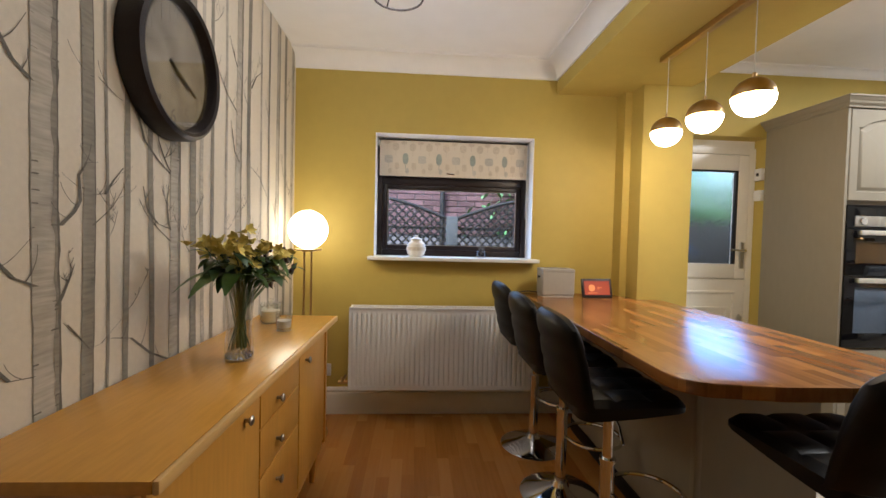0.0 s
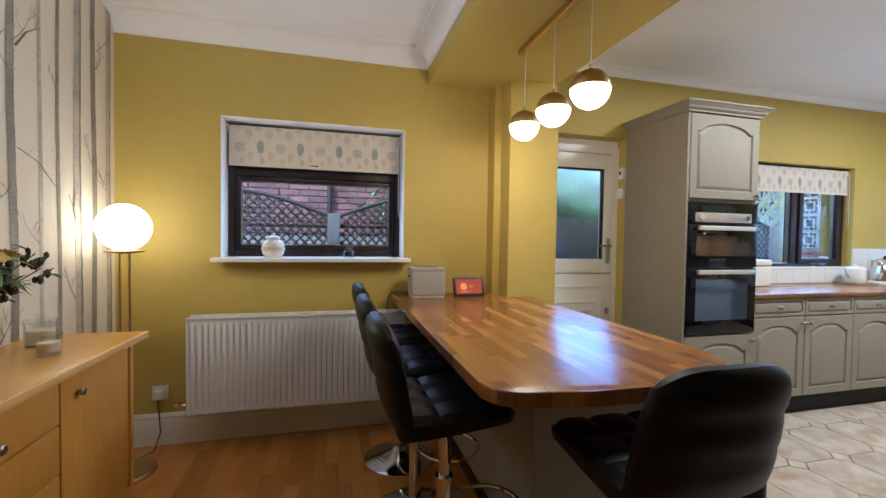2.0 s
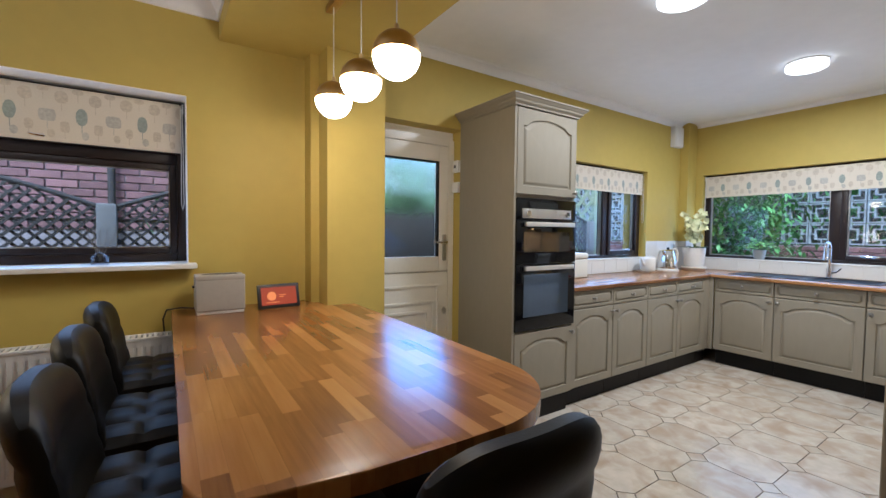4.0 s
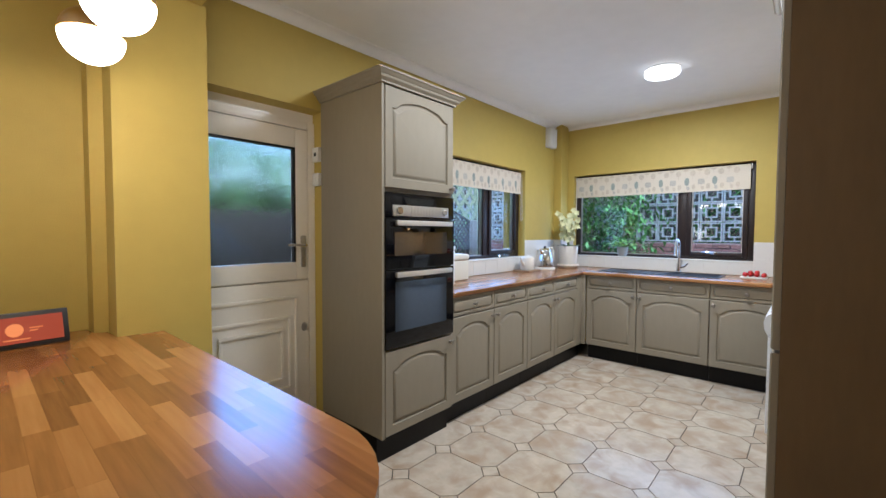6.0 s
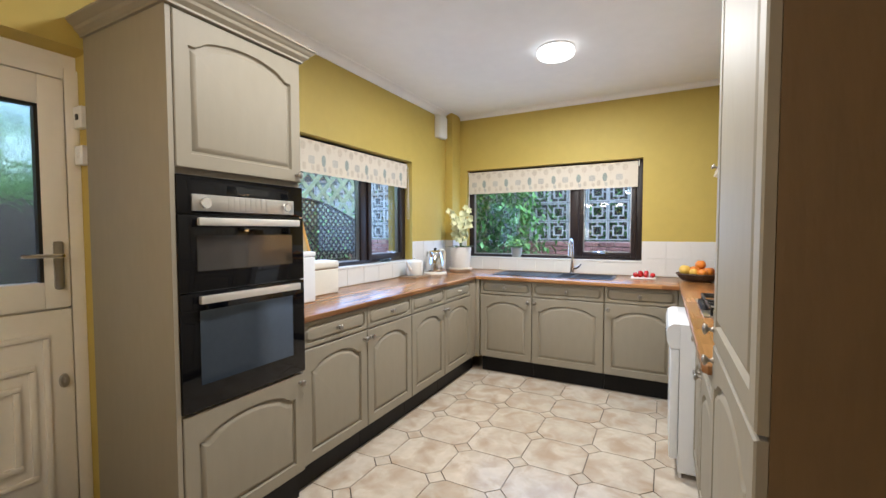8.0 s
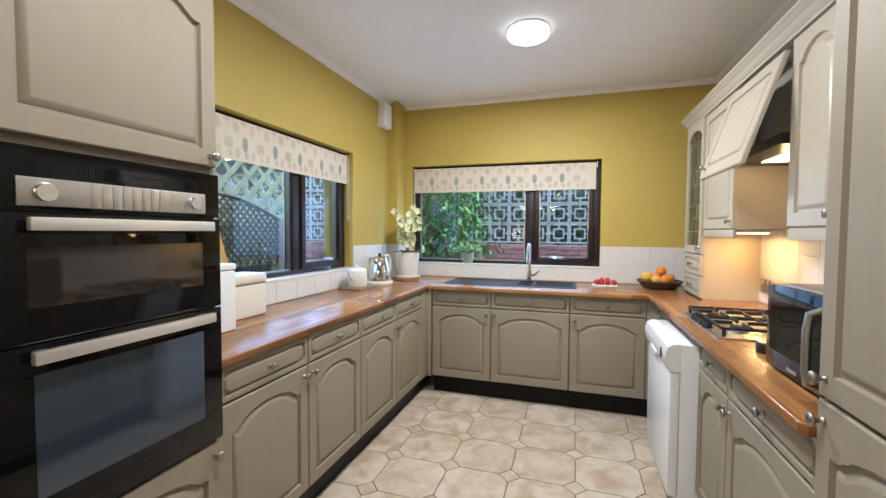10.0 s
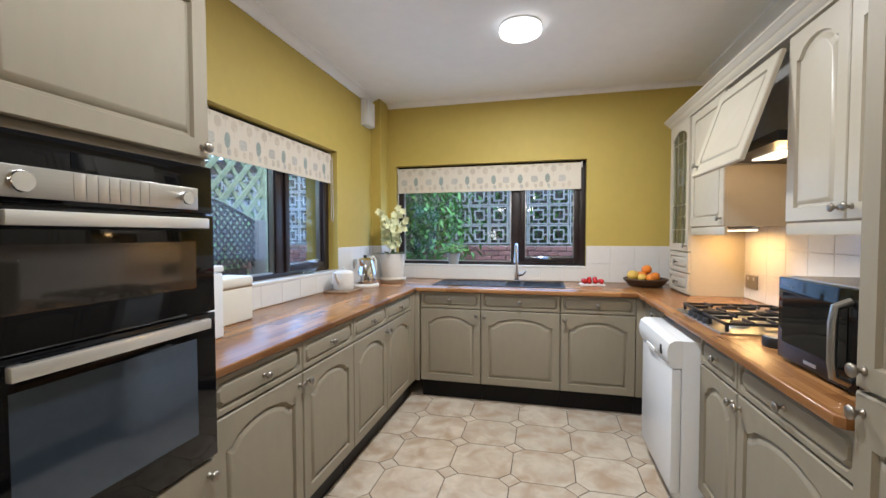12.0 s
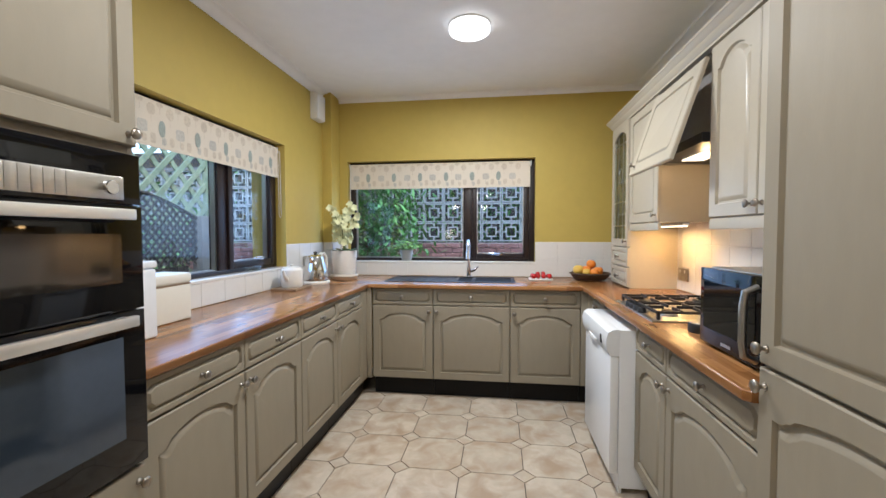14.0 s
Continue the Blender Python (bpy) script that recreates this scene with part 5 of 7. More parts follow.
part("pelmet_board", a_box(5.445, UP - 0.005, 1.335, 6.333, UP + 0.015, 1.383, 0.005), CREAM, p)
part("pelmet_board", a_box(6.945, UP - 0.005, 1.335, 7.485, UP + 0.015, 1.383, 0.005), CREAM, p)
p = thing("cornice", pose(0, 0, 0), "ivory stepped cornice along the wall cabinets", "cornice")
bm = cornice_run(bmesh.new(), [(7.925, S + 0.01), (7.925, UP + 0.012), (5.445, UP + 0.012)], 2.152, 0.08, 0.055)
part("moulding", bm, CREAM, p)
part("lid", a_box(5.445, S + 0.01, 2.155, 7.92, UP - 0.02, 2.17), CREAM, p)


def cooker_hood():
    x0, x1 = 6.336, 6.942
    h = thing("cooker_hood", pose(0, 0, 0), "ivory cooker hood with its tilted front panel swung out", "cooker hood")
    bm = bmesh.new()
    box(bm, x0, S + 0.004, 1.72, x0 + 0.016, UP - 0.01, 2.15)
    box(bm, x1 - 0.016, S + 0.004, 1.72, x1, UP - 0.01, 2.15)
    box(bm, x0 + 0.016, S + 0.004, 1.80, x1 - 0.016, UP - 0.08, 2.15)
    part("canopy", bm, HOOD_GREY, h, "grey inner canopy")
    bm = bmesh.new()
    vs = [(x0 + 0.02, S + 0.02, 1.715), (x1 - 0.02, S + 0.02, 1.715), (x1 - 0.02, UP + 0.04, 1.735), (x0 + 0.02, UP + 0.04, 1.735)]
    lo = [bm.verts.new(v) for v in vs]
    hi = [bm.verts.new((a, b, c + 0.045)) for a, b, c in vs]
    bm.faces.new(lo)
    bm.faces.new(hi[::-1])
    for i in range(4):
        bm.faces.new((lo[i], lo[(i + 1) % 4], hi[(i + 1) % 4], hi[i]))
    part("extractor_body", bm, BLACK_PLASTIC, h, "black extractor body")
    part("lamp_panel", a_box(x0 + 0.20, UP - 0.17, 1.722, x0 + 0.48, UP - 0.06, 1.735), HOOD_GLOW, h, "lit lamp cover", pose(0, 0, 0))
    panel = part("tilted_panel", arch_front(x1 - x0 - 0.006, 0.475, margin=0.06, arched=False), CREAM, h, "ivory hinged panel", pose(x1 - 0.003, UP + 0.17, 1.655, -18, 0, 180))
    shared_part("knob", KNOB, panel, pose(0.06, -0.02, 0.05, 90), "pewter knob")
    point_lamp("hood_bulb", (6.62, UP - 0.10, 1.69), 0.75, (1.0, 0.58, 0.22), 0.03)


HOOD_GREY = surface("grey_hood_metal", (0.26, 0.25, 0.24), 0.4, vary=0.1)
HOOD_GLOW = glowing("lit_hood_lamp", (1.0, 0.78, 0.5), 0.6)
cooker_hood()
tl = thing("under_cabinet_light", pose(7.0, 0.82, 1.36), "slim lit strip light under the wall cabinet", "lamp")
part("strip_body", a_box(0, -0.02, 0.005, 0.42, 0.02, 0.023, 0.003), WHITE_PLASTIC, tl)
part("diffuser", a_box(0.01, -0.015, -0.004, 0.41, 0.015, 0.006, 0.003), HOOD_GLOW, tl, "glowing diffuser")
strip = new("strip_bulb", bpy.data.lights.new("strip_bulb", "AREA"))
strip.data.shape, strip.data.size, strip.data.size_y, strip.data.energy, strip.data.color = "RECTANGLE", 0.4, 0.03, 1.7 * LAMPS, (1.0, 0.56, 0.18)
strip.matrix_world = pose(7.21, 0.82, 1.35)


# ---- small kitchen things ----
def fit_box(name, cat, x0, y0, z0, x1, y1, z1, material, label, bevel=0.004):
    return tagged(mesh_object(name, a_box(x0, y0, z0, x1, y1, z1, bevel, seg=3), material), label, cat)


def turned(name, cat, x, y, z, profile, material, label, seg=36):
    ob = mesh_object(name, lathe(bmesh.new(), profile, seg=seg), material)
    ob.location = (x, y, z)
    return tagged(ob, label, cat)


WT = 0.9145
socket = thing("wall_socket", pose(7.37, S + 0.012, 1.03), "brushed metal double wall socket on the tiled splashback", "socket")
part("plate", a_box(-0.073, 0, -0.043, 0.073, 0.008, 0.043, 0.002), PEWTER, socket)
for x in (-0.035, 0.035):
    part("switch", a_box(x - 0.006, 0.008, 0.012, x + 0.006, 0.012, 0.032, 0.001), WHITE_PLASTIC, socket)

ext = thing("wall_vent", pose(7.88, N, 2.455), "white plastic wall vent cover in the kitchen corner", "vent")
part("housing", a_box(-0.10, -0.055, -0.13, 0.07, 0.0, 0.10, 0.006), WHITE_PLASTIC, ext)
part("cover", a_box(-0.095, -0.068, -0.125, 0.065, -0.056, 0.095, 0.006), WHITE_PLASTIC, ext)

for z, hh in ((1.82, 0.045), (1.66, 0.04)):
    sw = thing("wall_switch", pose(4.801, 3.635, z), "small white switch box on the door reveal", "switch")
    part("plate", a_box(-0.03, -0.035, -hh, 0.0, 0.035, hh, 0.003), WHITE_PLASTIC, sw)
    part("rocker", a_box(-0.034, -0.01, -0.012, -0.029, 0.01, 0.012, 0.001), BLACK_PLASTIC if hh > 0.042 else WHITE_PLASTIC, sw)


def bread_bin():
    b = thing("bread_bin", pose(5.925, 3.488, WT), "cream enamelled bread bin on the worktop", "bread bin")
    part("body", a_box(-0.19, -0.076, 0, 0.19, 0.076, 0.168, 0.012, seg=3), CREAM_ENAMEL, b)
    part("lid", a_box(-0.195, -0.08, 0.171, 0.195, 0.08, 0.222, 0.02, seg=4), CREAM_ENAMEL, b, "cream rounded lid")
    part("seam", a_box(-0.188, -0.074, 0.166, 0.188, 0.074, 0.173), TAN_PLASTIC, b, "tan rubber seam")


CREAM_ENAMEL = surface("cream_enamel", (0.72, 0.69, 0.60), 0.28, vary=0.02, bump=0.01)
TAN_PLASTIC = surface("tan_rubber", (0.25, 0.17, 0.10), 0.6)
bread_bin()
can = thing("storage_canister", pose(5.69, 3.33, WT), "tall white storage canister beside the bread bin", "canister")
part("body", a_box(-0.07, -0.06, 0, 0.07, 0.06, 0.27, 0.014, seg=3), WHITE_ENAMEL, can)
part("lid", a_box(-0.072, -0.062, 0.272, 0.072, 0.062, 0.30, 0.01, seg=3), WHITE_ENAMEL, can, "white lid")
part("lid_knob", lathe(bmesh.new(), [(0, 0.30), (0.012, 0.30), (0.014, 0.315), (0, 0.32)], seg=16), WHITE_ENAMEL, can)
ob = fit_box("chopping_board", "board", -0.012, -0.024, 0, 0.008, 0.024, 0.40, OAK_V, "wooden board leaning on the tiled window sill", 0.006)
ob.matrix_basis = pose(6.06, 3.605, 1.068, 0, -18, 0)

tp = thing("teapot", pose(7.15, 3.44, WT + 0.017) @ Matrix.Diagonal((1.12, 1.12, 1.12, 1)), "white ceramic teapot on a wooden board", "teapot")
part("body", lathe(bmesh.new(), [(0, 0), (0.062, 0), (0.068, 0.01), (0.070, 0.06), (0.067, 0.11), (0.055, 0.125), (0.02, 0.132), (0, 0.133)], seg=32), CERAMIC, tp)
part("handle", tube(bmesh.new(), [(0.064, 0, 0.105), (0.10, 0, 0.105), (0.115, 0, 0.08), (0.105, 0, 0.045), (0.068, 0, 0.03)], 0.008, 10), CERAMIC, tp)
part("spout", tube(bmesh.new(), [(-0.06, 0, 0.05), (-0.095, 0, 0.08), (-0.115, 0, 0.12)], [0.016, 0.011, 0.008], 12), CERAMIC, tp)
part("lid_knob", lathe(bmesh.new(), [(0, 0.13), (0.008, 0.133), (0.012, 0.143), (0, 0.152)], seg=16), CERAMIC, tp)
fit_box("trivet_board", "board", 7.03, 3.35, WT, 7.29, 3.54, WT + 0.016, TAN_PLASTIC, "small wooden trivet board under the teapot")

k = thing("kettle", pose(7.50, 3.42, WT) @ Matrix.Diagonal((1.15, 1.15, 1.18, 1)), "polished chrome kettle with a cream base and handle", "kettle")
part("power_base", lathe(bmesh.new(), [(0, 0), (0.098, 0), (0.10, 0.012), (0.09, 0.022), (0, 0.024)], seg=36), CREAM_ENAMEL, k, "cream power base")
part("body", lathe(bmesh.new(), [(0, 0.026), (0.086, 0.026), (0.088, 0.04), (0.08, 0.10), (0.064, 0.16), (0.052, 0.185), (0.03, 0.198), (0, 0.20)], seg=36), CHROME, k, "polished chrome body")
part("handle", tube(bmesh.new(), [(0.05, -0.01, 0.195), (0.10, -0.02, 0.20), (0.125, -0.025, 0.17), (0.125, -0.025, 0.10), (0.115, -0.022, 0.06), (0.09, -0.015, 0.05)], 0.011, 10), CREAM_ENAMEL, k, "cream loop handle")
part("lid_knob", lathe(bmesh.new(), [(0, 0.2), (0.01, 0.2), (0.014, 0.215), (0, 0.222)], seg=16), BLACK_PLASTIC, k)
part("spout", tube(bmesh.new(), [(-0.05, 0.0, 0.15), (-0.08, 0.0, 0.175), (-0.09, 0.0, 0.19)], [0.02, 0.015, 0.010], 12), CHROME, k)
fit_box("wall_socket_adaptor", "socket", 7.585, N - 0.05, 1.05, 7.665, N - 0.012, 1.13, STEEL, "steel wall socket on the tiles behind the kettle", 0.006)
dish = thing("soap_dish", pose(6.93, 3.615, 1.065), "clear glass soap dish on the tiled sill", "dish")
part("bowl", lathe(bmesh.new(), [(0, 0), (0.05, 0), (0.065, 0.03), (0.06, 0.032), (0.046, 0.006), (0, 0.006)], seg=28), clear_glass("clear_glass_dish", (0.9, 0.95, 0.95)), dish)


def leaf(bm, base, way, up, length, width, bend=0.25, seg=5):
    """A pointed leaf from base along way, drooping."""
    base, way, up = Vector(base), Vector(way).normalized(), Vector(up)
    side = way.cross(up)
    if side.length < 1e-3:
        side = way.cross(Vector((1, 0, 0)))
    side.normalize()
    nrm = side.cross(way)
    rows = []
    for i in range(seg + 1):
        t = i / seg
        c = base + way * length * t - nrm * 0 - Vector((0, 0, 1)) * bend * length * t * t
        w = width * math.sin(math.pi * min(1, t * 0.92 + 0.06)) ** 0.8
        rows.append((bm.verts.new(c - side * w / 2 + nrm * w * 0.12), bm.verts.new(c), bm.verts.new(c + side * w / 2 + nrm * w * 0.12)))
    for a, b in zip(rows, rows[1:]):
        bm.faces.new((a[0], a[1], b[1], b[0]))
        bm.faces.new((a[1], a[2], b[2], b[1]))


LEAF = surface("green_leaf", (0.075, 0.155, 0.03), 0.42, vary=0.35, grain=30, bump=0.1)
LEAF_DARK = surface("dark_leaf", (0.032, 0.08, 0.02), 0.4, vary=0.35, grain=30, bump=0.1)
LEAF_BRIGHT = surface("basil_leaf", (0.28, 0.55, 0.08), 0.42, vary=0.3, grain=30, bump=0.1)
STEM = surface("green_stem", (0.08, 0.13, 0.035), 0.5, vary=0.2)
PETAL_WHITE = surface("cream_orchid_petal", (0.72, 0.72, 0.42), 0.55, vary=0.12, grain=30, bump=0.05)
PETAL_YELLOW = surface("yellow_petal", (0.70, 0.58, 0.15), 0.55, vary=0.2, grain=30, bump=0.05)


def orchid():
    rng = random.Random(5)
    o = thing("potted_orchid", pose(7.85, 3.31, WT), "cream orchid in a white ceramic pot on the worktop", "plant")
    part("pot", lathe(bmesh.new(), [(0, 0.012), (0.09, 0.012), (0.098, 0.03), (0.112, 0.24), (0.112, 0.255), (0.104, 0.255), (0.10, 0.22), (0, 0.22)], seg=40), CERAMIC, o, "white ceramic pot")
    part("saucer", lathe(bmesh.new(), [(0, 0), (0.10, 0), (0.125, 0.03), (0.12, 0.05), (0.112, 0.03), (0, 0.012)], seg=40), surface("pale_saucer", (0.62, 0.56, 0.47), 0.5), o, "pale saucer")
    bm = bmesh.new()
    for i in range(9):
        a = i * 2.4
        leaf(bm, (0.02 * math.cos(a), 0.02 * math.sin(a), 0.22), (math.cos(a), math.sin(a), 0.65), (0, 0, 1), rng.uniform(0.15, 0.22), 0.045, 0.35)
    part("leaves", bm, LEAF_DARK, o, "dark strap leaves")
    stems, petals = bmesh.new(), bmesh.new()
    for a, lean, hgt in ((0.3, 0.05, 0.60), (2.2, 0.05, 0.63), (4.4, 0.07, 0.55), (5.3, 0.03, 0.66), (3.3, 0.06, 0.50), (1.3, 0.04, 0.57)):
        top = Vector((lean * math.cos(a), lean * math.sin(a), hgt))
        pts = [Vector((0, 0, 0.22)).lerp(top, t / 6) + Vector((math.cos(a), math.sin(a), 0)) * 0.05 * (t / 6) ** 2 for t in range(7)]
        tube(stems, pts, 0.003, 6)
        for i in range(16):
            t = 0.36 + 0.64 * i / 15
            c = Vector((0, 0, 0.22)).lerp(top, t) + Vector((math.cos(a), math.sin(a), 0)) * 0.05 * t * t + Vector((rng.uniform(-0.05, 0.05), rng.uniform(-0.05, 0.05), rng.uniform(-0.01, 0.02)))
            f = Vector((rng.uniform(-1, 0.3), rng.uniform(-1, 0.2), rng.uniform(-0.2, 0.3))).normalized()
            s1 = f.orthogonal().normalized()
            s2 = f.cross(s1)
            for q in range(5):
                an = q * 2 * math.pi / 5 + rng.random() * 0.3
                leaf(petals, c, s1 * math.cos(an) + s2 * math.sin(an) + f * 0.25, f, rng.uniform(0.030, 0.040), rng.uniform(0.026, 0.034), 0.05, 3)
    part("stems", stems, STEM, o, "green flower stems")
    tagged(part("blossoms", petals, PETAL_WHITE, o, "clustered cream orchid blossoms"), kind="stuff")


orchid()


def herb_pot():
    rng = random.Random(8)
    h = thing("basil_plant", pose(8.255, 2.833, 1.0545) @ Matrix.Diagonal((1.3, 1.45, 1.3, 1)), "bright green basil in a grey pot on the sill", "plant")
    part("pot", lathe(bmesh.new(), [(0, 0), (0.032, 0), (0.043, 0.075), (0.045, 0.08), (0.04, 0.08), (0.038, 0.065), (0, 0.065)], seg=28), surface("grey_pot", (0.30, 0.31, 0.30), 0.45), h, "small grey pot")
    bm, st = bmesh.new(), bmesh.new()
    for i in range(70):
        a, r = rng.uniform(0, 6.28), rng.uniform(0, 0.085) 
        z = 0.085 + rng.uniform(0.0, 0.07) * (1.2 - r / 0.1)
        leaf(bm, (r * 0.6 * math.cos(a), r * math.sin(a), z), (math.cos(a) * 0.7, math.sin(a), rng.uniform(-0.1, 0.6)), (0, 0, 1), rng.uniform(0.03, 0.05), rng.uniform(0.022, 0.032), 0.25, 4)
        if i % 6 == 0:
            tube(st, [(0, 0, 0.06), (r * 0.5 * math.cos(a), r * 0.8 * math.sin(a), z)], 0.002, 5)
    part("stems", st, STEM, h)
    tagged(part("leaves", bm, LEAF_BRIGHT, h, "dense bright basil leaves"), kind="stuff")


herb_pot()


def fruit_bowl():
    b = thing("fruit_bowl", pose(7.99, 1.17, WT), "dark wicker fruit bowl", "bowl")
    part("bowl", lathe(bmesh.new(), [(0, 0), (0.10, 0), (0.15, 0.035), (0.165, 0.065), (0.158, 0.068), (0.14, 0.04), (0.095, 0.012), (0, 0.012)], seg=36), WICKER, b)
    bm = bmesh.new()
    for j in range(4):
        z, r = 0.012 + j * 0.016, 0.122 + j * 0.0135
        pts = [((r + 0.004 * math.sin(i * math.pi / 1.5)) * math.cos(2 * math.pi * i / 48) , (r + 0.004 * math.sin(i * math.pi / 1.5)) * math.sin(2 * math.pi * i / 48), z) for i in range(49)]
        tube(bm, pts, 0.006, 6, caps=False)
    part("weave", bm, WICKER, b, "woven wicker bands")
    fruit = (("orange", ORANGE, 0.0, 0.03, 0.085, 0.042), ("orange", ORANGE, -0.03, -0.06, 0.08, 0.040), ("orange", ORANGE, 0.03, -0.015, 0.135, 0.040), ("apple", APPLE, 0.05, -0.085, 0.08, 0.036),
             ("lemon", LEMON, -0.07, 0.04, 0.075, 0.034), ("apple", APPLE, 0.06, 0.08, 0.075, 0.037), ("melon", LEMON, -0.02, 0.10, 0.09, 0.045), ("orange", ORANGE, -0.085, -0.02, 0.075, 0.036))
    for name, mt, x, y, z, r in fruit:
        bm = lathe(bmesh.new(), [(0, -r * 0.94)] + [(r * math.sin(a), -r * math.cos(a) * 0.95 - (0.06 * r if a > 2.8 else 0)) for a in (math.pi * i / 12 for i in range(1, 12))] + [(0, r * 0.86)], seg=20)
        ob = mesh_object(name, bm, mt)
        ob.location = (7.99 + x, 1.17 + y, WT + z)
        tagged(ob, {"orange": "ripe orange lying in the wicker bowl", "apple": "red and yellow apple in the wicker bowl", "lemon": "yellow lemon in the wicker bowl", "melon": "pale yellow melon in the wicker bowl"}[name], "fruit")


WICKER = surface("dark_wicker", (0.07, 0.035, 0.016), 0.55, vary=0.4, grain=60, bump=0.5, bump_scale=150)
ORANGE = surface("orange_peel", (0.75, 0.23, 0.02), 0.4, vary=0.1, bump=0.3, bump_scale=300)
APPLE = surface("apple_skin", (0.55, 0.16, 0.05), 0.3, vary=0.4, grain=8, blotch=20)
LEMON = surface("lemon_skin", (0.70, 0.45, 0.08), 0.4, vary=0.1, bump=0.2, bump_scale=250)
RED = surface("red_tomato_skin", (0.45, 0.02, 0.02), 0.22, vary=0.2)
fruit_bowl()
pl = thing("tomato_tray", pose(7.98, 1.585, WT), "white tray of small red tomatoes on the worktop", "tray")
part("tray", a_box(-0.06, -0.10, 0, 0.06, 0.10, 0.014, 0.006), WHITE_PLASTIC, pl, "white tray")
rng = random.Random(3)
for i in range(16):
    r = rng.uniform(0.017, 0.022)
    bm = lathe(bmesh.new(), [(0, -r)] + [(r * math.sin(a), -r * math.cos(a)) for a in (math.pi * j / 8 for j in range(1, 8))] + [(0, r)], x=-0.04 + 0.027 * (i % 4), y=-0.07 + 0.045 * (i // 4) , seg=14)
    part("tomato", bm, RED, pl, "red tomato", pose(rng.uniform(-0.006, 0.006), rng.uniform(-0.006, 0.006), 0.014 + r + (0.018 if i in (5, 6, 9) else 0)))
canst = thing("speaker_puck", pose(6.11, 1.13, WT) @ Matrix.Diagonal((0.85, 0.85, 0.9, 1)), "low round black tin with a steel top beside the hob", "tin")
part("body", lathe(bmesh.new(), [(0, 0), (0.048, 0), (0.05, 0.006), (0.05, 0.036), (0.047, 0.042), (0, 0.042)], seg=32), BLACK_PLASTIC, canst)
part("top", lathe(bmesh.new(), [(0, 0.042), (0.044, 0.042), (0.042, 0.046), (0, 0.046)], seg=32), STEEL, canst, "steel top")
fit_box("door_mat", "mat", 4.02, 3.12, 0.001, 4.74, 3.60, 0.014, surface("brown_coir", (0.045, 0.03, 0.022), 0.95, vary=0.4, grain=200, bump=0.8, bump_scale=400), "dark brown coir mat at the back door")


# ---- small dining things ----
def wall_clock():
    R = 0.247
    c = thing("wall_clock", pose(W, 2.075, 1.840, 0, 90, 0), "large round wall clock with a thick dark rim", "clock")
    part("rim", lathe(bmesh.new(), [(0, 0), (R, 0), (R, 0.05), (R - 0.006, 0.066), (R - 0.018, 0.073), (R - 0.030, 0.068), (R - 0.036, 0.05), (R - 0.038, 0.02), (0, 0.02)], seg=72), DARK_RIM, c, "thick dark metal rim")
    part("dial", lathe(bmesh.new(), [(0, 0.021), (R - 0.039, 0.021), (R - 0.039, 0.024), (0, 0.024)], seg=64), DIAL, c, "worn sepia dial")
    for i in range(1, 13):
        a = i * math.pi / 6
        text = bpy.data.curves.new("numeral", "FONT")
        text.body, text.size, text.extrude, text.align_x, text.align_y = str(i), 0.075, 0.0004, "CENTER", "CENTER"
        holder = bpy.data.objects.new("numeral_text", text)
        me = bpy.data.meshes.new_from_object(holder)
        bpy.data.objects.remove(holder)
        me.materials.clear()
        me.materials.append(FADED)
        shared_part("numeral", me, c, pose(-0.168 * math.cos(a), 0.168 * math.sin(a), 0.0246, 0, 0, 90), "faded numeral")
    for a, ln, w in ((radians(60), 0.10, 0.007), (radians(66), 0.15, 0.005)):
        bm = a_box(-0.03, -w, 0.027, ln, w, 0.030, 0.001)
        bmesh.ops.transform(bm, matrix=Matrix.Rotation(a, 4, "Z"), verts=bm.verts)
        part("hand", bm, DARK_RIM, c, "dark pointer")
    part("glass", lathe(bmesh.new(), [(0, 0.048), (R - 0.05, 0.046), (R - 0.05, 0.049), (0, 0.051)], seg=48), PANE, c, "clear cover glass").visible_shadow = False
    part("hanger", tube(bmesh.new(), [(-R - 0.002, 0.0, 0.03), (-R - 0.035, 0.02, 0.025), (-R - 0.06, 0.0, 0.02), (-R - 0.035, -0.02, 0.025), (-R - 0.002, 0.0, 0.03)], 0.004, 8), DARK_RIM, c, "dark hanging ring")


DARK_RIM = surface("dark_clock_metal", (0.018, 0.013, 0.013), 0.38, 0.3, vary=0.3, grain=40, bump=0.1)
DIAL = surface("sepia_dial", (0.21, 0.18, 0.135), 0.55, vary=0.5, grain=14, blotch=9, bump=0.05)
FADED = surface("faded_ink", (0.17, 0.15, 0.12), 0.6, vary=0.4, grain=60)
wall_clock()


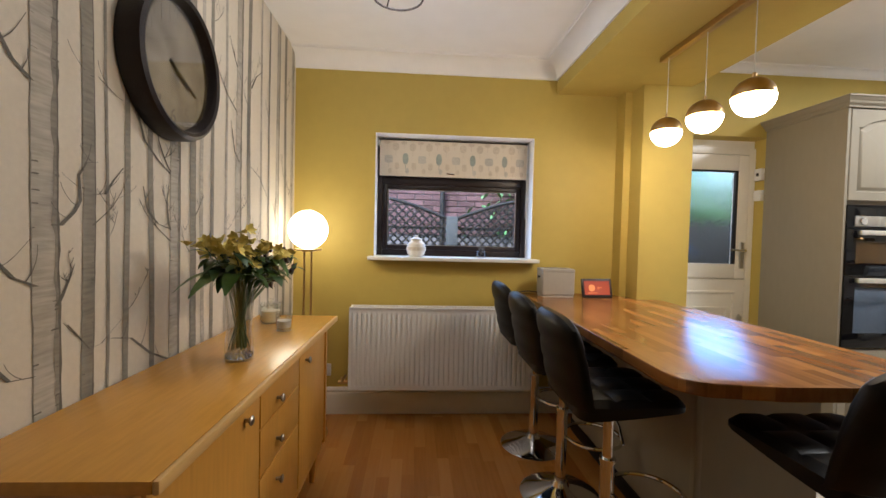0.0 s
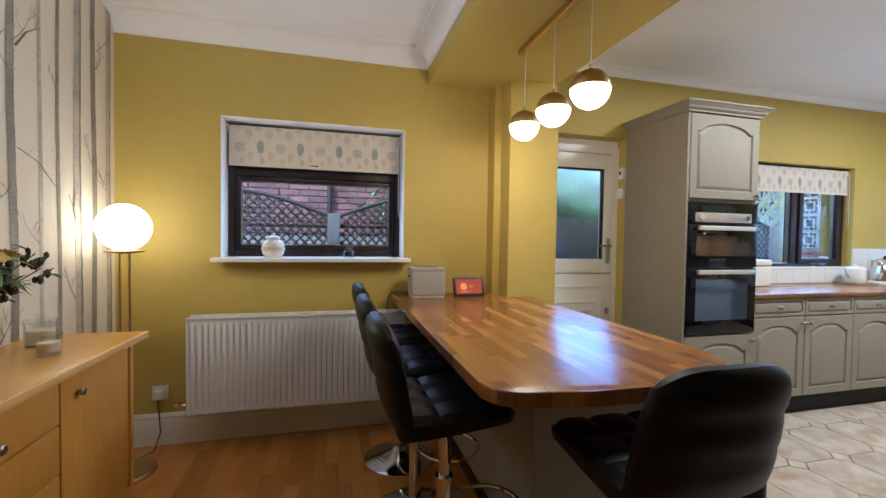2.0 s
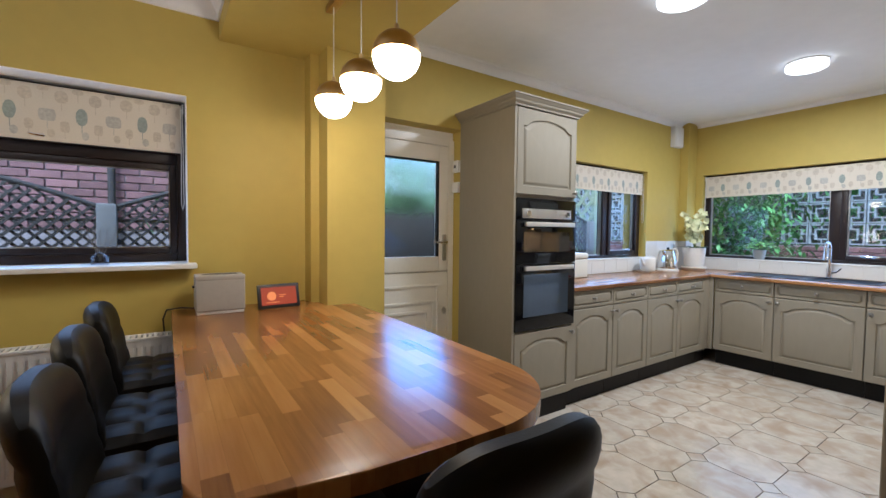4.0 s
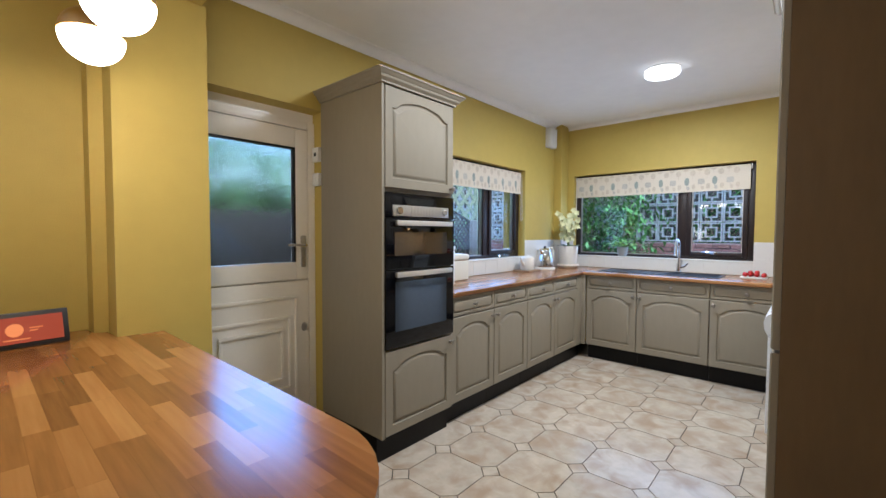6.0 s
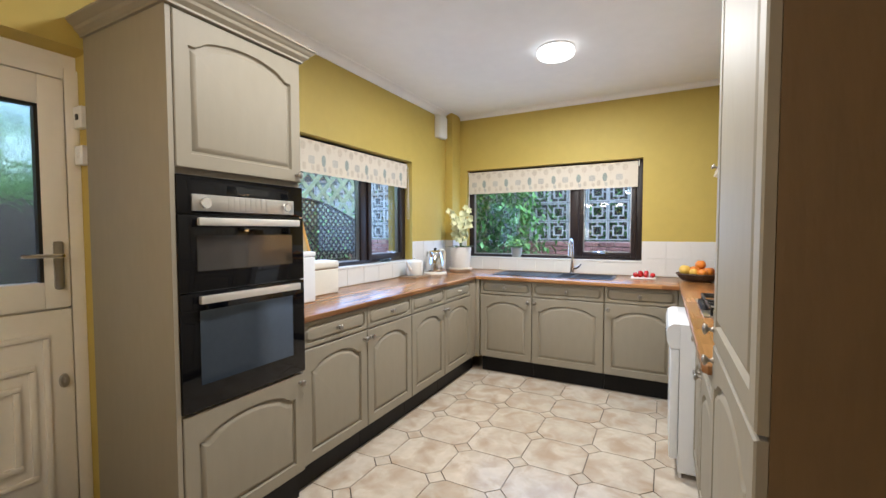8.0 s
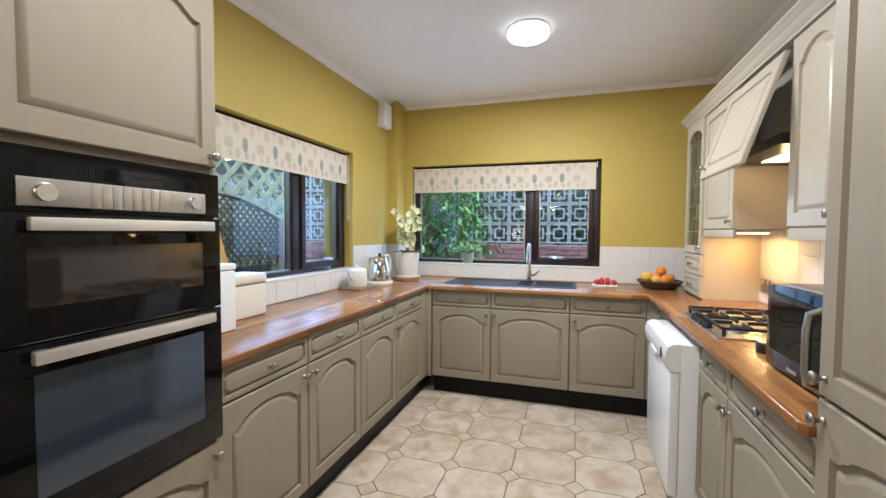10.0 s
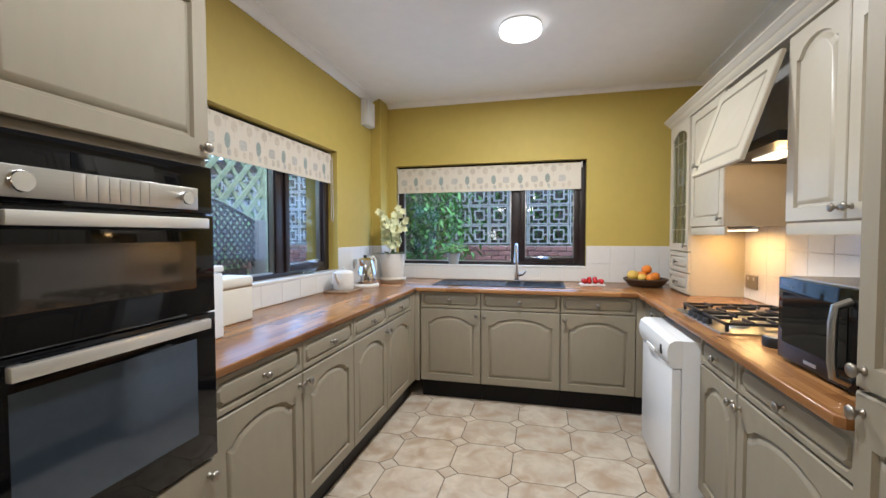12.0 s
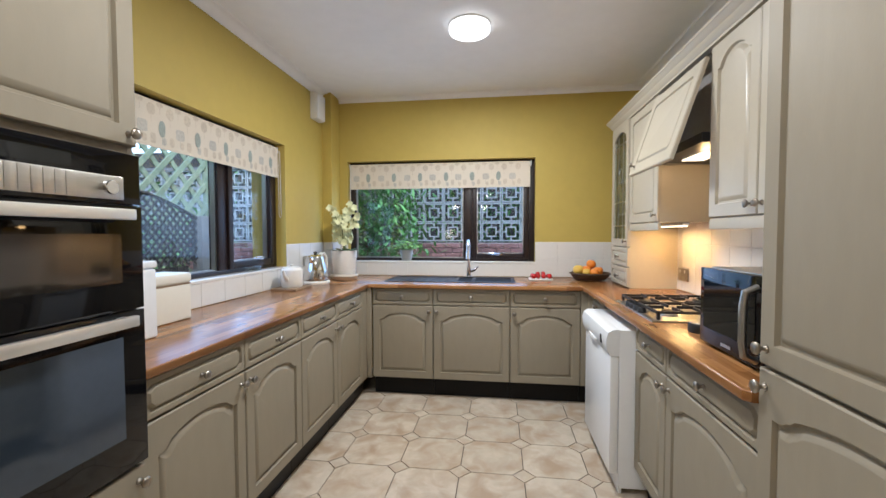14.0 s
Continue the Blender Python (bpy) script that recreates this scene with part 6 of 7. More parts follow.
def flowers():
    rng = random.Random(21)
    x, y, z = 1.56, 2.05, 0.847
    v = thing("flower_vase", pose(x, y, z) @ Matrix.Diagonal((1.28, 1.28, 1.28, 1)), "cut glass vase of yellow flowers and green leaves on the sideboard", "vase")
    prof = [(0, 0.012), (0.034, 0.012), (0.034, 0.05), (0.032, 0.08), (0.036, 0.14), (0.043, 0.19), (0.047, 0.215), (0.050, 0.215), (0.046, 0.19), (0.040, 0.14), (0.036, 0.08), (0.042, 0.045), (0.043, 0.0), (0, 0.0)]
    part("vase", lathe(bmesh.new(), [(a * 0.84, b) for a, b in prof], seg=14), clear_glass("cut_glass", (0.98, 0.985, 0.985), 0.03, 0.9, 0.10), v, "ribbed cut glass vase")
    # water fills the lower half
    part("water", lathe(bmesh.new(), [(0, 0.014), (0.0275, 0.014), (0.026, 0.08), (0.0275, 0.12), (0, 0.12)], seg=20), clear_glass("water", (0.97, 0.98, 0.97)), v, "clear water")
    foot = bmesh.new()
    for i in range(14):
        a = 2 * math.pi * i / 14
        bmesh.ops.create_icosphere(foot, subdivisions=1, radius=0.010, matrix=pose(0.027 * math.cos(a), 0.027 * math.sin(a), 0.012, 20 * i, 30 * i, 0))
    part("facets", foot, solid_glass("crystal", (1, 1, 1)), v, "sparkling cut glass foot")
    stems, leaves, dark, petals, buds = bmesh.new(), bmesh.new(), bmesh.new(), bmesh.new(), bmesh.new()
    heads = []
    for i in range(30):
        a = rng.uniform(0, 2 * math.pi)
        r = rng.uniform(0.02, 0.18)
        tip = Vector((r * math.cos(a) * 0.8, r * math.sin(a), rng.uniform(0.25, 0.335) - r * 0.25))
        foot = Vector((-0.012 * math.cos(a) + rng.uniform(-0.015, 0.015), -0.012 * math.sin(a) + rng.uniform(-0.018, 0.018), 0.03))
        neck = Vector((0.033 * math.cos(a) * rng.uniform(0.2, 1), 0.033 * math.sin(a) * rng.uniform(0.2, 1), 0.2))
        pts = [foot, foot.lerp(neck, 0.5), neck, neck.lerp(tip, 0.5) + Vector((0, 0, 0.02)), tip]
        tube(stems, pts, 0.0017, 6)
        heads.append(tip)
        for q in range(5):
            t = rng.uniform(0.4, 0.98)
            b = neck.lerp(tip, t)
            w = rng.uniform(0, 2 * math.pi)
            leaf(leaves if q % 2 else dark, b, (math.cos(w), math.sin(w), rng.uniform(-0.3, 0.7)), (0, 0, 1), rng.uniform(0.045, 0.075), rng.uniform(0.016, 0.026), 0.5)
    for k, tip in enumerate(heads):
        if tip.y > 0.03 or k % 5 == 0:
            continue
        for j in range(5):
            c = tip + Vector((rng.uniform(-0.03, 0.03), rng.uniform(-0.03, 0.03), rng.uniform(-0.01, 0.025)))
            ax = Vector((rng.uniform(-0.5, 0.9), rng.uniform(-0.9, 0.6), rng.uniform(0.1, 0.9))).normalized()
            s1 = ax.orthogonal().normalized()
            s2 = ax.cross(s1)
            for q in range(6):
                an = q * math.pi / 3
                leaf(petals, c, s1 * math.cos(an) + s2 * math.sin(an) + ax * 0.9, ax, rng.uniform(0.019, 0.028), 0.014, 0.2, 4)
    for i in range(9):
        tip = Vector((rng.uniform(-0.02, 0.08), rng.uniform(0.12, 0.22), rng.uniform(0.20, 0.29)))
        tube(stems, [(0, 0.01, 0.12), tip * 0.55 + Vector((0, 0, 0.06)), tip], 0.0018, 5)
        for j in range(5):
            c = tip + Vector((rng.uniform(-0.02, 0.02), rng.uniform(-0.04, 0.02), rng.uniform(-0.03, 0.02)))
            bmesh.ops.create_icosphere(buds, subdivisions=1, radius=rng.uniform(0.005, 0.009), matrix=Matrix.Translation(c) @ Matrix.Diagonal((1, 1, 1.5, 1)))
            leaf(dark, c, (rng.uniform(-1, 1), rng.uniform(-0.4, 1), rng.uniform(-0.2, 0.8)), (0, 0, 1), rng.uniform(0.03, 0.055), 0.012, 0.2)
    for a, ln in ((-1.9, 0.14), (-2.5, 0.13), (-1.4, 0.12), (2.8, 0.12)):
        leaf(leaves, (0.03 * math.cos(a), 0.03 * math.sin(a), 0.23), (math.cos(a), math.sin(a), 0.35), (0, 0, 1), ln, 0.040, 0.65, 8)
    part("stems", stems, STEM, v, "green stems")
    tagged(part("leaves", leaves, LEAF, v, "fresh green leaves"), kind="stuff")
    tagged(part("dark_leaves", dark, LEAF_DARK, v, "dark green leaves"), kind="stuff")
    tagged(part("blossoms", petals, PETAL_YELLOW, v, "yellow blossoms"), kind="stuff")
    tagged(part("bud_cluster", buds, surface("dark_bud", (0.05, 0.03, 0.02), 0.5), v, "small dark buds"), kind="stuff")


flowers()
SB = 0.8475
JAR = clear_glass("jar_glass", (0.975, 0.985, 0.975), 0.02, 0.9, 0.14)
WAX = surface("pale_wax", (0.72, 0.71, 0.60), 0.5, vary=0.08)
j = thing("candle_jar", pose(1.461, 2.65, SB), "glass jar candle with pale wax and a glass lid", "candle")
part("jar", lathe(bmesh.new(), [(0, 0), (0.046, 0), (0.048, 0.004), (0.048, 0.085), (0.045, 0.085), (0.045, 0.006), (0, 0.006)], seg=32), JAR, j, "clear glass jar")
part("wax", lathe(bmesh.new(), [(0, 0.008), (0.0435, 0.008), (0.0435, 0.06), (0, 0.06)], seg=32), WAX, j, "pale green wax")
part("lid", lathe(bmesh.new(), [(0, 0.087), (0.05, 0.087), (0.05, 0.097), (0.012, 0.10), (0.016, 0.118), (0, 0.12)], seg=32), JAR, j, "glass lid")
j = thing("candle_glass", pose(1.575, 2.49, SB), "small clear candle glass on the sideboard", "candle")
part("glass", lathe(bmesh.new(), [(0, 0), (0.034, 0), (0.037, 0.075), (0.0345, 0.075), (0.031, 0.012), (0, 0.012)], seg=28), JAR, j, "clear tumbler")
part("wax", lathe(bmesh.new(), [(0, 0.014), (0.030, 0.014), (0.0315, 0.045), (0, 0.045)], seg=28), surface("white_wax", (0.7, 0.69, 0.66), 0.5), j, "white wax")

# on the dining window board
ja = thing("ginger_jar", pose(2.163, 3.60, 1.137), "white glazed jar with a small printed band", "jar")
part("body", lathe(bmesh.new(), [(0, 0), (0.045, 0), (0.062, 0.02), (0.070, 0.055), (0.060, 0.095), (0.042, 0.112), (0.042, 0.122), (0, 0.122)], seg=36), CERAMIC, ja)
part("printed_band", lathe(bmesh.new(), [(0.0708, 0.045), (0.0712, 0.055), (0.0695, 0.068)], seg=14), INK_TAN, ja, "tan printed band")
part("lid", lathe(bmesh.new(), [(0.044, 0.122), (0.046, 0.128), (0.02, 0.138), (0.008, 0.142), (0.011, 0.154), (0, 0.158)], seg=28), CERAMIC, ja, "domed lid")
rd = thing("reed_diffuser", pose(2.637, 3.60, 1.137), "small glass reed diffuser with dark reeds", "diffuser")
part("bottle", lathe(bmesh.new(), [(0, 0), (0.034, 0), (0.036, 0.01), (0.03, 0.022), (0.036, 0.034), (0.02, 0.05), (0.014, 0.06), (0.012, 0.06), (0, 0.055)], seg=24), clear_glass("diffuser_glass", (0.7, 0.73, 0.78)), rd, "faceted glass bottle")
for i, (a, b) in enumerate(((-0.05, 0.01), (-0.025, -0.015), (0.0, 0.02), (0.035, -0.01), (0.07, 0.01))):
    part("reed", tube(bmesh.new(), [(0, 0, 0.02), (a, b, 0.17)], 0.0018, 5), TWIG, rd, "thin dark reed")

# on the bar
sp = thing("bread_toaster", pose(3.133, 3.41, BAR_TOP), "light grey boxy toaster on the bar against the wall", "toaster")
GREY_CASE = surface("light_grey_casing", (0.42, 0.40, 0.36), 0.42, 0.2, vary=0.05, bump=0.05)
part("body", a_box(-0.112, -0.072, 0.014, 0.112, 0.072, 0.178, 0.014, seg=3), GREY_CASE, sp, "light grey casing")
part("foot_band", a_box(-0.106, -0.066, 0.0, 0.106, 0.066, 0.014, 0.003), surface("pale_grey_plastic", (0.5, 0.48, 0.44), 0.4), sp)
part("top_plate", a_box(-0.112, -0.074, 0.170, 0.112, 0.074, 0.196, 0.010, seg=3), GREY_CASE, sp, "rounded top plate")
part("lever", a_box(-0.122, -0.012, 0.13, -0.110, 0.012, 0.142, 0.003), BLACK_PLASTIC, sp, "side lever")
part("slot", a_box(-0.08, -0.03, 0.1955, 0.08, -0.012, 0.1972), BLACK_PLASTIC, sp)
part("slot", a_box(-0.08, 0.012, 0.1955, 0.08, 0.03, 0.1972), BLACK_PLASTIC, sp)
part("power_lead", tube(bmesh.new(), [(-0.11, 0.05, 0.02), (-0.17, 0.07, 0.025), (-0.23, 0.06, 0.02), (-0.245, 0.10, -0.03), (-0.24, 0.14, -0.12)], 0.004, 8), BLACK_PLASTIC, sp, "black power lead")

td = thing("smart_display", pose(3.42, 3.37, BAR_TOP, 0, 0, 6), "black tabletop display showing an orange screen", "display")
bm = a_box(-0.112, -0.006, 0.0, 0.112, 0.008, 0.132, 0.006)
bmesh.ops.transform(bm, matrix=Matrix.Rotation(radians(-14), 4, "X"), verts=bm.verts)
part("casing", bm, BLACK_PLASTIC, td, "black casing")
bm = a_box(-0.094, -0.0075, 0.018, 0.094, -0.0055, 0.114)
bmesh.ops.transform(bm, matrix=Matrix.Rotation(radians(-14), 4, "X"), verts=bm.verts)
scr = part("screen", bm, glowing("orange_screen", (0.085, 0.009, 0.002), 1.0, 0.01), td, "glowing orange screen")
pale = glowing("pale_screen_mark", (0.22, 0.06, 0.015), 1.0, 0.01)
bm = lathe(bmesh.new(), [(0, 0), (0.024, 0), (0.024, 0.001), (0, 0.001)], seg=24)
bmesh.ops.transform(bm, matrix=Matrix.Rotation(radians(-14), 4, "X") @ pose(-0.04, -0.0078, 0.066, 90), verts=bm.verts)
part("round_mark", bm, pale, scr, "pale round mark")
for z, w in ((0.068, 0.036), (0.058, 0.022), (0.03, 0.07)):
    bm = a_box(0.0 if z > 0.05 else -0.07, -0.0086, z, w if z > 0.05 else -0.07 + w, -0.0076, z + 0.004)
    bmesh.ops.transform(bm, matrix=Matrix.Rotation(radians(-14), 4, "X"), verts=bm.verts)
    part("text_bar", bm, pale, scr, "unreadable line of text")
part("stand", prism(bmesh.new(), [(0.005, 0.0), (0.08, 0.0), (0.03, 0.09)], -0.07, 0.07, m=pose(0, 0, 0, 90, 0, 90)), BLACK_PLASTIC, td, "wedge stand")

# socket and lead beside the radiator
sk = thing("wall_socket", pose(1.532, N, 0.316), "single wall socket with a plug and trailing lead", "socket")
part("plate", a_box(-0.043, -0.010, -0.043, 0.043, 0.0, 0.043, 0.002), WHITE_PLASTIC, sk)
part("plug", a_box(-0.022, -0.045, -0.03, 0.022, -0.010, 0.02, 0.005), WHITE_PLASTIC, sk, "white plug")
part("lead", tube(bmesh.new(), [(0, -0.04, -0.02), (0.01, -0.05, -0.12), (0.02, -0.06, -0.22), (0.0, -0.10, -0.306), (-0.06, -0.2, -0.311), (-0.07, -0.30, -0.311)], 0.0035, 8), BLACK_PLASTIC, sk, "dark lead")

# hanging ceiling light of the dining area
dl = thing("ceiling_pendant", pose(2.07, 2.2, DINING_CEIL), "small ceiling light with a dark wire ring", "lamp")
part("rose", lathe(bmesh.new(), [(0, 0), (0.05, 0), (0.05, -0.012), (0.02, -0.03), (0, -0.03)], seg=28), WHITE_PLASTIC, dl, "white ceiling rose")
part("flex", tube(bmesh.new(), [(0, 0, -0.02), (0, 0, -0.24)], 0.003, 8), WHITE_PLASTIC, dl)
part("ring", tube(bmesh.new(), [(0.095 * math.cos(a), 0.095 * math.sin(a), -0.36) for a in (2 * math.pi * i / 40 for i in range(41))], 0.004, 8, caps=False), DARK_RIM, dl, "dark wire ring")
for i in range(3):
    a = i * 2.094
    part("wire", tube(bmesh.new(), [(0.012 * math.cos(a), 0.012 * math.sin(a), -0.24), (0.095 * math.cos(a), 0.095 * math.sin(a), -0.36)], 0.003, 6), DARK_RIM, dl, "dark wire")
# the bulb's glow is added, to go with the fill lamp below
g = part("bulb", lathe(bmesh.new(), [(0, -0.235), (0.014, -0.24), (0.032, -0.285), (0.03, -0.31), (0, -0.325)], seg=24), glowing("bulb_with_added_glow", (1.0, 0.9, 0.78), 1.8), dl, "bulb with an added glow")
g.visible_shadow = False
# added fill lamp, in place of unseen daylight from the room's rear
point_lamp("dining_fill", (2.07, 2.2, DINING_CEIL - 0.30), 3.6, (1.0, 0.93, 0.84), 0.05)


# ---- birch wallpaper ----
def birch_print():
    rng = random.Random(14)
    trunks, pale, twigs = bmesh.new(), bmesh.new(), bmesh.new()
    x = W + 0.0012

    def strip(bm, pts, widths, dx):
        rows = [(bm.verts.new((x + dx, y - w / 2, z)), bm.verts.new((x + dx, y + w / 2, z))) for (y, z), w in zip(pts, widths)]
        for a, b in zip(rows, rows[1:]):
            bm.faces.new((a[0], a[1], b[1], b[0]))

    def branch(y, z, side, length, width, depth=0):
        pts, ws = [(y, z)], [width]
        ang = rng.uniform(0.6, 1.25)
        for i in range(7):
            t = (i + 1) / 7
            ang -= rng.uniform(-0.05, 0.22)
            yy, zz = pts[-1]
            pts.append((yy + side * math.sin(ang) * length / 7, min(zz + math.cos(ang) * length / 7, DINING_CEIL - 0.01)))
            ws.append(max(width * (1 - t * 0.85), 0.002))
        strip(twigs, pts, ws, 0.0009 + 0.0002 * depth)
        if depth < 2:
            for k in range(2 if depth else 3):
                i = rng.randrange(2, 7)
                branch(*pts[i], rng.choice((-side, side)), length * rng.uniform(0.3, 0.55), ws[i] * 0.8, depth + 1)

    # the trunks that stand in the clear, then more of the same towards the room's far end
    col = [(1.611, 0.074, 0), (1.735, 0.042, 0.3), (1.802, 0.011, 0.2), (1.880, 0.024, 0.3), (1.995, 0.026, 0.4), (2.127, 0.063, 0), (2.247, 0.042, 0.2), (2.318, 0.028, 0.8), (2.397, 0.029, 0.3),
           (2.525, 0.024, 0.8), (2.66, 0.066, 0), (2.778, 0.042, 0.3), (2.944, 0.025, 0.7), (3.066, 0.027, 0.3), (3.218, 0.058, 0), (3.36, 0.044, 0.3), (3.507, 0.048, 0.8)]
    y = -1.6
    while y < 1.38:
        w = rng.choice((0.02, 0.026, 0.032, 0.04, 0.055, 0.075))
        col.append((y, w, rng.random()))
        y += rng.uniform(0.09, 0.15)
    limbs = [[(1.575, 1.61), (1.53, 1.64), (1.49, 1.70), (1.485, 1.76)], [(1.65, 1.29), (1.69, 1.325), (1.71, 1.355), (1.705, 1.42), (1.73, 1.455), (1.77, 1.462)], [(2.10, 1.48), (2.03, 1.515), (1.96, 1.565), (1.925, 1.65), (1.84, 1.66), (1.77, 1.69), (1.68, 1.69)],
             [(2.095, 1.29), (2.03, 1.305), (1.975, 1.35), (1.955, 1.42)], [(1.75, 1.375), (1.795, 1.38), (1.825, 1.42), (1.865, 1.462)], [(2.63, 1.85), (2.53, 1.90), (2.46, 1.96), (2.41, 2.02)],
             [(2.10, 0.83), (1.99, 0.885), (1.90, 0.955), (1.82, 0.975), (1.74, 0.965), (1.67, 1.045)], [(1.585, 1.15), (1.53, 1.175), (1.48, 1.23), (1.47, 1.30)], [(1.58, 0.945), (1.52, 0.955), (1.46, 1.03)], [(2.66, 1.62), (2.61, 1.66), (2.58, 1.76)], [(2.80, 2.02), (2.86, 2.10), (2.95, 2.16)], [(2.80, 1.62), (2.93, 1.58), (3.05, 1.48)]]
    for pts in limbs:
        thick = [max(0.013 * (1 - 0.75 * k / (len(pts) - 1)), 0.004) for k in range(len(pts))]
        strip(twigs, pts, [t * 1.25 for t in thick], 0.0011)
        for (a, b), (c, d) in zip(pts, pts[1:]):
            branch((a + c) / 2, (b + d) / 2, rng.choice((-1, 1)), rng.uniform(0.05, 0.10), 0.004, 2)
    for yc, w, kind in col:
        pts, ws = [], []
        sway, ph = rng.uniform(0.002, 0.008), rng.uniform(0, 6)
        for i in range(70):
            z = 0.16 + (DINING_CEIL - 0.165) * i / 69
            pts.append((yc + sway * math.sin(i * 0.14 + ph) + rng.uniform(-0.001, 0.001), z))
            ws.append(w * (1.06 - 0.12 * i / 69) * rng.uniform(0.97, 1.03))
        bm = trunks if 0 < kind < 0.45 else pale
        strip(bm, pts, ws, 0.0004 if 0 < kind < 0.45 else 0.0)
        strip(trunks, [(a - ww * 0.48, z) for (a, z), ww in zip(pts, ws)], [ww * rng.uniform(0.01, 0.06) for ww in ws], 0.0005)
        if w > 0.03:
            shade = [ww * rng.uniform(0.16, 0.30) for ww in ws]
            strip(trunks, [(a + ww * 0.5 - sh / 2, z) for (a, z), ww, sh in zip(pts, ws, shade)], shade, 0.0006)
            strip(twigs, [(a + ww * 0.47, z) for (a, z), ww in zip(pts, ws)], [ww * rng.uniform(0.04, 0.12) for ww in ws], 0.0008)
            for b in range(rng.randrange(1, 3)):
                sd = rng.choice((-1, 1))
                branch(yc + sd * w * 0.4, rng.uniform(0.7, 2.3), sd, rng.uniform(0.10, 0.22), w * 0.15)
            for b in range(60):
                z = rng.uniform(0.3, 2.5)
                hw = rng.uniform(0.1, 0.35) * w
                yy = yc + rng.choice((-1, 1)) * (w * 0.5 - hw * 0.5)
                strip(twigs, [(yy, z), (yy, z + rng.uniform(0.001, 0.004))], [hw, hw * 0.8], 0.0012)
        sd = rng.choice((-1, 1))
        branch(yc + sd * w * 0.4, rng.uniform(0.9, 2.3), sd, rng.uniform(0.08, 0.18), w * 0.2)
    for name, bm, mt in (("birch_trunks", trunks, BARK), ("pale_birch_trunks", pale, BARK_PALE), ("birch_twigs", twigs, TWIG)):
        ob = tagged(part(name, bm, mt, wall_west, "birch print of the wallpaper"), kind="stuff")


birch_print()


# ---- outside ----
PAVING = surface("paving", (0.20, 0.18, 0.16), 0.8, vary=0.3, grain=3, blotch=0.5, bump=0.2, bump_scale=30)
structure("ground", a_box(-200, -200, -0.30, 200, 200, -0.22), PAVING, "grey garden paving", "ground")
BRICK = surface("red_brick", (0.20, 0.105, 0.10), 0.85, vary=0.25, grain=30, blotch=4, bump=0.5, bump_scale=90, rand=0.28)
MORTAR = surface("pale_mortar", (0.25, 0.225, 0.22), 0.9, vary=0.15, bump=0.3)
FENCE = surface("dark_fence_wood", (0.035, 0.032, 0.03), 0.8, vary=0.35, grain=20, bump=0.3, stretch=(1, 1, 0.3))
TRELLIS = surface("weathered_trellis", (0.20, 0.25, 0.17), 0.85, vary=0.35, grain=20, blotch=3, bump=0.3)
CONCRETE = surface("grey_concrete", (0.17, 0.17, 0.165), 0.9, vary=0.2, grain=20, bump=0.3)
BLOCK = surface("pale_screen_block", (0.27, 0.30, 0.31), 0.9, vary=0.2, grain=15, blotch=3, bump=0.3, rand=0.08)
IVY = surface("ivy_leaf", (0.09, 0.24, 0.06), 0.5, vary=0.45, grain=6, blotch=2, bump=0.1)
HEDGE = surface("hedge_leaf", (0.16, 0.33, 0.12), 0.55, vary=0.45, grain=6, blotch=2, bump=0.1)
structure("mortar_wall_north", a_box(-3.0, 6.03, -0.22, 3.95, 6.25, 3.6), MORTAR, "mortar bed of the neighbouring brick wall", "wall")
house = thing("brick_wall", pose(0, 6.02, 0), "weathered red brick wall of the neighbouring house", "wall")


def lattice(bm, x0, x1, z0, top, gap, width, depth, fit_y=0.0):
    """Crossed slats clipped between z0 and top(x)."""
    lo = x0 - 3.0
    for sgn, dy in ((1, 0.0), (-1, depth)):
        c = lo
        while c < x1 + 3.0:
            prev = None
            n = 60
            pts = []
            for i in range(n + 1):
                xx = x0 + (x1 - x0) * i / n
                z = z0 + (xx - c) * sgn
                if z0 <= z <= top(xx):
                    pts.append((xx, z))
            if len(pts) > 1:
                (xa, za), (xb, zb) = pts[0], pts[-1]
                d = Vector((xb - xa, zb - za)).normalized() * width / 2
                q = Vector((-d.y, d.x))
                vs = [(xa - q.x, za - q.y), (xa + q.x, za + q.y), (xb + q.x, zb + q.y), (xb - q.x, zb - q.y)]
                f = [bm.verts.new((a, fit_y + dy, b)) for a, b in vs]
                g = [bm.verts.new((a, fit_y + dy + depth * 0.9, b)) for a, b in vs]
                bm.faces.new(f)
                bm.faces.new(g[::-1])
                for i in range(4):
                    bm.faces.new((f[i], f[(i + 1) % 4], g[(i + 1) % 4], g[i]))
            c += gap


def fence_panel(x0, x1, y):
    f = thing("trellis_fence_panel", pose(0, y, -0.22), "dark stained fence panel with a dipped lattice top", "fence", "garden fence panels")
    mid = (x0 + x1) / 2

    def top(x):
        u = (x - mid) / ((x1 - x0) / 2)
        return 1.70 + 0.22 * math.cos(u * math.pi / 2)

    for i in range(int((x1 - x0) / 0.15)):
        a = x0 + 0.02 + i * 0.15
        part("board", a_box(a, 0.03, 0.05, min(a + 0.145, x1), 0.05, 1.22, 0.003), FENCE, f)
    bm = bmesh.new()
    lattice(bm, x0, x1, 1.22, top, 0.085, 0.020, 0.012, 0.0)
    tagged(part("lattice", bm, FENCE, f, "diamond lattice of thin slats"), kind="stuff")
    pts = [(x0 + (x1 - x0) * i / 20, 0.012, top(x0 + (x1 - x0) * i / 20)) for i in range(21)]
    part("top_rail", tube(bmesh.new(), pts, 0.018, 8), FENCE, f, "curved top rail")
    part("mid_rail", a_box(x0, 0.026, 1.585, x1, 0.045, 1.61, 0.004), CONCRETE, f, "pale weathered rail")


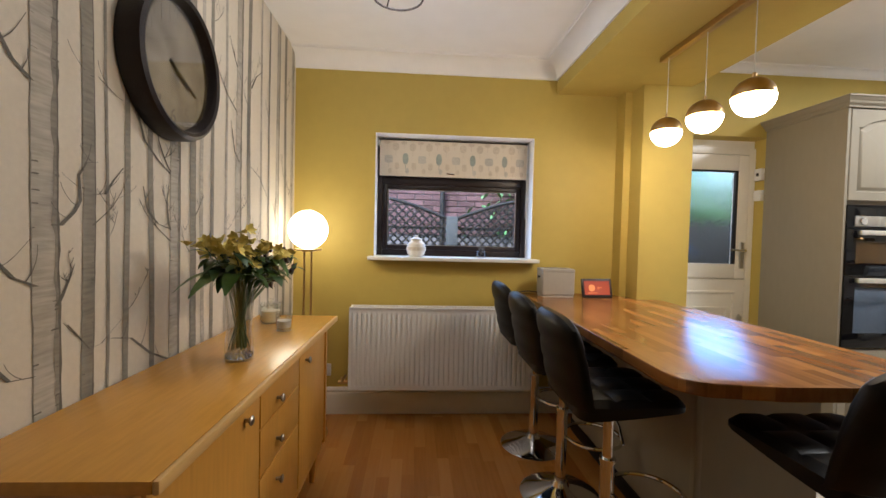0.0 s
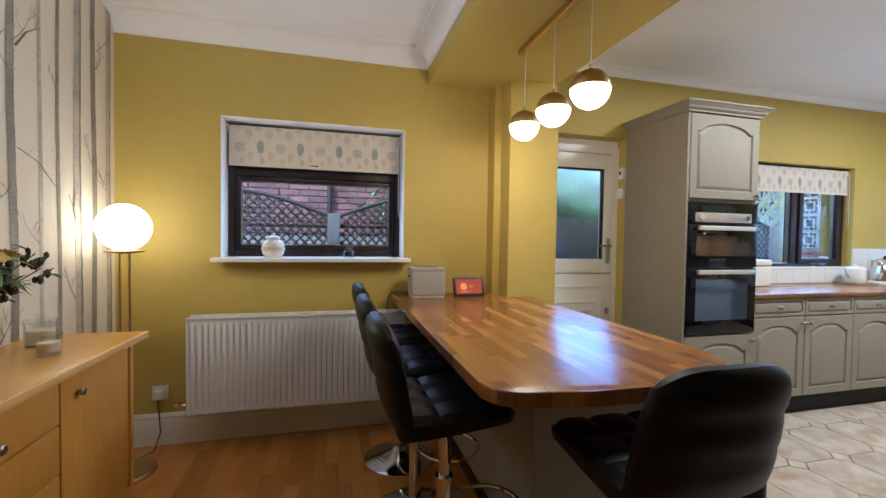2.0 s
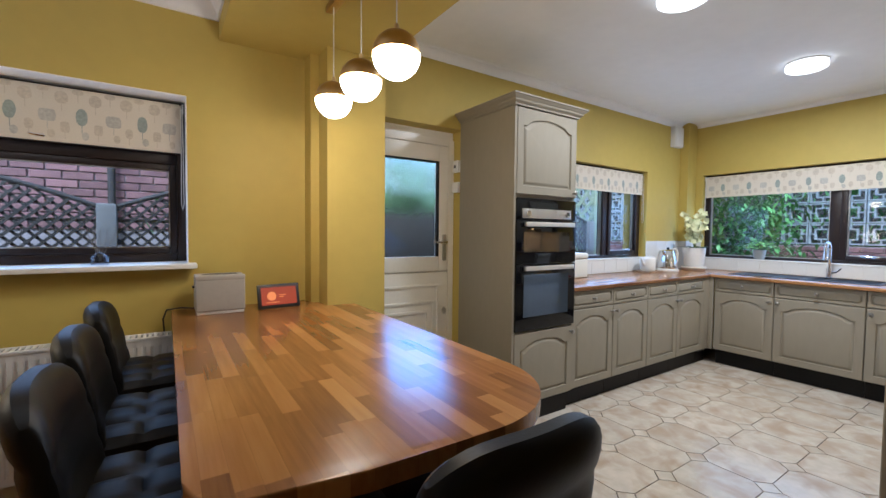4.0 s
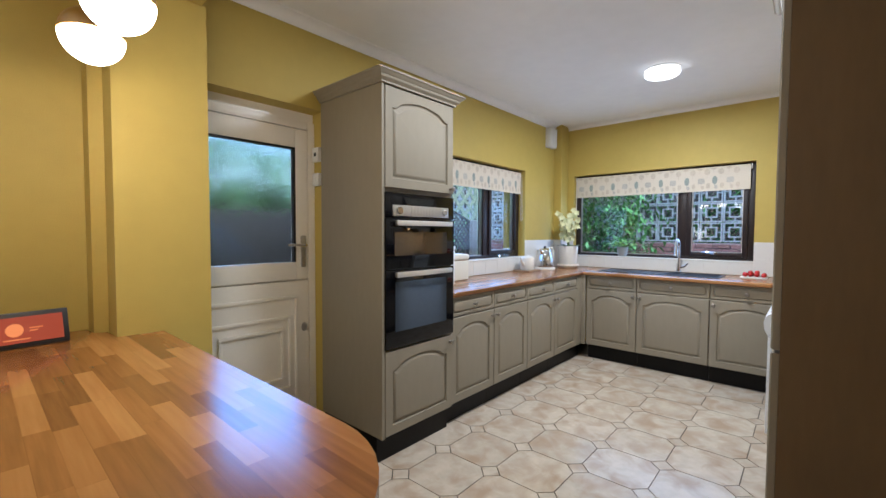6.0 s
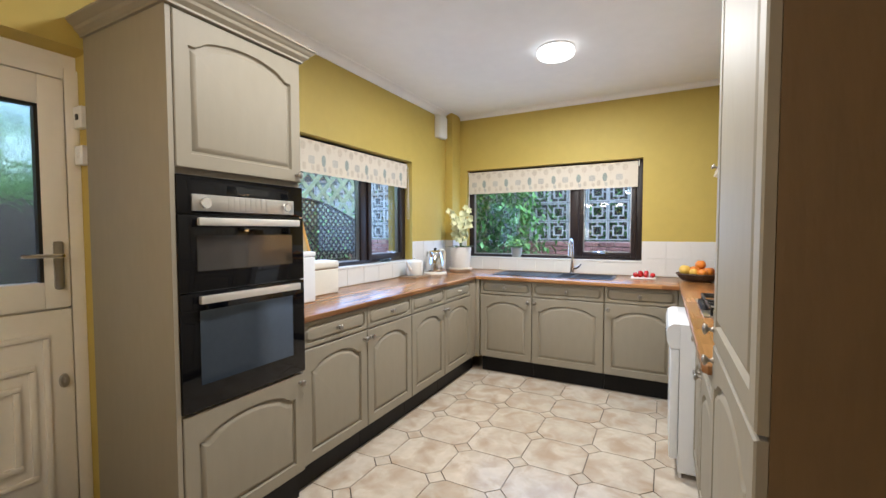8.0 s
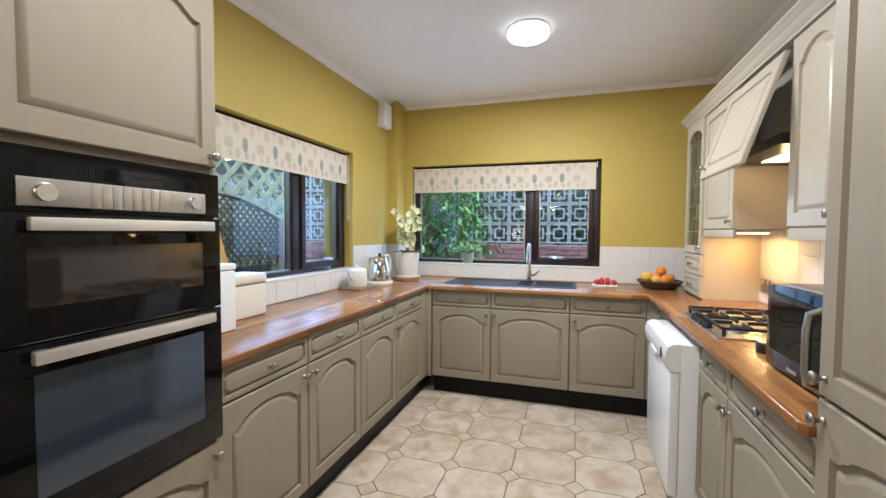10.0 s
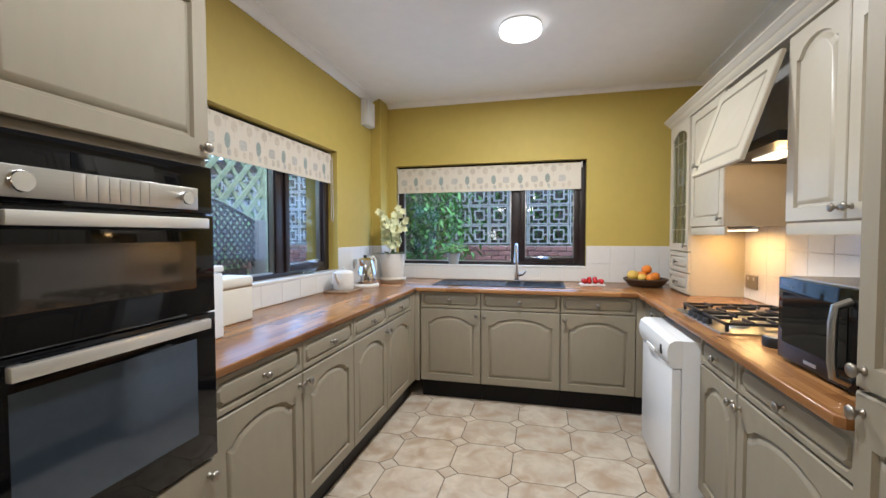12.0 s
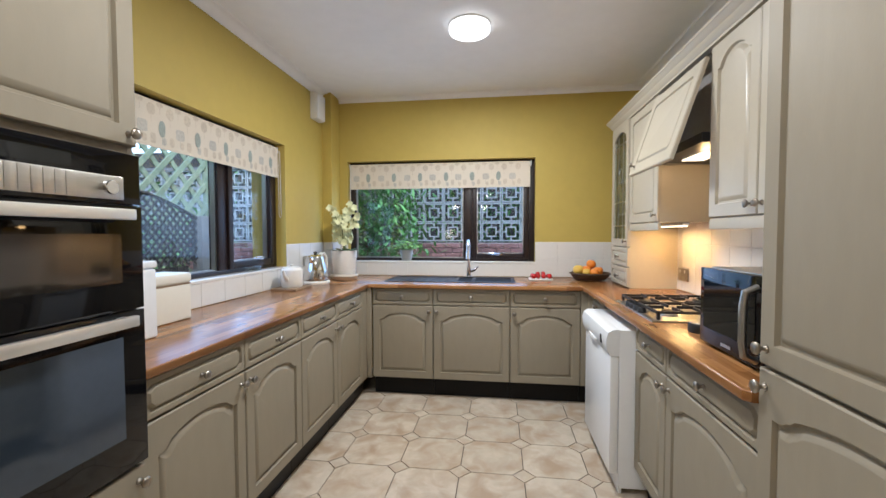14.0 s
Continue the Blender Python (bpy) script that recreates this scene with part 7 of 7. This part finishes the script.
def fence_post(x, y, h=1.72):
    p = thing("concrete_fence_post", pose(x, y, -0.22), "grey concrete fence post", "post", "garden fence posts")
    part("post", a_box(-0.06, -0.05, 0, 0.06, 0.06, h, 0.012), CONCRETE, p)


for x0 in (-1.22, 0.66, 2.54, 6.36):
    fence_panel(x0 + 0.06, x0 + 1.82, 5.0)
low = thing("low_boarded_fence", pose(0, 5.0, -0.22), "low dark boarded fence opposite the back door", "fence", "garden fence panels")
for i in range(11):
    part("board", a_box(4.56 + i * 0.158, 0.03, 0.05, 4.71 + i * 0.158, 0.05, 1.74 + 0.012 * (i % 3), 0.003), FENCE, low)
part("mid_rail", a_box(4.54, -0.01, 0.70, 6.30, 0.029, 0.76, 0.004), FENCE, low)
for x in (-1.22, 0.66, 2.54, 4.42, 6.36, 8.24):
    fence_post(x, 5.0)
p = thing("drain_pipe", pose(2.49, 5.95, 0), "dark drain pipe on the brick wall", "pipe")
part("pipe", tube(bmesh.new(), [(0, 0, -0.22), (0, 0, 3.5)], 0.030, 14), FENCE, p)

t = thing("tall_trellis", pose(0, 5.18, 0), "weathered green-grey trellis of wide crossed slats", "trellis")
bm = bmesh.new()
lattice(bm, 5.9, 8.62, 1.0, lambda x: 2.3, 0.24, 0.055, 0.016)
tagged(part("lattice", bm, TRELLIS, t, "wide crossed slats"), kind="stuff")
for x in (5.9, 7.2, 8.6):
    part("upright", a_box(x - 0.035, -0.02, -0.22, x + 0.035, 0.05, 2.33, 0.004), TRELLIS, t)
part("rail", a_box(5.9, -0.01, 2.28, 8.62, 0.04, 2.34, 0.004), TRELLIS, t)

# east boundary: low brick wall with pierced screen blocks above
structure("mortar_wall_east", a_box(10.83, -3.0, -0.22, 11.0, 9.0, 1.17), MORTAR, "mortar bed of the low garden wall", "wall")
east = thing("garden_wall", pose(10.82, 0, 0), "low red brick garden wall", "wall")
screen = thing("screen_block_wall", pose(10.86, 0, 1.19), "pierced concrete screen block wall on low brickwork", "wall")


def screen_block_mesh():
    """One square pierced block, 0.30 m, hole pattern of nested squares, in the plane x = 0."""
    bm = bmesh.new()
    s, t, d = 0.148, 0.020, 0.09

    def bar(y0, z0, y1, z1):
        box(bm, 0, min(y0, y1), min(z0, z1), d, max(y0, y1), max(z0, z1))

    bar(-s, -s, s, -s + t)
    bar(-s, s - t, s, s)
    bar(-s, -s + t, -s + t, s - t)
    bar(s - t, -s + t, s, s - t)
    q = 0.062
    bar(-q - t, -q - t, q + t, -q)
    bar(-q - t, q, q + t, q + t)
    bar(-q - t, -q, -q, q)
    bar(q, -q, q + t, q)
    bar(-t / 2, q + t, t / 2, s - t)
    bar(-t / 2, -s + t, t / 2, -q - t)
    bar(-s + t, -t / 2, -q - t, t / 2)
    bar(q + t, -t / 2, s - t, t / 2)
    bmesh.ops.recalc_face_normals(bm, faces=bm.faces)
    me = bpy.data.meshes.new("screen_block")
    bm.to_mesh(me)
    bm.free()
    me.materials.append(BLOCK)
    return me


SCREEN = screen_block_mesh()
for j in range(4):
    for i in range(36):
        shared_part("screen_block", SCREEN, screen, pose(0, -1.6 + i * 0.305, 0.15 + j * 0.305))
cap = part("coping", a_box(-0.02, -2.2, 1.22, 0.12, 9.0, 1.27, 0.004), CONCRETE, screen, "flat concrete coping")


def leafy(name, m, size, count, leaf_len, material, label, cat, seed, stems=6):
    """A bushy mass of single leaves on branching stems, uneven and open."""
    rng = random.Random(seed)
    o = thing(name, m, label, cat)
    wood, mass = bmesh.new(), bmesh.new()
    tips = []
    for i in range(stems):
        a = rng.uniform(0, 6.28)
        foot = Vector((rng.uniform(-0.2, 0.2) * size[0], rng.uniform(-0.3, 0.3) * size[1], 0))
        tip = Vector((rng.uniform(-0.5, 0.5) * size[0], rng.uniform(-0.5, 0.5) * size[1], size[2] * rng.uniform(0.6, 0.95)))
        mid = foot.lerp(tip, 0.5) + Vector((rng.uniform(-0.1, 0.1), rng.uniform(-0.1, 0.1), 0.1))
        tube(wood, [foot, mid, tip], [0.03, 0.02, 0.008], 7)
        tips += [foot.lerp(mid, 0.6), mid, mid.lerp(tip, 0.5), tip]
    clumps = [Vector((rng.uniform(-0.5, 0.5) * size[0], rng.uniform(-0.5, 0.5) * size[1], size[2] * rng.uniform(0.15, 1.0))) for _ in range(26)] + tips
    for i in range(count):
        c = rng.choice(clumps)
        p = c + Vector((rng.gauss(0, 0.16) * size[0], rng.gauss(0, 0.13) * size[1], rng.gauss(0, 0.10) * size[2]))
        if p.z < 0:
            continue
        leaf(mass, p, (rng.uniform(-1, 1), rng.uniform(-1, 1), rng.uniform(-0.7, 0.4)), (0, 0, 1), leaf_len * rng.uniform(0.6, 1.3), leaf_len * rng.uniform(0.35, 0.55), 0.3, 2)
    part("branches", wood, TWIG, o, "brown branches")
    tagged(part("foliage", mass, material, o, "many small green leaves"), kind="stuff")
    return o


leafy("climbing_shrub", pose(10.1, 4.1, -0.22), (0.9, 1.6, 3.0), 6800, 0.11, IVY, "climbing green shrub spilling over the screen wall", "shrub", 2)
leafy("climbing_shrub", pose(11.6, 2.4, -0.22), (0.7, 7.0, 3.2), 7000, 0.13, IVY, "green leaves showing through the screen blocks", "shrub", 4)
leafy("garden_hedge", pose(5.1, 6.1, 0.2), (3.4, 1.0, 2.3), 8000, 0.13, HEDGE, "tall green hedge behind the back door", "hedge", 6)
leafy("garden_hedge", pose(8.6, 7.6, -0.22), (4.6, 1.2, 2.0), 6000, 0.14, HEDGE, "tall green hedge behind the trellis", "hedge", 7)

structure("boundary_fence_east", a_box(12.6, -6, -0.22, 12.7, 12, 3.1), FENCE, "dark boarded fence behind the garden wall", "fence")
structure("boundary_fence_north", a_box(3.95, 9.2, -0.22, 14, 9.4, 2.2), FENCE, "dark boarded fence beyond the hedge", "fence")


# ---- kitchen floor tiles ----
def floor_tiles():
    P, C, G = 0.350, 0.062, 0.0026
    fl = tagged(new("floor_kitchen"), "cream octagonal ceramic floor tiles with small square insets", "floor", kind="structure")

    def flat(outline, name):
        bm = prism(bmesh.new(), outline, -0.006, 0.0)
        me = bpy.data.meshes.new(name)
        bmesh.ops.recalc_face_normals(bm, faces=bm.faces)
        bm.to_mesh(me)
        bm.free()
        me.materials.append(TILE)
        return me

    h = P / 2 - G
    c = C
    octa = flat([(-h + c, -h), (h - c, -h), (h, -h + c), (h, h - c), (h - c, h), (-h + c, h), (-h, h - c), (-h, -h + c)], "tile")
    q = C - G * 1.2
    dot = flat([(-q, 0), (0, -q), (q, 0), (0, q)], "tile_inset")
    for i in range(-11, 4):
        for j in range(-6, 6):
            x, y = 7.25 + i * P, 2.155 + j * P
            if not (S < y < N + 0.1 and 3.60 < x < E):
                continue
            shared_part("tile_inset", dot, fl, pose(x, y, 0))
            if 3.70 < x + P / 2 < E and y + P / 2 < N + 0.05:
                shared_part("tile", octa, fl, pose(x + P / 2, y + P / 2, 0))


floor_tiles()


# ---- wall tiles ----
def wall_tiles():
    t = 0.006

    def run(name, place, w, z0, z1, tile_w, row_h, label):
        grp = tagged(new(name), label, "tiles", kind="structure")
        grp.matrix_basis = place
        part("grout", a_box(0, -0.004, z0, w, -0.0005, z1), WHITE_GROUT, grp, "pale grout")
        made = {}
        z, r = z0, 0
        while z < z1 - 0.01:
            h = min(row_h, z1 - z)
            x = 0.0
            while x < w - 0.005:
                ww = min(tile_w, w - x)
                key = (round(ww, 4), round(h, 4))
                if key not in made:
                    bm = bmesh.new()
                    box(bm, 0.001, -t - 0.002, 0.001, ww - 0.001, -0.003, h - 0.001, 0.0015, seg=1)
                    bmesh.ops.recalc_face_normals(bm, faces=bm.faces)
                    me = bpy.data.meshes.new("tile")
                    bm.to_mesh(me)
                    bm.free()
                    me.materials.append(WALL_TILE)
                    made[key] = me
                shared_part("tile", made[key], grp, pose(x, 0, z))
                x += tile_w
            z += row_h
            r += 1

    lab = "white glazed rectangular wall tiles"
    run("tiles_north_right", pose(7.334, N, 0), 8.02 - 7.334, 0.915, 1.237, 0.20, 0.165, lab)
    run("tiles_north_below", pose(5.387, N, 0), 7.334 - 5.387, 0.915, 1.044, 0.20, 0.165, lab)
    run("tiles_boxing_side", pose(8.02, N, 0, 0, 0, -90), 0.09, 0.915, 1.237, 0.20, 0.165, lab)
    run("tiles_boxing", pose(8.012, 3.49, 0), 0.2, 0.915, 1.237, 0.20, 0.165, lab)
    run("tiles_east_left", pose(E, 3.482, 0, 0, 0, -90), 3.482 - 3.412, 0.915, 1.237, 0.20, 0.165, lab)
    run("tiles_east_below", pose(E, 3.412, 0, 0, 0, -90), 1.80, 0.915, 1.034, 0.20, 0.165, lab)
    run("tiles_east_right", pose(E, 1.612, 0, 0, 0, -90), 1.612 - S - 0.01, 0.915, 1.237, 0.20, 0.165, lab)
    run("tiles_south", pose(E - 0.01, S, 0, 0, 0, 180), E - 0.01 - 5.31, 0.915, 1.65, 0.20, 0.165, lab)


wall_tiles()


# ---- bricks of the outdoor walls ----
def bricks():
    def brick_mesh(lx, ly, lz):
        bm = a_box(-lx / 2, -ly / 2, -lz / 2, lx / 2, ly / 2, lz / 2, 0.004, seg=1)
        me = bpy.data.meshes.new("brick")
        bmesh.ops.recalc_face_normals(bm, faces=bm.faces)
        bm.to_mesh(me)
        bm.free()
        me.materials.append(BRICK)
        return me

    a = brick_mesh(0.213, 0.06, 0.064)
    for j in range(13):
        for i in range(23):
            shared_part("brick", a, house, pose(-0.9 + i * 0.225 + (0.1125 if j % 2 else 0), 0.02, 1.34 + j * 0.075))
    b = brick_mesh(0.06, 0.213, 0.064)
    for j in range(6):
        for i in range(36):
            shared_part("brick", b, east, pose(0.0, -0.6 + i * 0.225 + (0.1125 if j % 2 else 0), 0.75 + j * 0.075))


bricks()
